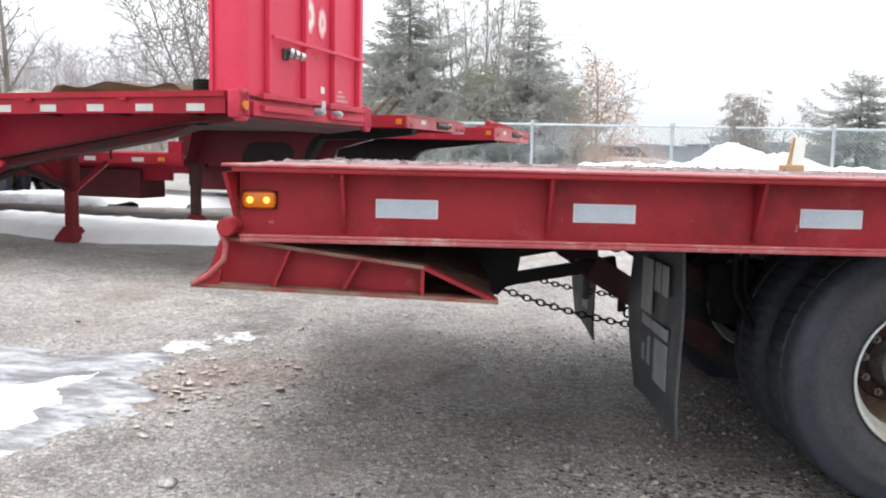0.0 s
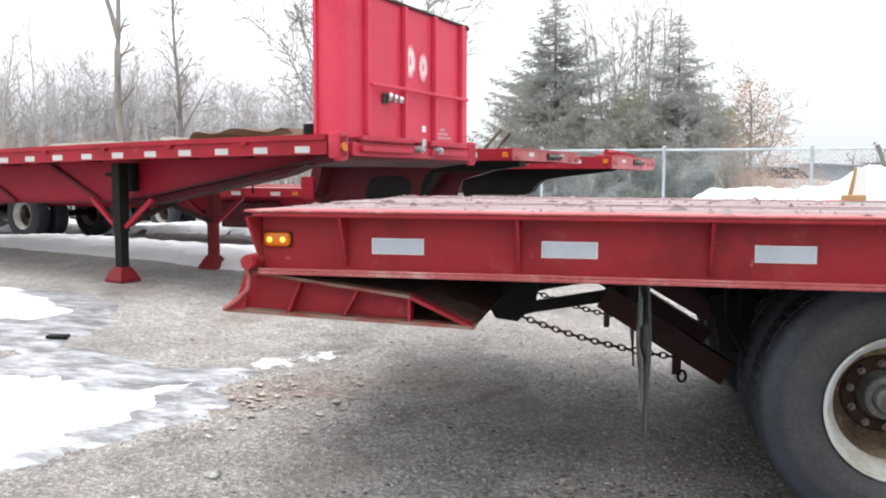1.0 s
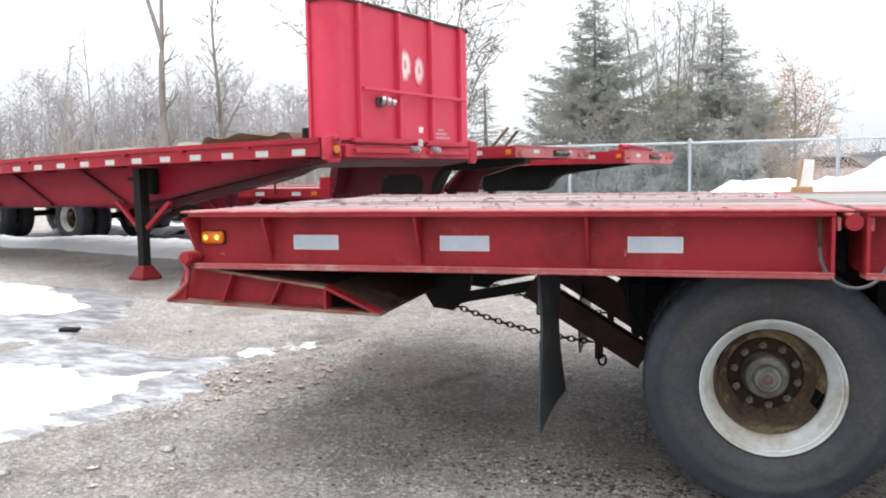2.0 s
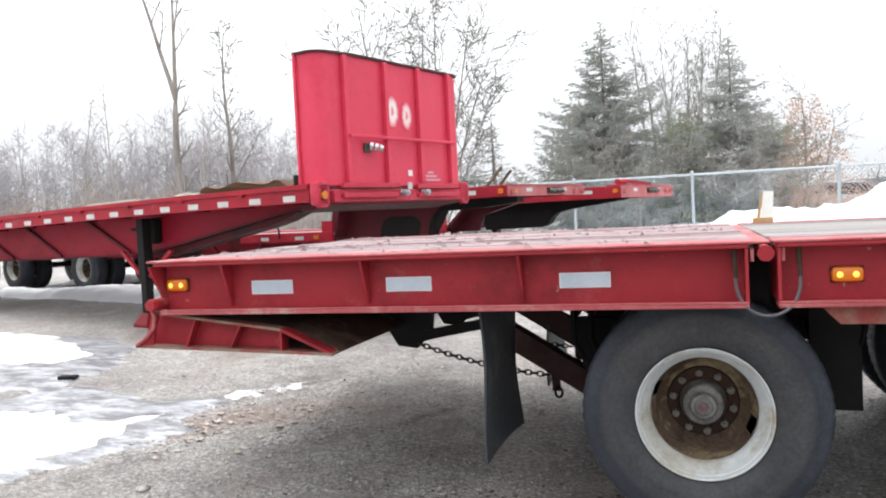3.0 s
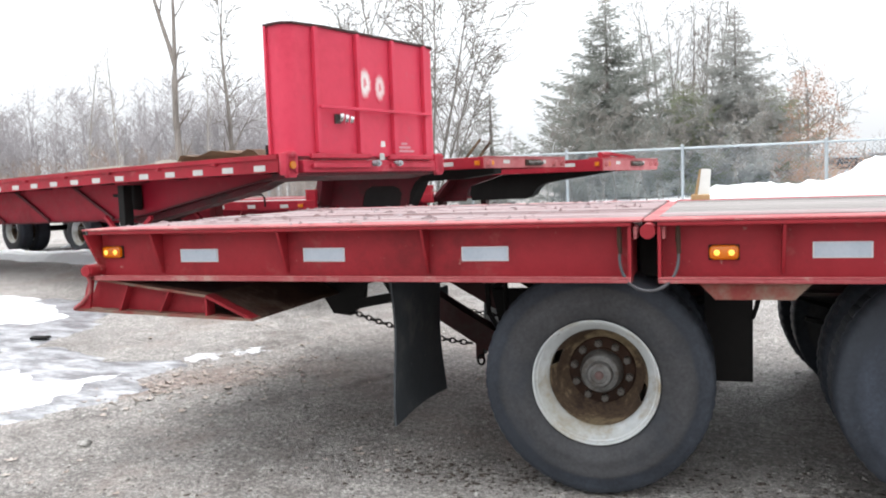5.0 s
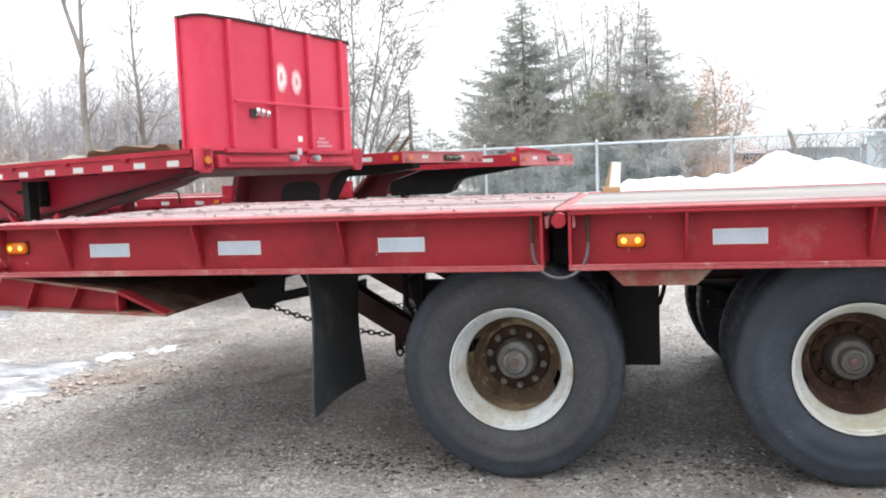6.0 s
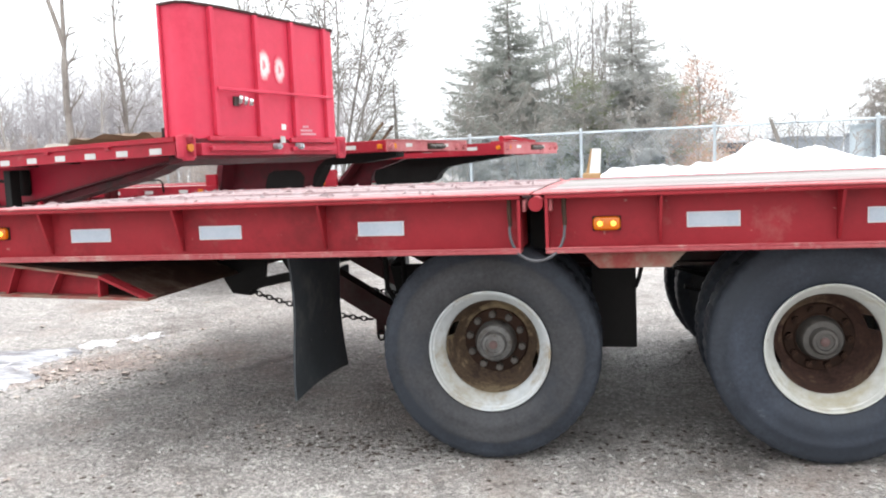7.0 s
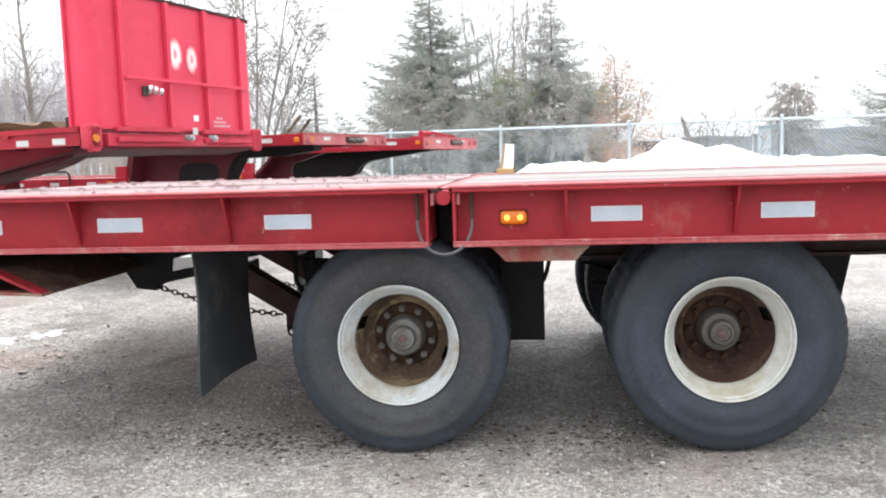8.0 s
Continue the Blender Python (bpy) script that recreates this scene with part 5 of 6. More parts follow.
box(bm, 0.002, 0.03, 0.62, 0.70, 1.98, 2.07, 0.008)
part("lamp_base", bm, HUB_GREY, bulk)
bm = bmesh.new()
for k in range(3):
    tube(bm, [(0.03 + 0.035 * k, 0.68 + 0.036 * k, 2.04 - 0.012 * k), (0.052 + 0.035 * k, 0.705 + 0.036 * k, 2.034 - 0.012 * k)], [0.052 - 0.006 * k, 0.046 - 0.006 * k], 16)
part("socket", bm, CHROME, bulk, "bright ribbed cable socket", smooth=True)


def landing_leg(owner, u, v, foot, top, material):
    bm = bmesh.new()
    box(bm, -u - 0.060, -u + 0.060, v - 0.060, v + 0.060, foot + 0.52, top, 0.008)
    box(bm, -u - 0.050, -u + 0.050, v - 0.050, v + 0.050, foot + 0.12, foot + 0.54, 0.006)
    leg = part("landing_leg", bm, material, owner, "dark landing leg")
    bm = bmesh.new()
    lo = [bm.verts.new((-u + a * 0.125, v + b * 0.125, foot)) for a, b in ((-1, -1), (1, -1), (1, 1), (-1, 1))]
    mid = [bm.verts.new((-u + a * 0.125, v + b * 0.125, foot + 0.03)) for a, b in ((-1, -1), (1, -1), (1, 1), (-1, 1))]
    hi = [bm.verts.new((-u + a * 0.06, v + b * 0.06, foot + 0.155)) for a, b in ((-1, -1), (1, -1), (1, 1), (-1, 1))]
    for a, b in ((lo, mid), (mid, hi)):
        for i in range(4):
            bm.faces.new((a[i], a[(i + 1) % 4], b[(i + 1) % 4], b[i]))
    bm.faces.new(lo[::-1])
    bm.faces.new(hi)
    part("foot", bm, GRIMY_RED, leg, "flared red steel foot")


def yard(u, v):
    p = parked(u, v).translation
    return ground_rise(p.x, p.y)


for v, mat in ((0.17, BLACK_STEEL), (1.46, GRIMY_RED)):
    landing_leg(bulk, 2.95, v, yard(2.95, v), 1.46, mat)
    for u0, z0, u1, z1 in ((3.02, 0.80, 3.46, 1.09), (2.88, 0.80, 2.53, 1.09)):
        bm = bmesh.new()
        beam(bm, (-u0, v, z0), (-u1, v + 0.05, z1), 0.04, 0.045)
        part("leg_brace", bm, CRIMSON, bulk)
bm = bmesh.new()
local_box(bm, 2.86, 3.0, 0.22, 0.35, 1.17, 1.46, 0.03)
tube(bm, [(-3.02, 0.14, 1.34), (-3.10, 0.12, 1.345)], [0.022, 0.018], 10)
part("leg_gearbox", bm, BLACK_STEEL, bulk, "black greasy gearbox of the landing leg")
bm = bmesh.new()
beam(bm, (-2.95, 0.20, 0.80), (-2.95, 1.43, 1.25), 0.05, 0.05)
beam(bm, (-2.95, 0.20, 1.25), (-2.95, 1.43, 0.80), 0.05, 0.05)
part("leg_cross", bm, DARK_RED, bulk)
bm = bmesh.new()
local_box(bm, 0.4, 1.5, 0.5, 1.85, 1.435, 1.50, 0.02)
part("king_pin_plate", bm, BLACK_STEEL, bulk, "black coupling plate")
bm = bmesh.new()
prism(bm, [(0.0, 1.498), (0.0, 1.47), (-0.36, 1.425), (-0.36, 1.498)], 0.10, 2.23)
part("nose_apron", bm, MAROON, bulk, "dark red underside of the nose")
for u in (10.98, 12.2):
    for v, o in ((0.06, -1), (2.27, 1)):
        wheel(bulk, (-u, v, yard(u, v) + 0.50), o, 20)
        wheel(bulk, (-u, v - o * 0.60, yard(u, v) + 0.50), -o, 40, False)
    bm = bmesh.new()
    tube(bm, [(-u, 0.2, yard(u, 1) + 0.5), (-u, 2.15, yard(u, 1) + 0.5)], 0.06, 12)
    part("axle", bm, BLACK_STEEL, bulk)
bm = bmesh.new()
local_box(bm, 9.62, 12.2, 0.35, 0.47, 0.70, 0.94, 0.012)
local_box(bm, 9.62, 12.2, 1.46, 1.58, 0.70, 0.94, 0.012)
for u in (9.70, 10.7, 11.8):
    local_box(bm, u - 0.06, u + 0.06, 0.45, 1.48, 0.72, 0.90)
part("suspension_frame", bm, BEAM_RED, bulk, "grimy red sliding suspension frame")
bm = bmesh.new()
for v in (0.42, 1.52):
    prism(bm, [(-10.15, 0.72), (-10.45, 0.72), (-10.40, 0.46), (-10.24, 0.46)], v - 0.05, v + 0.05)
    tube(bm, [(-10.75, v, 0.46), (-10.75, v, 0.71)], [0.14, 0.15], 18)
part("spring_hanger", bm, BLACK_STEEL, bulk, "black hangers and air springs")
bm = bmesh.new()
tube(bm, [(-10.1, 0.9, 0.60), (-10.1, 1.42, 0.60)], 0.11, 18)
part("air_tank", bm, BLACK_STEEL, bulk, "black air tank under the frame", smooth=True)
bm = bmesh.new()
tube(bm, [(-9.75, 0.62, 0.80), (-9.55, 0.62, 0.80), (-9.53, 0.62, 0.80)], [0.085, 0.085, 0.07], 18)
part("red_cylinder", bm, CRIMSON, bulk, "short bright red cylinder at the front of the frame", smooth=True)

# brown canvas and loose boards lying on that deck
bm = bmesh.new()
rows = []
for i in range(19):
    f = i / 18
    row = []
    for j in range(9):
        g = j / 8
        h = (0.075 + 0.022 * math.cos(12.0 * f)) * min(1.0, 14 * f * (1 - f)) * (0.85 + 0.15 * math.sin(math.pi * g)) + 0.018 * noise.noise(Vector((f * 6, g * 4, 3)))
        row.append(bm.verts.new((-0.66 - 1.34 * f, 0.22 + 0.9 * g + 0.05 * noise.noise(Vector((f * 5, g * 5, 9))), max(0.006, h + 0.02))))
    rows.append(row)
for a, b in zip(rows, rows[1:]):
    for j in range(8):
        bm.faces.new((a[j], a[j + 1], b[j + 1], b[j]))
bmesh.ops.solidify(bm, geom=bm.faces[:], thickness=-0.012)
canvas = single("canvas_cover", bm, TARP, "crumpled brown canvas lying on the red deck", "tarpaulin", smooth=True)
canvas.matrix_basis = parked(0, 0, 1.672)
loose = thing("loose_boards", "pale grey loose boards lying on the red deck", "boards", parked(0, 0))
for k, (u0, u1, v, lift) in enumerate(((2.98, 4.15, 0.12, 0.0), (3.05, 4.05, 0.30, 0.0), (2.90, 4.20, 0.48, 0.0), (3.10, 4.12, 0.20, 0.027), (2.55, 3.40, 0.40, 0.027))):
    bm = bmesh.new()
    prism(bm, [(-u0, rise(u0) - 0.011 + lift), (-u1, rise(u1) - 0.011 + lift), (-u1, rise(u1) + 0.015 + lift), (-u0, rise(u0) + 0.015 + lift)], v, v + 0.15)
    part("board", bm, PALE_BOARD, loose)
bm = bmesh.new()
rows = []
for i in range(13):
    f = i / 12
    rows.append([bm.verts.new((-2.02 - 0.50 * f, 0.16 + 0.07 * j + 0.02 * noise.noise(Vector((f * 5, j * 0.7, 1))),
                               1.668 - 0.012 * f + (0.048 + 0.016 * math.cos(9 * f)) * min(1.0, 9 * f * (1 - f)) * min(1.0, 0.4 + 0.3 * j) + 0.010 * noise.noise(Vector((f * 7, j * 0.8, 5))))) for j in range(8)])
for a, b in zip(rows, rows[1:]):
    for j in range(7):
        bm.faces.new((a[j], a[j + 1], b[j + 1], b[j]))
bmesh.ops.solidify(bm, geom=bm.faces[:], thickness=-0.012)
folded = single("folded_sheet", bm, PALE_BOARD, "pale folded canvas sheet on the red deck", "tarpaulin", smooth=True)
folded.matrix_basis = parked(0, 0, 0)
bm = bmesh.new()
for k in range(5):
    ring = [(-0.50 + 0.10 * math.cos(a), 0.30 + 0.09 * math.sin(a), 0.016 + 0.024 * k) for a in (2 * math.pi * t / 16 for t in range(17))]
    tube(bm, ring, 0.013, 6, False)
coil = single("rope_coil", bm, BLACK_STEEL, "dark coil of cable behind the bulkhead", "cable", smooth=True)
coil.matrix_basis = parked(0, 0, 1.668)


def step_trailer(name, label, u0, v0, nose_len, z_top, rail, neck, low_len, size, black, red):
    """A step-deck trailer: raised nose, sloping neck, low main deck."""
    t = thing(name, label, "trailer", parked(u0, v0), "parked step-deck trailers")
    wide = 2.04
    for v in (0.0, wide - 0.05):
        bm = bmesh.new()
        local_box(bm, 0.0, nose_len, v, v + 0.05, z_top - rail, z_top, 0.006)
        part("side_rail", bm, CRIMSON, t)
        bm = bmesh.new()
        local_box(bm, nose_len + neck, nose_len + neck + low_len, v, v + 0.05, 1.05, 1.18, 0.006)
        part("side_rail", bm, CRIMSON, t)
    bm = bmesh.new()
    local_box(bm, 0.0, nose_len, 0.052, wide - 0.052, z_top - 0.05, z_top - 0.01)
    part("nose_deck", bm, PLANK_RED, t)
    bm = bmesh.new()
    local_box(bm, nose_len + neck, nose_len + neck + low_len, 0.052, wide - 0.052, 1.13, 1.165)
    part("low_deck", bm, PLANK_RED, t)
    bm = bmesh.new()
    local_box(bm, nose_len + neck + 0.04, nose_len + neck + 0.24, 0.055, 0.10, 1.03, 1.33, 0.006)
    part("front_post", bm, CRIMSON, t)
    bm = bmesh.new()
    local_box(bm, -0.02, 0.0, 0.0, wide, z_top - rail, z_top)
    part("nose_plate", bm, DUSTY_FACE, t, "dusty pinkish-red nose face")
    for v in (0.30,):
        bm = bmesh.new()
        prism(bm, [(-u, z) for u, z in black], v, v + 0.02)
        part("neck_beam", bm, BLACK_STEEL, t, "black neck beam")
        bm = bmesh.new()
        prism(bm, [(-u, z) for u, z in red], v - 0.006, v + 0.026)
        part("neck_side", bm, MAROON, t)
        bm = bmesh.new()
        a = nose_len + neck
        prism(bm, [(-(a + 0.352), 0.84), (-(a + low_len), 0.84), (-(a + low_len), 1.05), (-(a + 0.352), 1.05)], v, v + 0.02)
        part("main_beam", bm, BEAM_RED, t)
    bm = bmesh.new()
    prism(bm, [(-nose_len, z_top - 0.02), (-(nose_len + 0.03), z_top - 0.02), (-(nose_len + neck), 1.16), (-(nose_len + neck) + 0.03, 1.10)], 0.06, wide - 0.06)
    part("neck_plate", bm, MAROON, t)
    # black fill that also darkens the recess behind the first trailer's arch
    bm = bmesh.new()
    prism(bm, [(-u, z + 0.012 * (z < 1.3)) for u, z in black], 0.33, 0.48)
    part("neck_box", bm, BLACK_STEEL, t, "black underside of the neck")
    for v in (0.06,):
        bm = bmesh.new()
        local_box(bm, 0.05, 0.12, -0.022, 0.0, z_top - 0.105, z_top - 0.045, 0.006)
        part("marker_light", bm, AMBER_OFF, t, "amber side lamp")
        for k in range(7):
            u = (0.45 + 0.8 * k) if k < 2 else nose_len + neck + 0.55 + 0.72 * (k - 2)
            z = z_top - 0.075 if k < 2 else 1.10
            bm = bmesh.new()
            local_box(bm, u, u + 0.17, -0.003, 0.0, z - 0.026, z + 0.026)
            part("reflector", bm, REFLECT, t, "white reflective patch")
        bm = bmesh.new()
        u = nose_len + neck + 0.24
        local_box(bm, u, u + 0.09, -0.022, 0.0, 1.08, 1.13, 0.006)
        part("marker_light", bm, AMBER_OFF, t, "amber side lamp")
    for v, w in ((0.42, 0.15), (1.42, 0.08)):
        bm = bmesh.new()
        box(bm, 0.021, 0.024, v, v + w, z_top - 0.085, z_top - 0.040)
        part("nose_reflector", bm, REFLECT, t, "white reflective patch")
    bm = bmesh.new()
    box(bm, 0.021, 0.034, 0.95, 1.36, z_top - 0.115, z_top - 0.035, 0.004)
    part("coupling_plate", bm, RUST_DARK, t, "dark coupling plate")
    for v in (1.03, 1.17, 1.29):
        bm = bmesh.new()
        tube(bm, [(0.03, v, z_top - 0.075), (0.075, v, z_top - 0.080), (0.10, v, z_top - 0.085)], [0.030, 0.027, 0.018], 12)
        part("air_coupling", bm, HUB_GREY, t, "grey metal air coupling", smooth=True)
    for v in (0.06, 1.72, wide - 0.10):
        bm = bmesh.new()
        tube(bm, [(0.0, v, z_top - 0.10), (0.05, v, z_top - 0.09), (0.062, v, z_top - 0.045)], [0.030, 0.032, 0.018], 12)
        part("nose_hook", bm, DUSTY_FACE, t, "dusty red rounded tow hook", smooth=True)
    bm = bmesh.new()
    tube(bm, [(0.018, 0.16, z_top - 0.075), (0.035, 0.16, z_top - 0.075)], 0.034, 16)
    part("marker_light", bm, AMBER_OFF, t, "round amber nose lamp", smooth=True)
    bm = bmesh.new()
    box(bm, -0.02, 0.03, 0.02, wide - 0.02, z_top - 0.012, z_top + 0.006, 0.003)
    part("nose_lip", bm, RED_EDGE, t, "scuffed pale red lip")
    for v in (0.35, wide - 0.35):
        landing_leg(t, nose_len + neck + 0.05, v, yard(u0 + nose_len + neck, v0 + v), 1.06, DARK_RED)
    bm = bmesh.new()
    tube(bm, [(-(nose_len + neck + 1.0), -0.04, 1.10), (-(nose_len + neck + 1.0), -0.05, 1.24), (-(nose_len + neck + 1.05), -0.05, 1.28), (-(nose_len + neck + 1.6), -0.05, 1.28)], 0.014, 8)
    part("side_hoop", bm, BLACK_STEEL, t)
    bm = bmesh.new()
    local_box(bm, nose_len + neck + 0.8, nose_len + neck + 1.9, 0.25, 0.75, 0.60, 0.98, 0.02)
    part("tool_box", bm, MAROON, t, "dark red tool box below the deck")
    for u in (low_len - 0.37, low_len + 2.18):
        for v, o in ((0.06, -1), (wide - 0.06, 1)):
            z = yard(u0 + u, v0 + v) + 0.487 * size
            wheel(t, (-u, v, z), o, 15, True, size)
            wheel(t, (-u, v - o * 0.60, z), -o, 30, False, size)
        bm = bmesh.new()
        tube(bm, [(-u, 0.15, z), (-u, wide - 0.15, z)], 0.06, 12)
        part("axle", bm, BLACK_STEEL, t)
    return t


step_trailer("step_deck_trailer", "red step-deck trailer parked behind the bulkhead trailer", -0.18, 3.0, 2.74, 1.660, 0.138, 0.15, 9.6, 0.90,
             [(0.05, 1.520), (0.05, 1.455), (0.55, 1.400), (1.20, 1.385), (1.42, 1.03), (2.42, 1.03), (2.42, 1.520)],
             [(3.10, 1.520), (3.24, 1.03), (2.79, 1.03), (2.77, 1.09), (2.72, 1.09), (2.70, 1.03), (2.26, 1.03), (2.22, 1.20), (2.17, 1.30), (2.08, 1.345),
              (1.68, 1.345), (1.58, 1.31), (1.53, 1.24), (1.58, 1.03), (1.44, 1.03), (1.38, 1.26), (1.30, 1.38), (1.10, 1.520)])
step_trailer("step_deck_trailer", "red step-deck trailer with a winch on its nose", -0.42, 5.8, 2.60, 1.635, 0.176, 0.55, 9.6, 0.74,
             [(0.02, 1.459), (0.06, 1.434), (0.38, 1.396), (0.92, 1.336), (1.12, 1.305), (1.23, 1.262), (1.31, 1.200), (1.37, 1.110), (1.48, 1.062), (2.54, 1.05),
              (2.58, 1.16), (2.55, 1.285), (2.32, 1.345), (1.9, 1.459)],
             [(3.42, 1.04), (2.66, 1.04), (2.64, 1.15), (2.57, 1.29), (2.30, 1.372), (1.95, 1.459), (2.69, 1.459), (2.92, 1.420), (3.09, 1.320), (3.21, 1.178), (3.42, 1.16)])

winch = thing("winch", "red winch and chains lying on the trailer nose", "winch", parked(-0.38, 6.45, 1.642))
bm = bmesh.new()
box(bm, -0.30, 0.02, -0.42, 0.30, 0.0, 0.022, 0.006)
part("base", bm, CRIMSON, winch)
bm = bmesh.new()
tube(bm, [(-0.14, -0.36, 0.060), (-0.14, -0.05, 0.062)], 0.042, 14)
part("drum", bm, CRIMSON, winch, smooth=True)
bm = bmesh.new()
beam(bm, (-0.16, -0.10, 0.085), (-0.02, 0.62, 0.012), 0.05, 0.045)
part("lever", bm, CRIMSON, winch)
stick = thing("leaning_stakes", "rusty leaning stakes on the trailer nose", "stakes", parked(0.50, 3.6, 1.65))
for k, (dx, dz) in enumerate(((0.25, 0.26), (0.20, 0.22))):
    bm = bmesh.new()
    beam(bm, (0.1 * k, 0.15 * k, 0.01), (dx + 0.1 * k, 0.15 * k, dz), 0.025, 0.03)
    part("stake", bm, RUST, stick)


# ---- snow bank, fence ----
def bank(x):
    pts = ((-1.5, 0.55), (0.25, 0.95), (0.55, 1.17), (1.35, 1.17), (1.84, 1.16), (2.24, 1.22), (2.54, 1.33), (2.72, 1.44), (2.95, 1.54), (3.2, 1.47), (3.4, 1.39), (3.74, 1.41), (3.95, 1.34), (4.2, 1.24), (4.5, 1.18), (5.5, 1.16), (8.0, 1.16), (11.0, 1.0), (15.0, 0.7))
    for (a, za), (b, zb) in zip(pts, pts[1:]):
        if x <= b:
            return za + (zb - za) * (max(x, a) - a) / (b - a)
    return pts[-1][1]


verts, faces, nx, ny = [], [], 260, 60
for j in range(ny + 1):
    for i in range(nx + 1):
        x, y = -1.5 + 16.0 * i / nx, 8.9 + 3.4 * j / ny - 0.16 * max(0.0, -1.5 + 16.0 * i / nx) * 0.3
        g = j / ny
        shape = math.sin(math.pi * min(1, g * 1.0)) ** 0.6 if 0 < g < 1 else 0.0
        h = (bank(x) - lie(x, y)) * shape + (0.07 * noise.fractal(Vector((x * 2.0, y * 2.0, 5)), 0.8, 2.3, 6) + 0.035 * noise.fractal(Vector((x * 7.0, y * 7.0, 8)), 0.9, 2.2, 3)) * shape
        verts.append((x, y, lie(x, y) + h - 0.02))
for j in range(ny):
    for i in range(nx):
        a = j * (nx + 1) + i
        faces.append((a, a + 1, a + nx + 2, a + nx + 1))
me = bpy.data.meshes.new("snow_bank")
me.from_pydata(verts, [], faces)
me.materials.append(SNOW)
for f in me.polygons:
    f.use_smooth = True
tagged(new("snow_bank", me), "heaped white ploughed snow bank by the fence", "snow", kind="stuff")

FENCE_A, FENCE_STEP = Vector((0.0, 13.2, 0)), Vector((2.42, -1.07, 0))
fence = thing("chain_link_fence", "galvanised chain-link fence with round posts", "fence", Matrix.Translation((0, 13.2, 0)))
posts = []
for k in range(-7, 9):
    p = FENCE_STEP * k
    w = p + FENCE_A
    base, top = lie(w.x, w.y) - 0.05, 1.90 - 0.03 * k
    posts.append((p, base, top))
    bm = bmesh.new()
    tube(bm, [(p.x, p.y, base), (p.x, p.y, top)], 0.030, 12)
    tube(bm, [(p.x, p.y, top), (p.x, p.y, top + 0.03), (p.x, p.y, top + 0.055)], [0.036, 0.031, 0.010], 12)
    part("post", bm, GALV, fence, smooth=True)
for (p, b0, t0), (q, b1, t1) in zip(posts, posts[1:]):
    bm = bmesh.new()
    tube(bm, [(p.x, p.y, t0 - 0.03), (q.x, q.y, t1 - 0.03)], 0.022, 8)
    part("top_rail", bm, GALV, fence, smooth=True)
verts, faces = [], []
for (p, b0, t0), (q, b1, t1) in zip(posts, posts[1:]):
    length, n, high = (q - p).length, 36, 1.55
    for way in (-1, 1):
        for k in range(-24, n + 24):
            s0 = k * length / n
            s1 = s0 + way * high
            f0, f1, z0, z1 = s0 / length, s1 / length, 0.0, 1.0
            lo, hi = (f0, f1) if way > 0 else (f1, f0)
            if hi < 0 or lo > 1:
                continue
            a, b = 0.0, 1.0
            for lim, sign in ((0.0, -1), (1.0, 1)):
                if (f1 - f0) != 0:
                    c = (lim - f0) / (f1 - f0)
                    if (sign > 0) == (f1 > f0):
                        b = min(b, c)
                    else:
                        a = max(a, c)
            if b - a < 0.02:
                continue
            ends = []
            for c in (a, b):
                f = f0 + (f1 - f0) * c
                base = p.lerp(q, f)
                zt = t0 + (t1 - t0) * f - 0.03
                ends.append(Vector((base.x, base.y, zt - high + high * c)))
            side = (q - p).normalized() * 0.0030
            i = len(verts)
            for e in ends:
                verts += [tuple(e - side), tuple(e + side), tuple(e + Vector((0, -0.005, 0.004)))]
            faces += [(i, i + 1, i + 4, i + 3), (i + 1, i + 2, i + 5, i + 4), (i + 2, i, i + 3, i + 5)]
me = bpy.data.meshes.new("wire_mesh")
me.from_pydata(verts, [], faces)
me.materials.append(GALV)
mesh_ob = tagged(new("wire_mesh", me), "", "", "", "stuff")
mesh_ob.parent = fence


# ---- trees ----
def grow(bm, rng, start, way, length, radius, depth, spread, droop, sides, kids, twig=0.004):
    pts, rad = [Vector(start)], [radius]
    d = Vector(way).normalized()
    n = 4 if depth > 1 else 3
    end_r = max(twig, radius * (0.42 if depth else 0.3))
    for k in range(n):
        d = (d + Vector((rng.gauss(0, 0.10), rng.gauss(0, 0.10), rng.gauss(0, 0.06) - droop))).normalized()
        pts.append(pts[-1] + d * (length / n))
        rad.append(radius + (end_r - radius) * (k + 1) / n)
    tube(bm, pts, rad, sides, False)
    if depth <= 0:
        return
    for k in range(kids):
        f = 0.30 + 0.70 * (k + rng.random()) / kids
        i = min(n - 1, int(f * n))
        p = pts[i].lerp(pts[i + 1], f * n - i)
        out = Vector((rng.gauss(0, 1), rng.gauss(0, 1), rng.gauss(0.1, 0.35)))
        out = (out - d * out.dot(d)).normalized()
        nd = (d * (1 - spread) + out * spread).normalized()
        r = max(twig, (rad[i] * (1 - (f * n - i)) + rad[i + 1] * (f * n - i)) * 0.55)
        grow(bm, rng, p, nd, length * rng.uniform(0.38, 0.62), r, depth - 1, spread, droop, 4 if sides < 7 else 5, max(3, kids - 2), twig)


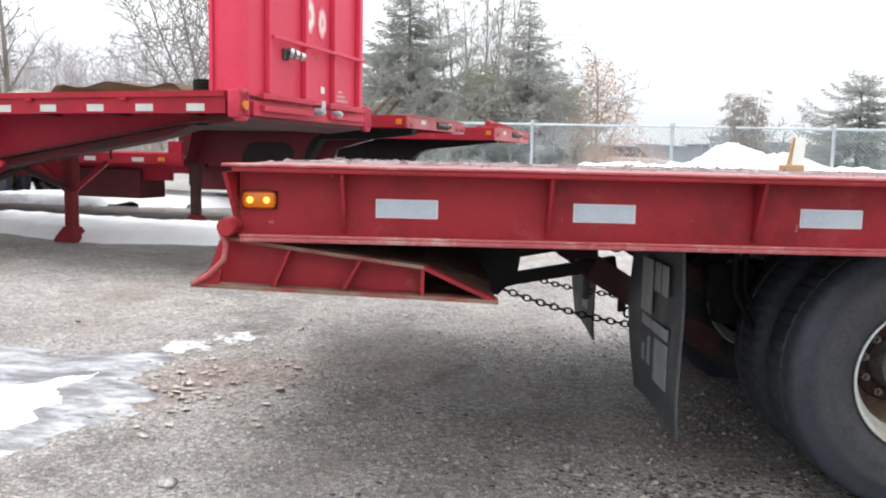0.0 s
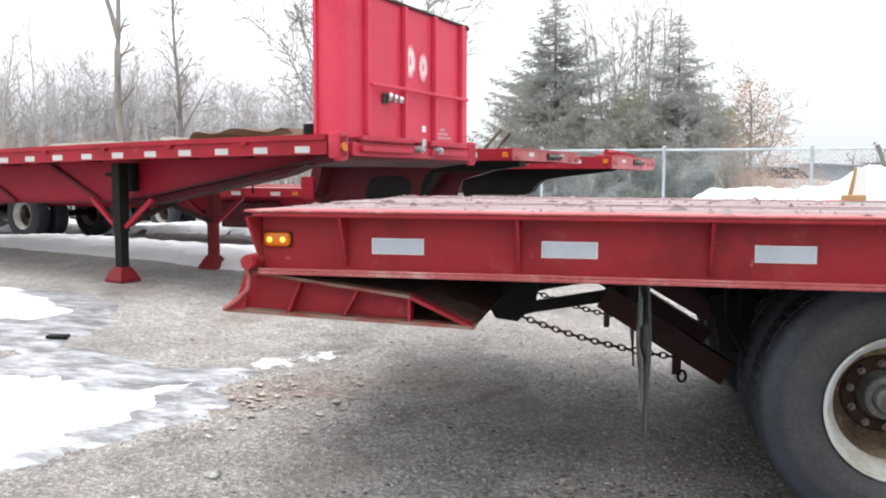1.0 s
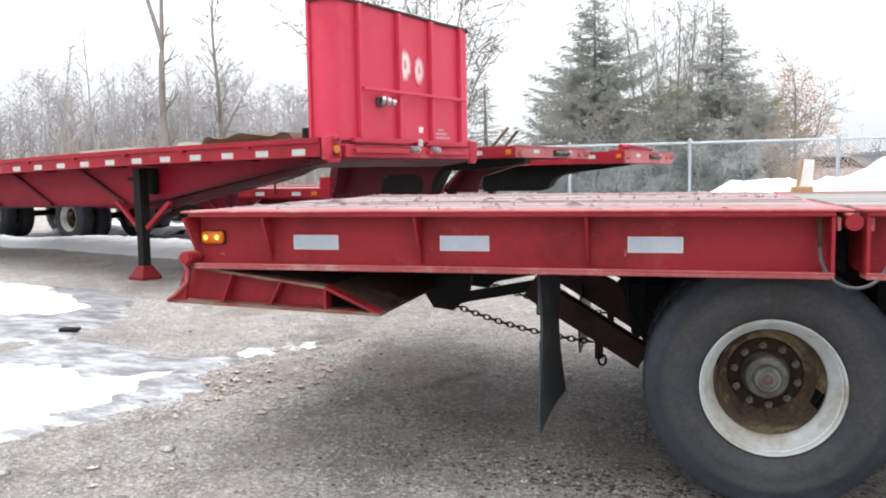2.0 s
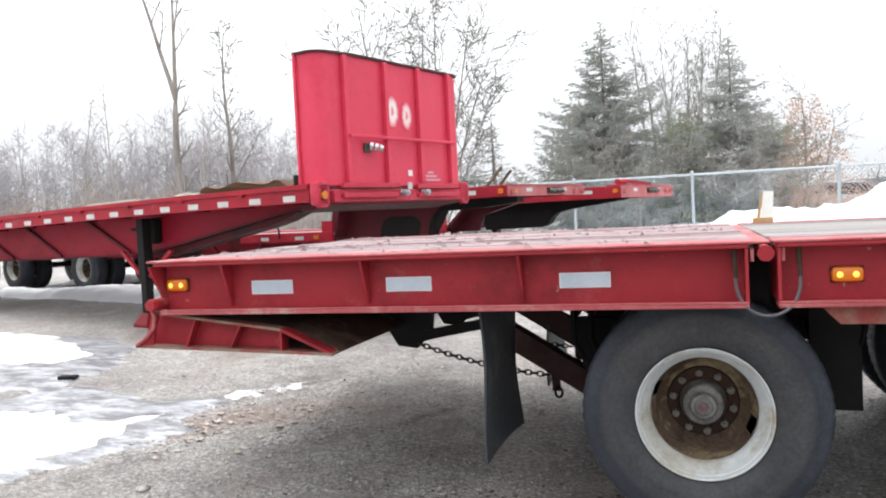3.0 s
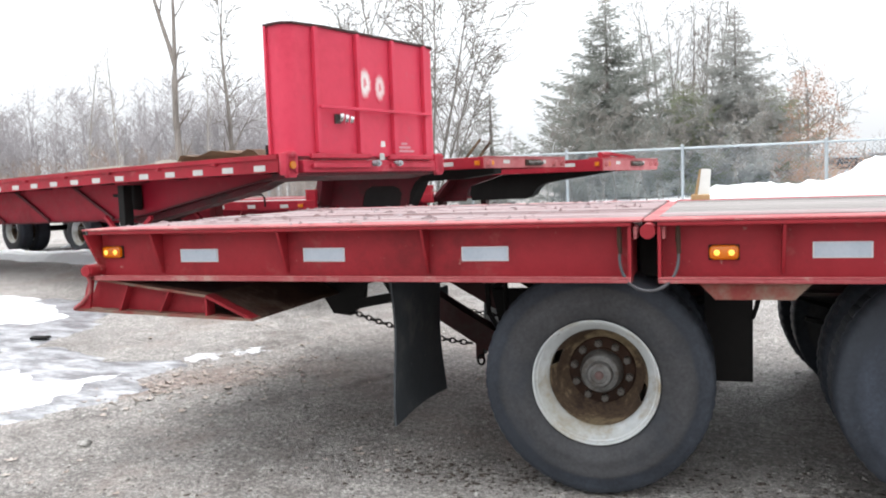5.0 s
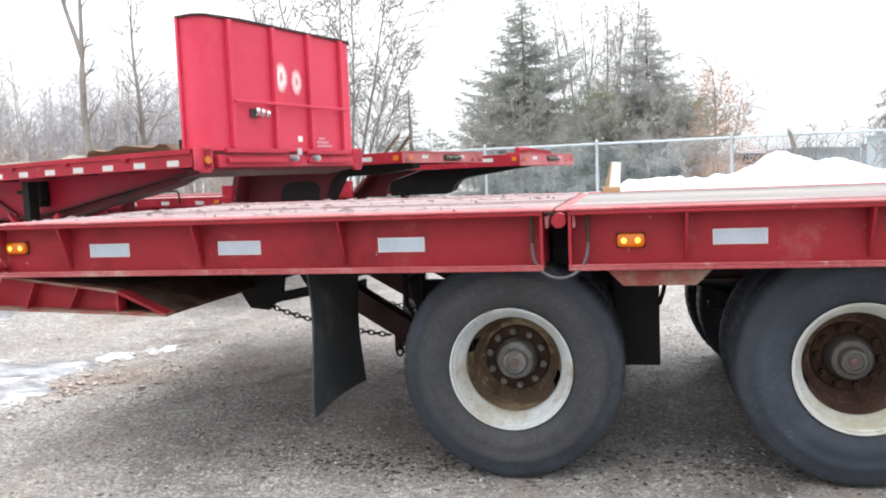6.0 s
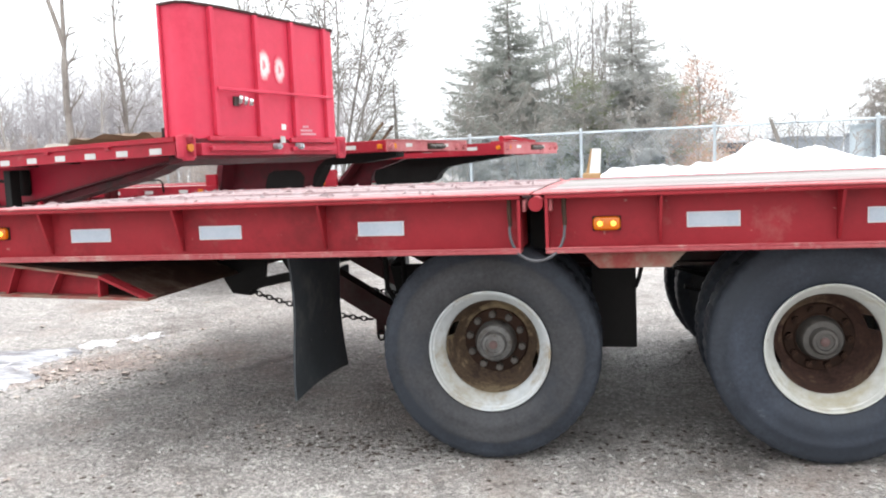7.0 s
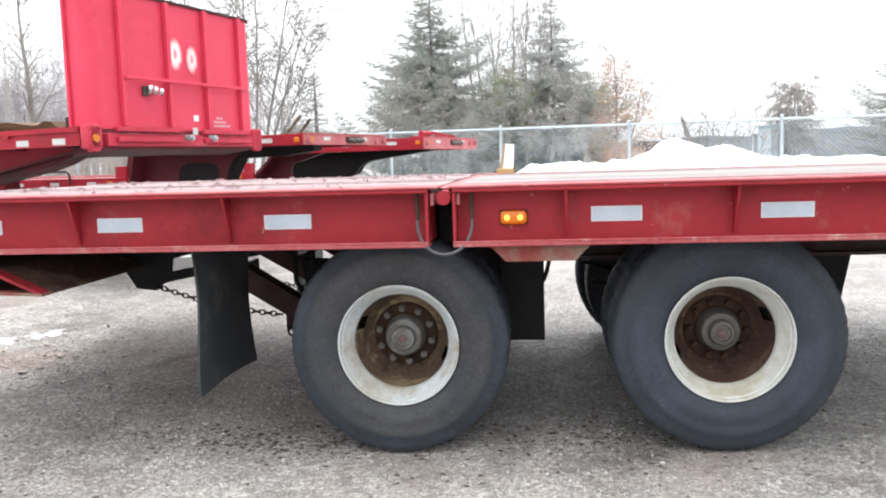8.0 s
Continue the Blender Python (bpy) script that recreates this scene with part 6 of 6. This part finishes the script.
def bare_tree(name, x, y, label, stems, depth, kids, spread, material, seed, droop=0.0, twig=0.006, reach=1.0):
    """stems: (dx, dy, lean x, lean y, height, radius)."""
    rng = random.Random(seed)
    z = lie(x, y)
    t = thing(name, label, "tree", pose(x, y, z))
    bm = bmesh.new()
    crown = bmesh.new()
    built = []
    for dx, dy, lx, ly, h, r, *up in stems:
        pts, rad, d = [Vector((dx, dy, -0.1))], [r], Vector((lx, ly, 1)).normalized()
        if up:
            for old in built:
                for a, b in zip(old, old[1:]):
                    if a.z <= up[0] <= b.z:
                        pts = [a.lerp(b, (up[0] - a.z) / (b.z - a.z))]
        built.append(pts)
        n = 9
        for k in range(n):
            d = (d + Vector((rng.gauss(0, 0.035), rng.gauss(0, 0.035), 0.03))).normalized()
            pts.append(pts[-1] + d * (h / n))
            rad.append(r * (1 - (0.36 if name == "tall_forked_tree" and not up else 0.86) * (k + 1) / n))
        if name == "tall_forked_tree" and not up:
            rad[-1] = 0.03
        tube(bm, pts, rad, 9, True)
        part("trunk", bm, material, t, smooth=True)
        bm = bmesh.new()
        for k in range(kids):
            f = 0.28 + 0.70 * (k + rng.random()) / kids
            i = min(n - 1, int(f * n))
            p = pts[i].lerp(pts[i + 1], f * n - i)
            a = rng.uniform(0, 6.283)
            out = Vector((math.cos(a), math.sin(a), rng.uniform(-0.1, 0.4)))
            grow(crown, rng, p, (d * (1 - spread) + out * spread), reach * h * rng.uniform(0.16, 0.32) * (1.25 - 0.6 * f), max(twig, rad[i] * 0.45), depth, 0.55, droop, 5, max(4, kids // 3), twig)
    bm.free()
    part("crown", crown, material, t, "bare winter branches")
    return t


bare_tree("tall_forked_tree", -12.57, 15.0, "tall pale forked trunk with a broken bare crown",
          [(0, 0, 0.00, 0, 4.65, 0.105), (-0.01, 0, -0.22, 0, 4.75, 0.063, 4.38), (0.02, 0, 0.06, 0.02, 4.05, 0.060, 4.38), (0.13, 0, 0.25, 0.02, 1.4, 0.031, 6.05)], 1, 6, 0.40, TRUNK_BARK, 11, 0.0, 0.009, 0.7)
bare_tree("bare_tree", -10.7, 14.5, "slim grey bare tree at the wood's edge", [(0, 0, 0.0, 0, 5.95, 0.083)], 2, 16, 0.40, MID_BARK, 12, 0.0, 0.0065, 0.58)
bare_tree("bare_tree", -7.05, 18.2, "many-limbed grey bare tree behind the bulkhead",
          [(-0.12, 0, -0.62, 0, 6.0, 0.040), (-0.10, 0.1, -0.45, 0.1, 6.5, 0.046), (-0.04, 0, -0.28, -0.1, 7.0, 0.052), (0, 0, -0.07, 0.1, 7.2, 0.060), (0.05, 0, 0.13, 0, 7.2, 0.044),
           (0.09, 0.1, 0.28, 0.1, 6.8, 0.052), (0.12, 0, 0.42, 0, 6.1, 0.044), (0.14, 0, 0.60, 0.1, 4.8, 0.034)], 2, 17, 0.46, MID_BARK, 13, -0.01, 0.0075, 0.95)
for x, y, h, seed in ((-19.6, 21.5, 6.2, 61), (-18.0, 24.5, 5.6, 62), (-22.5, 23.0, 6.4, 63)):
    bare_tree("birch", x, y, "slender pale birch at the edge of the wood", [(0, 0, 0.04 * math.sin(seed), 0, h, 0.055)], 1, 14, 0.4, PALE_BARK, seed, 0.0, 0.007, 0.6)
bare_tree("poplar_clump", -0.3, 30.5, "clump of slender upright bare stems between the spruces",
          [(k * 0.30 - 1.2, (k % 3) * 0.4, 0.015 * (k - 4), 0, 7.5 + 0.6 * math.sin(k * 2.1), 0.06) for k in range(9)], 2, 13, 0.26, MID_BARK, 14, -0.03, 0.006)
bare_tree("thicket", -3.4, 22.5, "grey leafless thicket in front of the spruces",
          [(k * 0.31 - 1.0, (k % 3) * 0.4, 0.24 * math.sin(k * 1.7), 0.1, 3.1 + 0.8 * math.sin(k * 1.3), 0.013) for k in range(12)], 2, 12, 0.5, MID_BARK, 15, 0.0, 0.0055)
bare_tree("thicket", 0.9, 24.0, "grey leafless thicket in front of the spruces",
          [(k * 0.40 - 1.8, (k % 3) * 0.4, 0.28 * math.sin(k * 2.7), 0.1, 3.2 + 0.8 * math.sin(k * 1.9), 0.013) for k in range(10)], 2, 12, 0.5, MID_BARK, 16, 0.0, 0.0055)
bare_tree("bush", 3.75, 11.6, "leafless bush with cut stems behind the snow bank",
          [(k * 0.06 - 0.2, 0, 0.17 * (k - 3.0), 0, 1.60 + 0.16 * math.sin(k * 2.3), 0.024) for k in range(8)], 1, 5, 0.4, MID_BARK, 17, 0.0, 0.007)
bm = bmesh.new()
tube(bm, [(3.42, 11.4, 0.9), (3.38, 11.4, 1.5), (3.25, 11.4, 1.88)], [0.05, 0.04, 0.03], 9)
single("cut_stump", bm, BARK, "short dark cut stump standing in the snow bank", "stump", smooth=True)


bare_tree("round_tree", 13.1, 38.4, "small round weeping bare tree beyond the fence",
          [(0.08 * k - 0.2, 0.05 * (k % 2), 0.24 * math.sin(k * 1.26), 0.24 * math.cos(k * 1.26), 4.3 + 0.25 * math.sin(k * 2.0), 0.05) for k in range(9)], 2, 18, 0.75, LIGHT_BARK, 18, 0.20, 0.010, 0.75)


def bough(verts, faces, dead, twigs, rng, base, a, length, tilt, hang):
    """One spruce bough: a curved stem, flat side shoots and hanging shoots, all set with short narrow blades."""
    out = Vector((math.cos(a), math.sin(a), 0))
    side = Vector((-math.sin(a), math.cos(a), 0))
    sag = rng.uniform(0.10, 0.24)

    def stem(f):
        return Vector(base) + out * (length * f) + Vector((0, 0, length * (tilt * f - sag * math.sin(2.6 * f) + 0.10 * f * f * f)))

    def sliver(p, q, w, to=None):
        vs, fs = to or (verts, faces)
        i = len(vs)
        vs.extend((tuple(p - w), tuple(p + w), tuple(q)))
        fs.append((i, i + 1, i + 2))

    tube(dead, [stem(k / 4) for k in range(5)], [0.020, 0.015, 0.011, 0.007, 0.004], 3, False)
    n = max(3, int(length / 0.10))
    small = min(1.0, 0.35 + 0.65 * length)
    for k in range(n):
        f = 0.10 + 0.90 * (k + rng.random()) / n
        c = stem(f)
        for s in (-1, 1, 0):
            if s:
                way = out * rng.uniform(0.45, 1.0) + side * s * rng.uniform(0.45, 0.9) + Vector((0, 0, rng.uniform(-0.30, 0.14)))
                reach = (0.24 * small + 0.30 * length * (1 - f)) * rng.uniform(0.6, 1.25)
            else:
                if rng.random() > hang:
                    continue
                way = out * rng.uniform(0.0, 0.4) + side * rng.gauss(0, 0.25) + Vector((0, 0, -1))
                reach = rng.uniform(0.12, 0.36)
            way.normalize()
            reach = min(reach, 0.62)
            thin = Vector((rng.gauss(0, 1), rng.gauss(0, 1), rng.gauss(0, 1))).normalized() * 0.008
            sliver(c, c + way * (reach * 1.15), thin, twigs)
            for _ in range(int(4 * small + reach * 20)):
                g = rng.random()
                p = c + way * (reach * g) + Vector((0, 0, -0.10 * reach * g * g))
                d = (way * 0.9 + Vector((rng.gauss(0, 0.42), rng.gauss(0, 0.42), rng.gauss(0.05, 0.30)))).normalized()
                w = Vector((rng.gauss(0, 1), rng.gauss(0, 1), rng.gauss(0, 1))).normalized() * rng.uniform(0.012, 0.027)
                sliver(p, p + d * (small * rng.uniform(0.07, 0.16)), w * small)


def spruce(x, y, h, outline, seed, material, label, hang=0.34, gap=0.235):
    """outline: (share of the height, reach in metres) from the ground up."""
    rng = random.Random(seed)
    t = thing("spruce", label, "tree", pose(x, y, lie(x, y)), "spruces behind the fence")
    bm = bmesh.new()
    tube(bm, [(0, 0, -0.1), (0.03, 0, h * 0.5), (0, 0, h)], [0.12, 0.06, 0.010], 8)
    part("trunk", bm, BARK, t, smooth=True)
    dead, verts, faces, twigs = bmesh.new(), [], [], ([], [])
    z = 0.3
    while z < h - 0.05:
        f = z / h
        reach = outline[-1][1]
        for (f0, r0), (f1, r1) in zip(outline, outline[1:]):
            if f0 <= f <= f1:
                reach = r0 + (r1 - r0) * (f - f0) / (f1 - f0)
        count = int(6 + 2.4 * reach)
        turn = rng.uniform(0, 6.283)
        for k in range(count):
            if rng.random() < 0.09:
                continue
            a = turn + 6.283 * k / count + rng.gauss(0, 0.30)
            long = max(0.10, reach * rng.choice((0.50, 0.75, 0.92, 1.05, 1.20)) * rng.uniform(0.88, 1.08))
            bough(verts, faces, dead, twigs, rng, (0, 0, z + rng.uniform(-0.14, 0.14)), a, long, 0.02 + rng.gauss(0, 0.10) + 0.85 * max(0.0, f - 0.55), hang)
        z += gap * (1.0 if f < 0.8 else 0.7)
    tagged(part("dead_wood", dead, PALE_BARK, t), "pale dead twigs", "", "", "stuff")
    me = bpy.data.meshes.new("shoot_spray")
    me.from_pydata(twigs[0], [], twigs[1])
    me.materials.append(PALE_TWIG)
    shoots = tagged(new("shoot_spray", me), "fine pale grey shoots", "", "", "stuff")
    shoots.parent = t
    me = bpy.data.meshes.new("crown")
    me.from_pydata(verts, [], faces)
    me.materials.append(material)
    crown = new("crown", me)
    crown.parent = t
    crown["label"] = "drooping grey-green needle boughs"


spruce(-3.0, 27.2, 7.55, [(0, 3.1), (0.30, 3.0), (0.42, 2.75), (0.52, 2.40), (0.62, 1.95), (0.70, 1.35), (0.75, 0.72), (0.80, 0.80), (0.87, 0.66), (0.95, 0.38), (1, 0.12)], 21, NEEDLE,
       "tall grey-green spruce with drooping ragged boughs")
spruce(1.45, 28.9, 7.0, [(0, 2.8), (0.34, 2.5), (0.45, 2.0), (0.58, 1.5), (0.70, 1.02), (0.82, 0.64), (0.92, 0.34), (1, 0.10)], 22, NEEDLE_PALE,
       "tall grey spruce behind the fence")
spruce(-0.35, 28.4, 4.45, [(0, 2.0), (0.5, 1.5), (0.8, 0.9), (1, 0.2)], 23, NEEDLE_FRESH, "smaller yellow-green spruce between the tall ones")
spruce(2.95, 30.0, 4.15, [(0, 2.0), (0.5, 1.55), (0.8, 0.9), (1, 0.2)], 24, NEEDLE_FRESH, "smaller green spruce beside the russet tree")
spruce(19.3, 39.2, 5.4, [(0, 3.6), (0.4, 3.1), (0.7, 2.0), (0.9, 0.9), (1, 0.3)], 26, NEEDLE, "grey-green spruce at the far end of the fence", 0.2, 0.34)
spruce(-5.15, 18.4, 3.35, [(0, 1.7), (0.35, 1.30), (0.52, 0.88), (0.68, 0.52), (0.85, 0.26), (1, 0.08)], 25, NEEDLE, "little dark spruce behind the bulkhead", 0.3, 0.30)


def russet(x, y, h, seed):
    rng = random.Random(seed)
    t = bare_tree("russet_tree", x, y, "bare tree still hung with russet leaves", [(0, 0, 0, 0, h, 0.06), (0.1, 0.1, 0.22, 0, h * 0.8, 0.04), (0, 0, -0.18, 0, h * 0.75, 0.04)], 2, 14, 0.5, MID_BARK, seed)
    bm = bmesh.new()
    for _ in range(11000):
        f = rng.random() ** 2.3
        r = 1.9 * (1 - f * 0.75) * math.sqrt(rng.random())
        a = rng.uniform(0, 6.283)
        layer = rng.gauss(0, 0.12)
        if noise.noise(Vector((r * math.cos(a) * 1.6, r * math.sin(a) * 1.6, f * 6))) < -0.02:
            continue
        c = Vector((r * math.cos(a) + 0.75 * (1 - f) ** 2, r * math.sin(a), 0.7 + f * h * 0.72 + layer))
        v1 = Vector((rng.gauss(0, 1), rng.gauss(0, 1), rng.gauss(0, 1))).normalized() * rng.uniform(0.03, 0.07)
        v2 = Vector((rng.gauss(0, 1), rng.gauss(0, 1), rng.gauss(0, 1))).normalized() * rng.uniform(0.02, 0.045)
        bm.faces.new([bm.verts.new(p) for p in (c - v1, c + v2, c + v1)])
    part("leaves", bm, RUSSET, t, "russet clinging leaves")


russet(3.6, 25.8, 4.7, 31)


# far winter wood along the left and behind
def wood(name, count, seed, place, low, high, label, twigs, material=HAZED_TWIG):
    rng = random.Random(seed)
    bm = bmesh.new()
    for _ in range(count):
        x, y = place(rng)
        z, h = lie(x, y), rng.uniform(low, high) * (0.92 + 0.42 * noise.noise(Vector((x * 0.11, y * 0.05, seed))))
        n, d, p = 4, Vector((rng.gauss(0, 0.05), rng.gauss(0, 0.05), 1)).normalized(), Vector((x, y, z))
        pts, rad = [p], [rng.uniform(0.03, 0.10)]
        for k in range(n):
            d = (d + Vector((rng.gauss(0, 0.06), rng.gauss(0, 0.06), 0.05))).normalized()
            pts.append(pts[-1] + d * (h / n))
            rad.append(rad[0] * (1 - 0.85 * (k + 1) / n))
        tube(bm, pts, rad, 4, False)
        for k in range(twigs):
            f = 0.22 + 0.76 * rng.random()
            i = min(n - 1, int(f * n))
            q = pts[i].lerp(pts[i + 1], f * n - i)
            a = rng.uniform(0, 6.283)
            l = h * rng.uniform(0.11, 0.30) * (1.2 - 0.7 * f)
            e1 = q + Vector((math.cos(a) * l * 0.6, math.sin(a) * l * 0.6, l * rng.uniform(0.2, 0.8)))
            e2 = e1 + Vector((rng.gauss(0, 0.3) * l, rng.gauss(0, 0.3) * l, l * rng.uniform(0.2, 0.7)))
            tube(bm, [q, e1, e2], [0.020, 0.013, 0.006], 3, False)
            for _ in range(5):
                m = q.lerp(e1, rng.uniform(0.3, 1)) if rng.random() < 0.6 else e1.lerp(e2, rng.random())
                e3 = m + Vector((rng.gauss(0, 0.45) * l, rng.gauss(0, 0.45) * l, l * rng.uniform(0.1, 0.6)))
                tube(bm, [m, e3], [0.010, 0.005], 3, False)
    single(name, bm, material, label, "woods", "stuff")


def left_edge(rng):
    f = 0.86 * rng.random()
    return -62 + 50 * f + rng.gauss(0, 2.5), 30 + 22 * f + abs(rng.gauss(0, 7))


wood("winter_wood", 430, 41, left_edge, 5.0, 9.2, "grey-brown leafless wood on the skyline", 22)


def far_edge(rng):
    return rng.uniform(-14, 60), rng.uniform(62, 78)


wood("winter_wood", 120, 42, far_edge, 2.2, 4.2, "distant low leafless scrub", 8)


def brush(rng):
    f = 0.86 * rng.random()
    return -55 + 43 * f + rng.gauss(0, 2.5), 27 + 18 * f + abs(rng.gauss(0, 3))


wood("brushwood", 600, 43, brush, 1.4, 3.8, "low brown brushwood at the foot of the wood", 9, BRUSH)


# ---- far buildings and cars ----
def shed(x, y, w, d, h, turn, wall_mat, label):
    t = thing("shed", label, "building", pose(x, y, lie(x, y), 0, 0, turn))
    bm = bmesh.new()
    box(bm, -w / 2, w / 2, -d / 2, d / 2, 0, h)
    part("wall", bm, wall_mat, t)
    bm = bmesh.new()
    prism(bm, [(-w / 2 - 0.15, h), (0, h + 0.10 * w * 0.25), (w / 2 + 0.15, h), (w / 2 + 0.15, h - 0.06), (-w / 2 - 0.15, h - 0.06)], -d / 2 - 0.1, d / 2 + 0.1)
    part("roof", bm, FAR_WALL if h > 2.05 and w < 2 else FAR_DARK, t)
    bm = bmesh.new()
    box(bm, -w * 0.2, w * 0.1, -d / 2 - 0.02, -d / 2, 0, h * 0.8)
    part("door", bm, FAR_DARK, t)


shed(12.7, 39.0, 1.3, 1.4, 2.1, 10, FAR_WALL, "small pale blue shed beyond the fence")
shed(13.5, 62.0, 7.0, 3.0, 1.9, 8, FAR_DARK, "low dark building beyond the fence")
shed(25.0, 66.0, 12.0, 4.0, 2.2, 12, FAR_DARK, "long low building in the distance")


def car(x, y, turn, label):
    t = thing("car", label, "car", pose(x, y, lie(x, y), 0, 0, turn), "cars beyond the fence")
    bm = bmesh.new()
    prism(bm, [(-2.2, 0.35), (2.2, 0.35), (2.25, 0.62), (2.1, 0.80), (1.1, 0.92), (-1.9, 0.95), (-2.25, 0.80)], -0.85, 0.85)
    bmesh.ops.bevel(bm, geom=bm.edges[:], offset=0.05, segments=2, affect="EDGES")
    part("body", bm, CAR_PAINT, t, smooth=True)
    bm = bmesh.new()
    prism(bm, [(-1.75, 0.93), (1.05, 0.90), (0.35, 1.40), (-1.2, 1.43)], -0.72, 0.72)
    bmesh.ops.bevel(bm, geom=bm.edges[:], offset=0.06, segments=2, affect="EDGES")
    part("cabin", bm, CAR_GLASS, t, "dark glass cabin", smooth=True)
    bm = bmesh.new()
    prism(bm, [(-1.25, 1.41), (0.40, 1.38), (0.30, 1.46), (-1.15, 1.49)], -0.68, 0.68)
    part("roof", bm, CAR_PAINT, t)
    for wx in (-1.35, 1.4):
        for wy in (-0.80, 0.80):
            bm = bmesh.new()
            tube(bm, [(wx, wy - 0.1, 0.31), (wx, wy + 0.1, 0.31)], 0.31, 20)
            part("wheel", bm, RUBBER, t, smooth=True)


car(6.0, 33.0, 14, "silver parked car beyond the fence")

# ---- loose things on the yard ----
random.seed(77)
bm = bmesh.new()
for _ in range(230):
    pick = random.random()
    if pick < 0.3:
        x, y = random.gauss(-2.85, 0.20), random.gauss(1.0, 0.30)
    elif pick < 0.65:
        x, y = random.gauss(-2.62, 0.32), random.gauss(1.35, 0.35)
    else:
        x, y = random.uniform(-4.0, -0.5), random.uniform(-1.6, 3.4)
    s, a = 0.010 + 0.042 * random.random() ** 1.6, random.uniform(0, 6.283)
    z = ground_rise(x, y)
    ca, sa = math.cos(a), math.sin(a)
    ring = []
    curl, lean = random.uniform(0.1, 0.9), random.uniform(-0.5, 0.5)
    for k in range(12):
        t = 6.283 * k / 12
        r = (1.0 if k % 2 else 0.52) * random.uniform(0.75, 1.15) * (1 - 0.25 * math.sin(t) ** 2)
        p, q = r * math.cos(t), 0.8 * r * math.sin(t)
        up = s * (curl * (0.8 * q * q + 0.3 * abs(p)) + lean * p * q) + random.uniform(0, 0.006)
        ring.append(bm.verts.new((x + s * (p * ca - q * sa), y + s * (p * sa + q * ca), z + 0.004 + max(0, up))))
    mid = bm.verts.new((x, y, z + 0.004))
    for k in range(12):
        bm.faces.new((ring[k], ring[(k + 1) % 12], mid))
single("fallen_leaves", bm, LEAF, "curled dead brown leaves scattered on the asphalt", "leaves", "stuff")

verts, faces = [], []
for _ in range(31000):
    x, y = random.uniform(-4.2, 2.8), -2.9 + 6.0 * random.random() ** 1.5
    s = 0.0035 + 0.013 * random.random() ** 5
    z = ground_rise(x, y)
    i = len(verts)
    a = random.uniform(0, 6.28)
    for k in range(4):
        r = s * random.uniform(0.7, 1.3)
        verts.append((x + r * math.cos(a + k * 1.571), y + r * math.sin(a + k * 1.571), z + s * 0.15))
    verts.append((x + random.uniform(-0.3, 0.3) * s, y, z + s * random.uniform(0.5, 0.9)))
    faces += [(i, i + 1, i + 4), (i + 1, i + 2, i + 4), (i + 2, i + 3, i + 4), (i + 3, i, i + 4)]
me = bpy.data.meshes.new("loose_grit")
me.from_pydata(verts, [], faces)
me.materials.append(STONE)
tagged(new("loose_grit", me), "loose grey grit and small stones on the asphalt", "gravel", kind="stuff")
for x, y, s in ((-2.67, -0.10, 0.035), (-3.2, -0.55, 0.03), (-2.1, -0.9, 0.022)):
    bm = bmesh.new()
    bmesh.ops.create_icosphere(bm, subdivisions=2, radius=s)
    for v in bm.verts:
        v.co *= 1 + 0.25 * noise.noise(v.co * 40)
        v.co.z *= 0.6
    ob = single("stone", bm, STONE, "rounded grey stone lying on the asphalt", "stone", smooth=True, group="stones on the asphalt")
    ob.location = (x, y, ground_rise(x, y) + s * 0.3)
bm = bmesh.new()
box(bm, -0.075, 0.075, -0.04, 0.04, 0, 0.026, 0.010)
lump = single("black_scrap", bm, BLACK_STEEL, "black rubber scrap lying in the slush", "scrap", smooth=True)
lump.matrix_basis = pose(-4.89, 1.93, ground_rise(-4.89, 1.93) + 0.012, 0, 0, 15)

random.seed(91)
bm = bmesh.new()
for _ in range(1500):
    pick = random.random()
    if pick < 0.45:
        x, y = random.gauss(-0.60, 0.36), random.gauss(0.03, 0.10)
    elif pick < 0.65:
        x, y = random.gauss(0.75, 0.30), random.gauss(0.05, 0.16)
    else:
        x, y = random.uniform(-2.6, 2.4), random.gauss(-0.05, 0.55)
    s, a = 0.003 + 0.014 * random.random() ** 2.4, random.uniform(0, 3.14)
    z = ground_rise(x, y)
    ring = [bm.verts.new((x + s * random.uniform(0.5, 1.3) * math.cos(a + k * 1.257), y + s * random.uniform(0.5, 1.3) * math.sin(a + k * 1.257), z + 0.001)) for k in range(5)]
    tip = bm.verts.new((x, y, z + s * random.uniform(0.25, 0.5)))
    for k in range(5):
        bm.faces.new((ring[k], ring[(k + 1) % 5], tip))
single("dark_mud_crumbs", bm, MUD, "dark crumbs of mud fallen beside the wheels", "mud", "stuff")
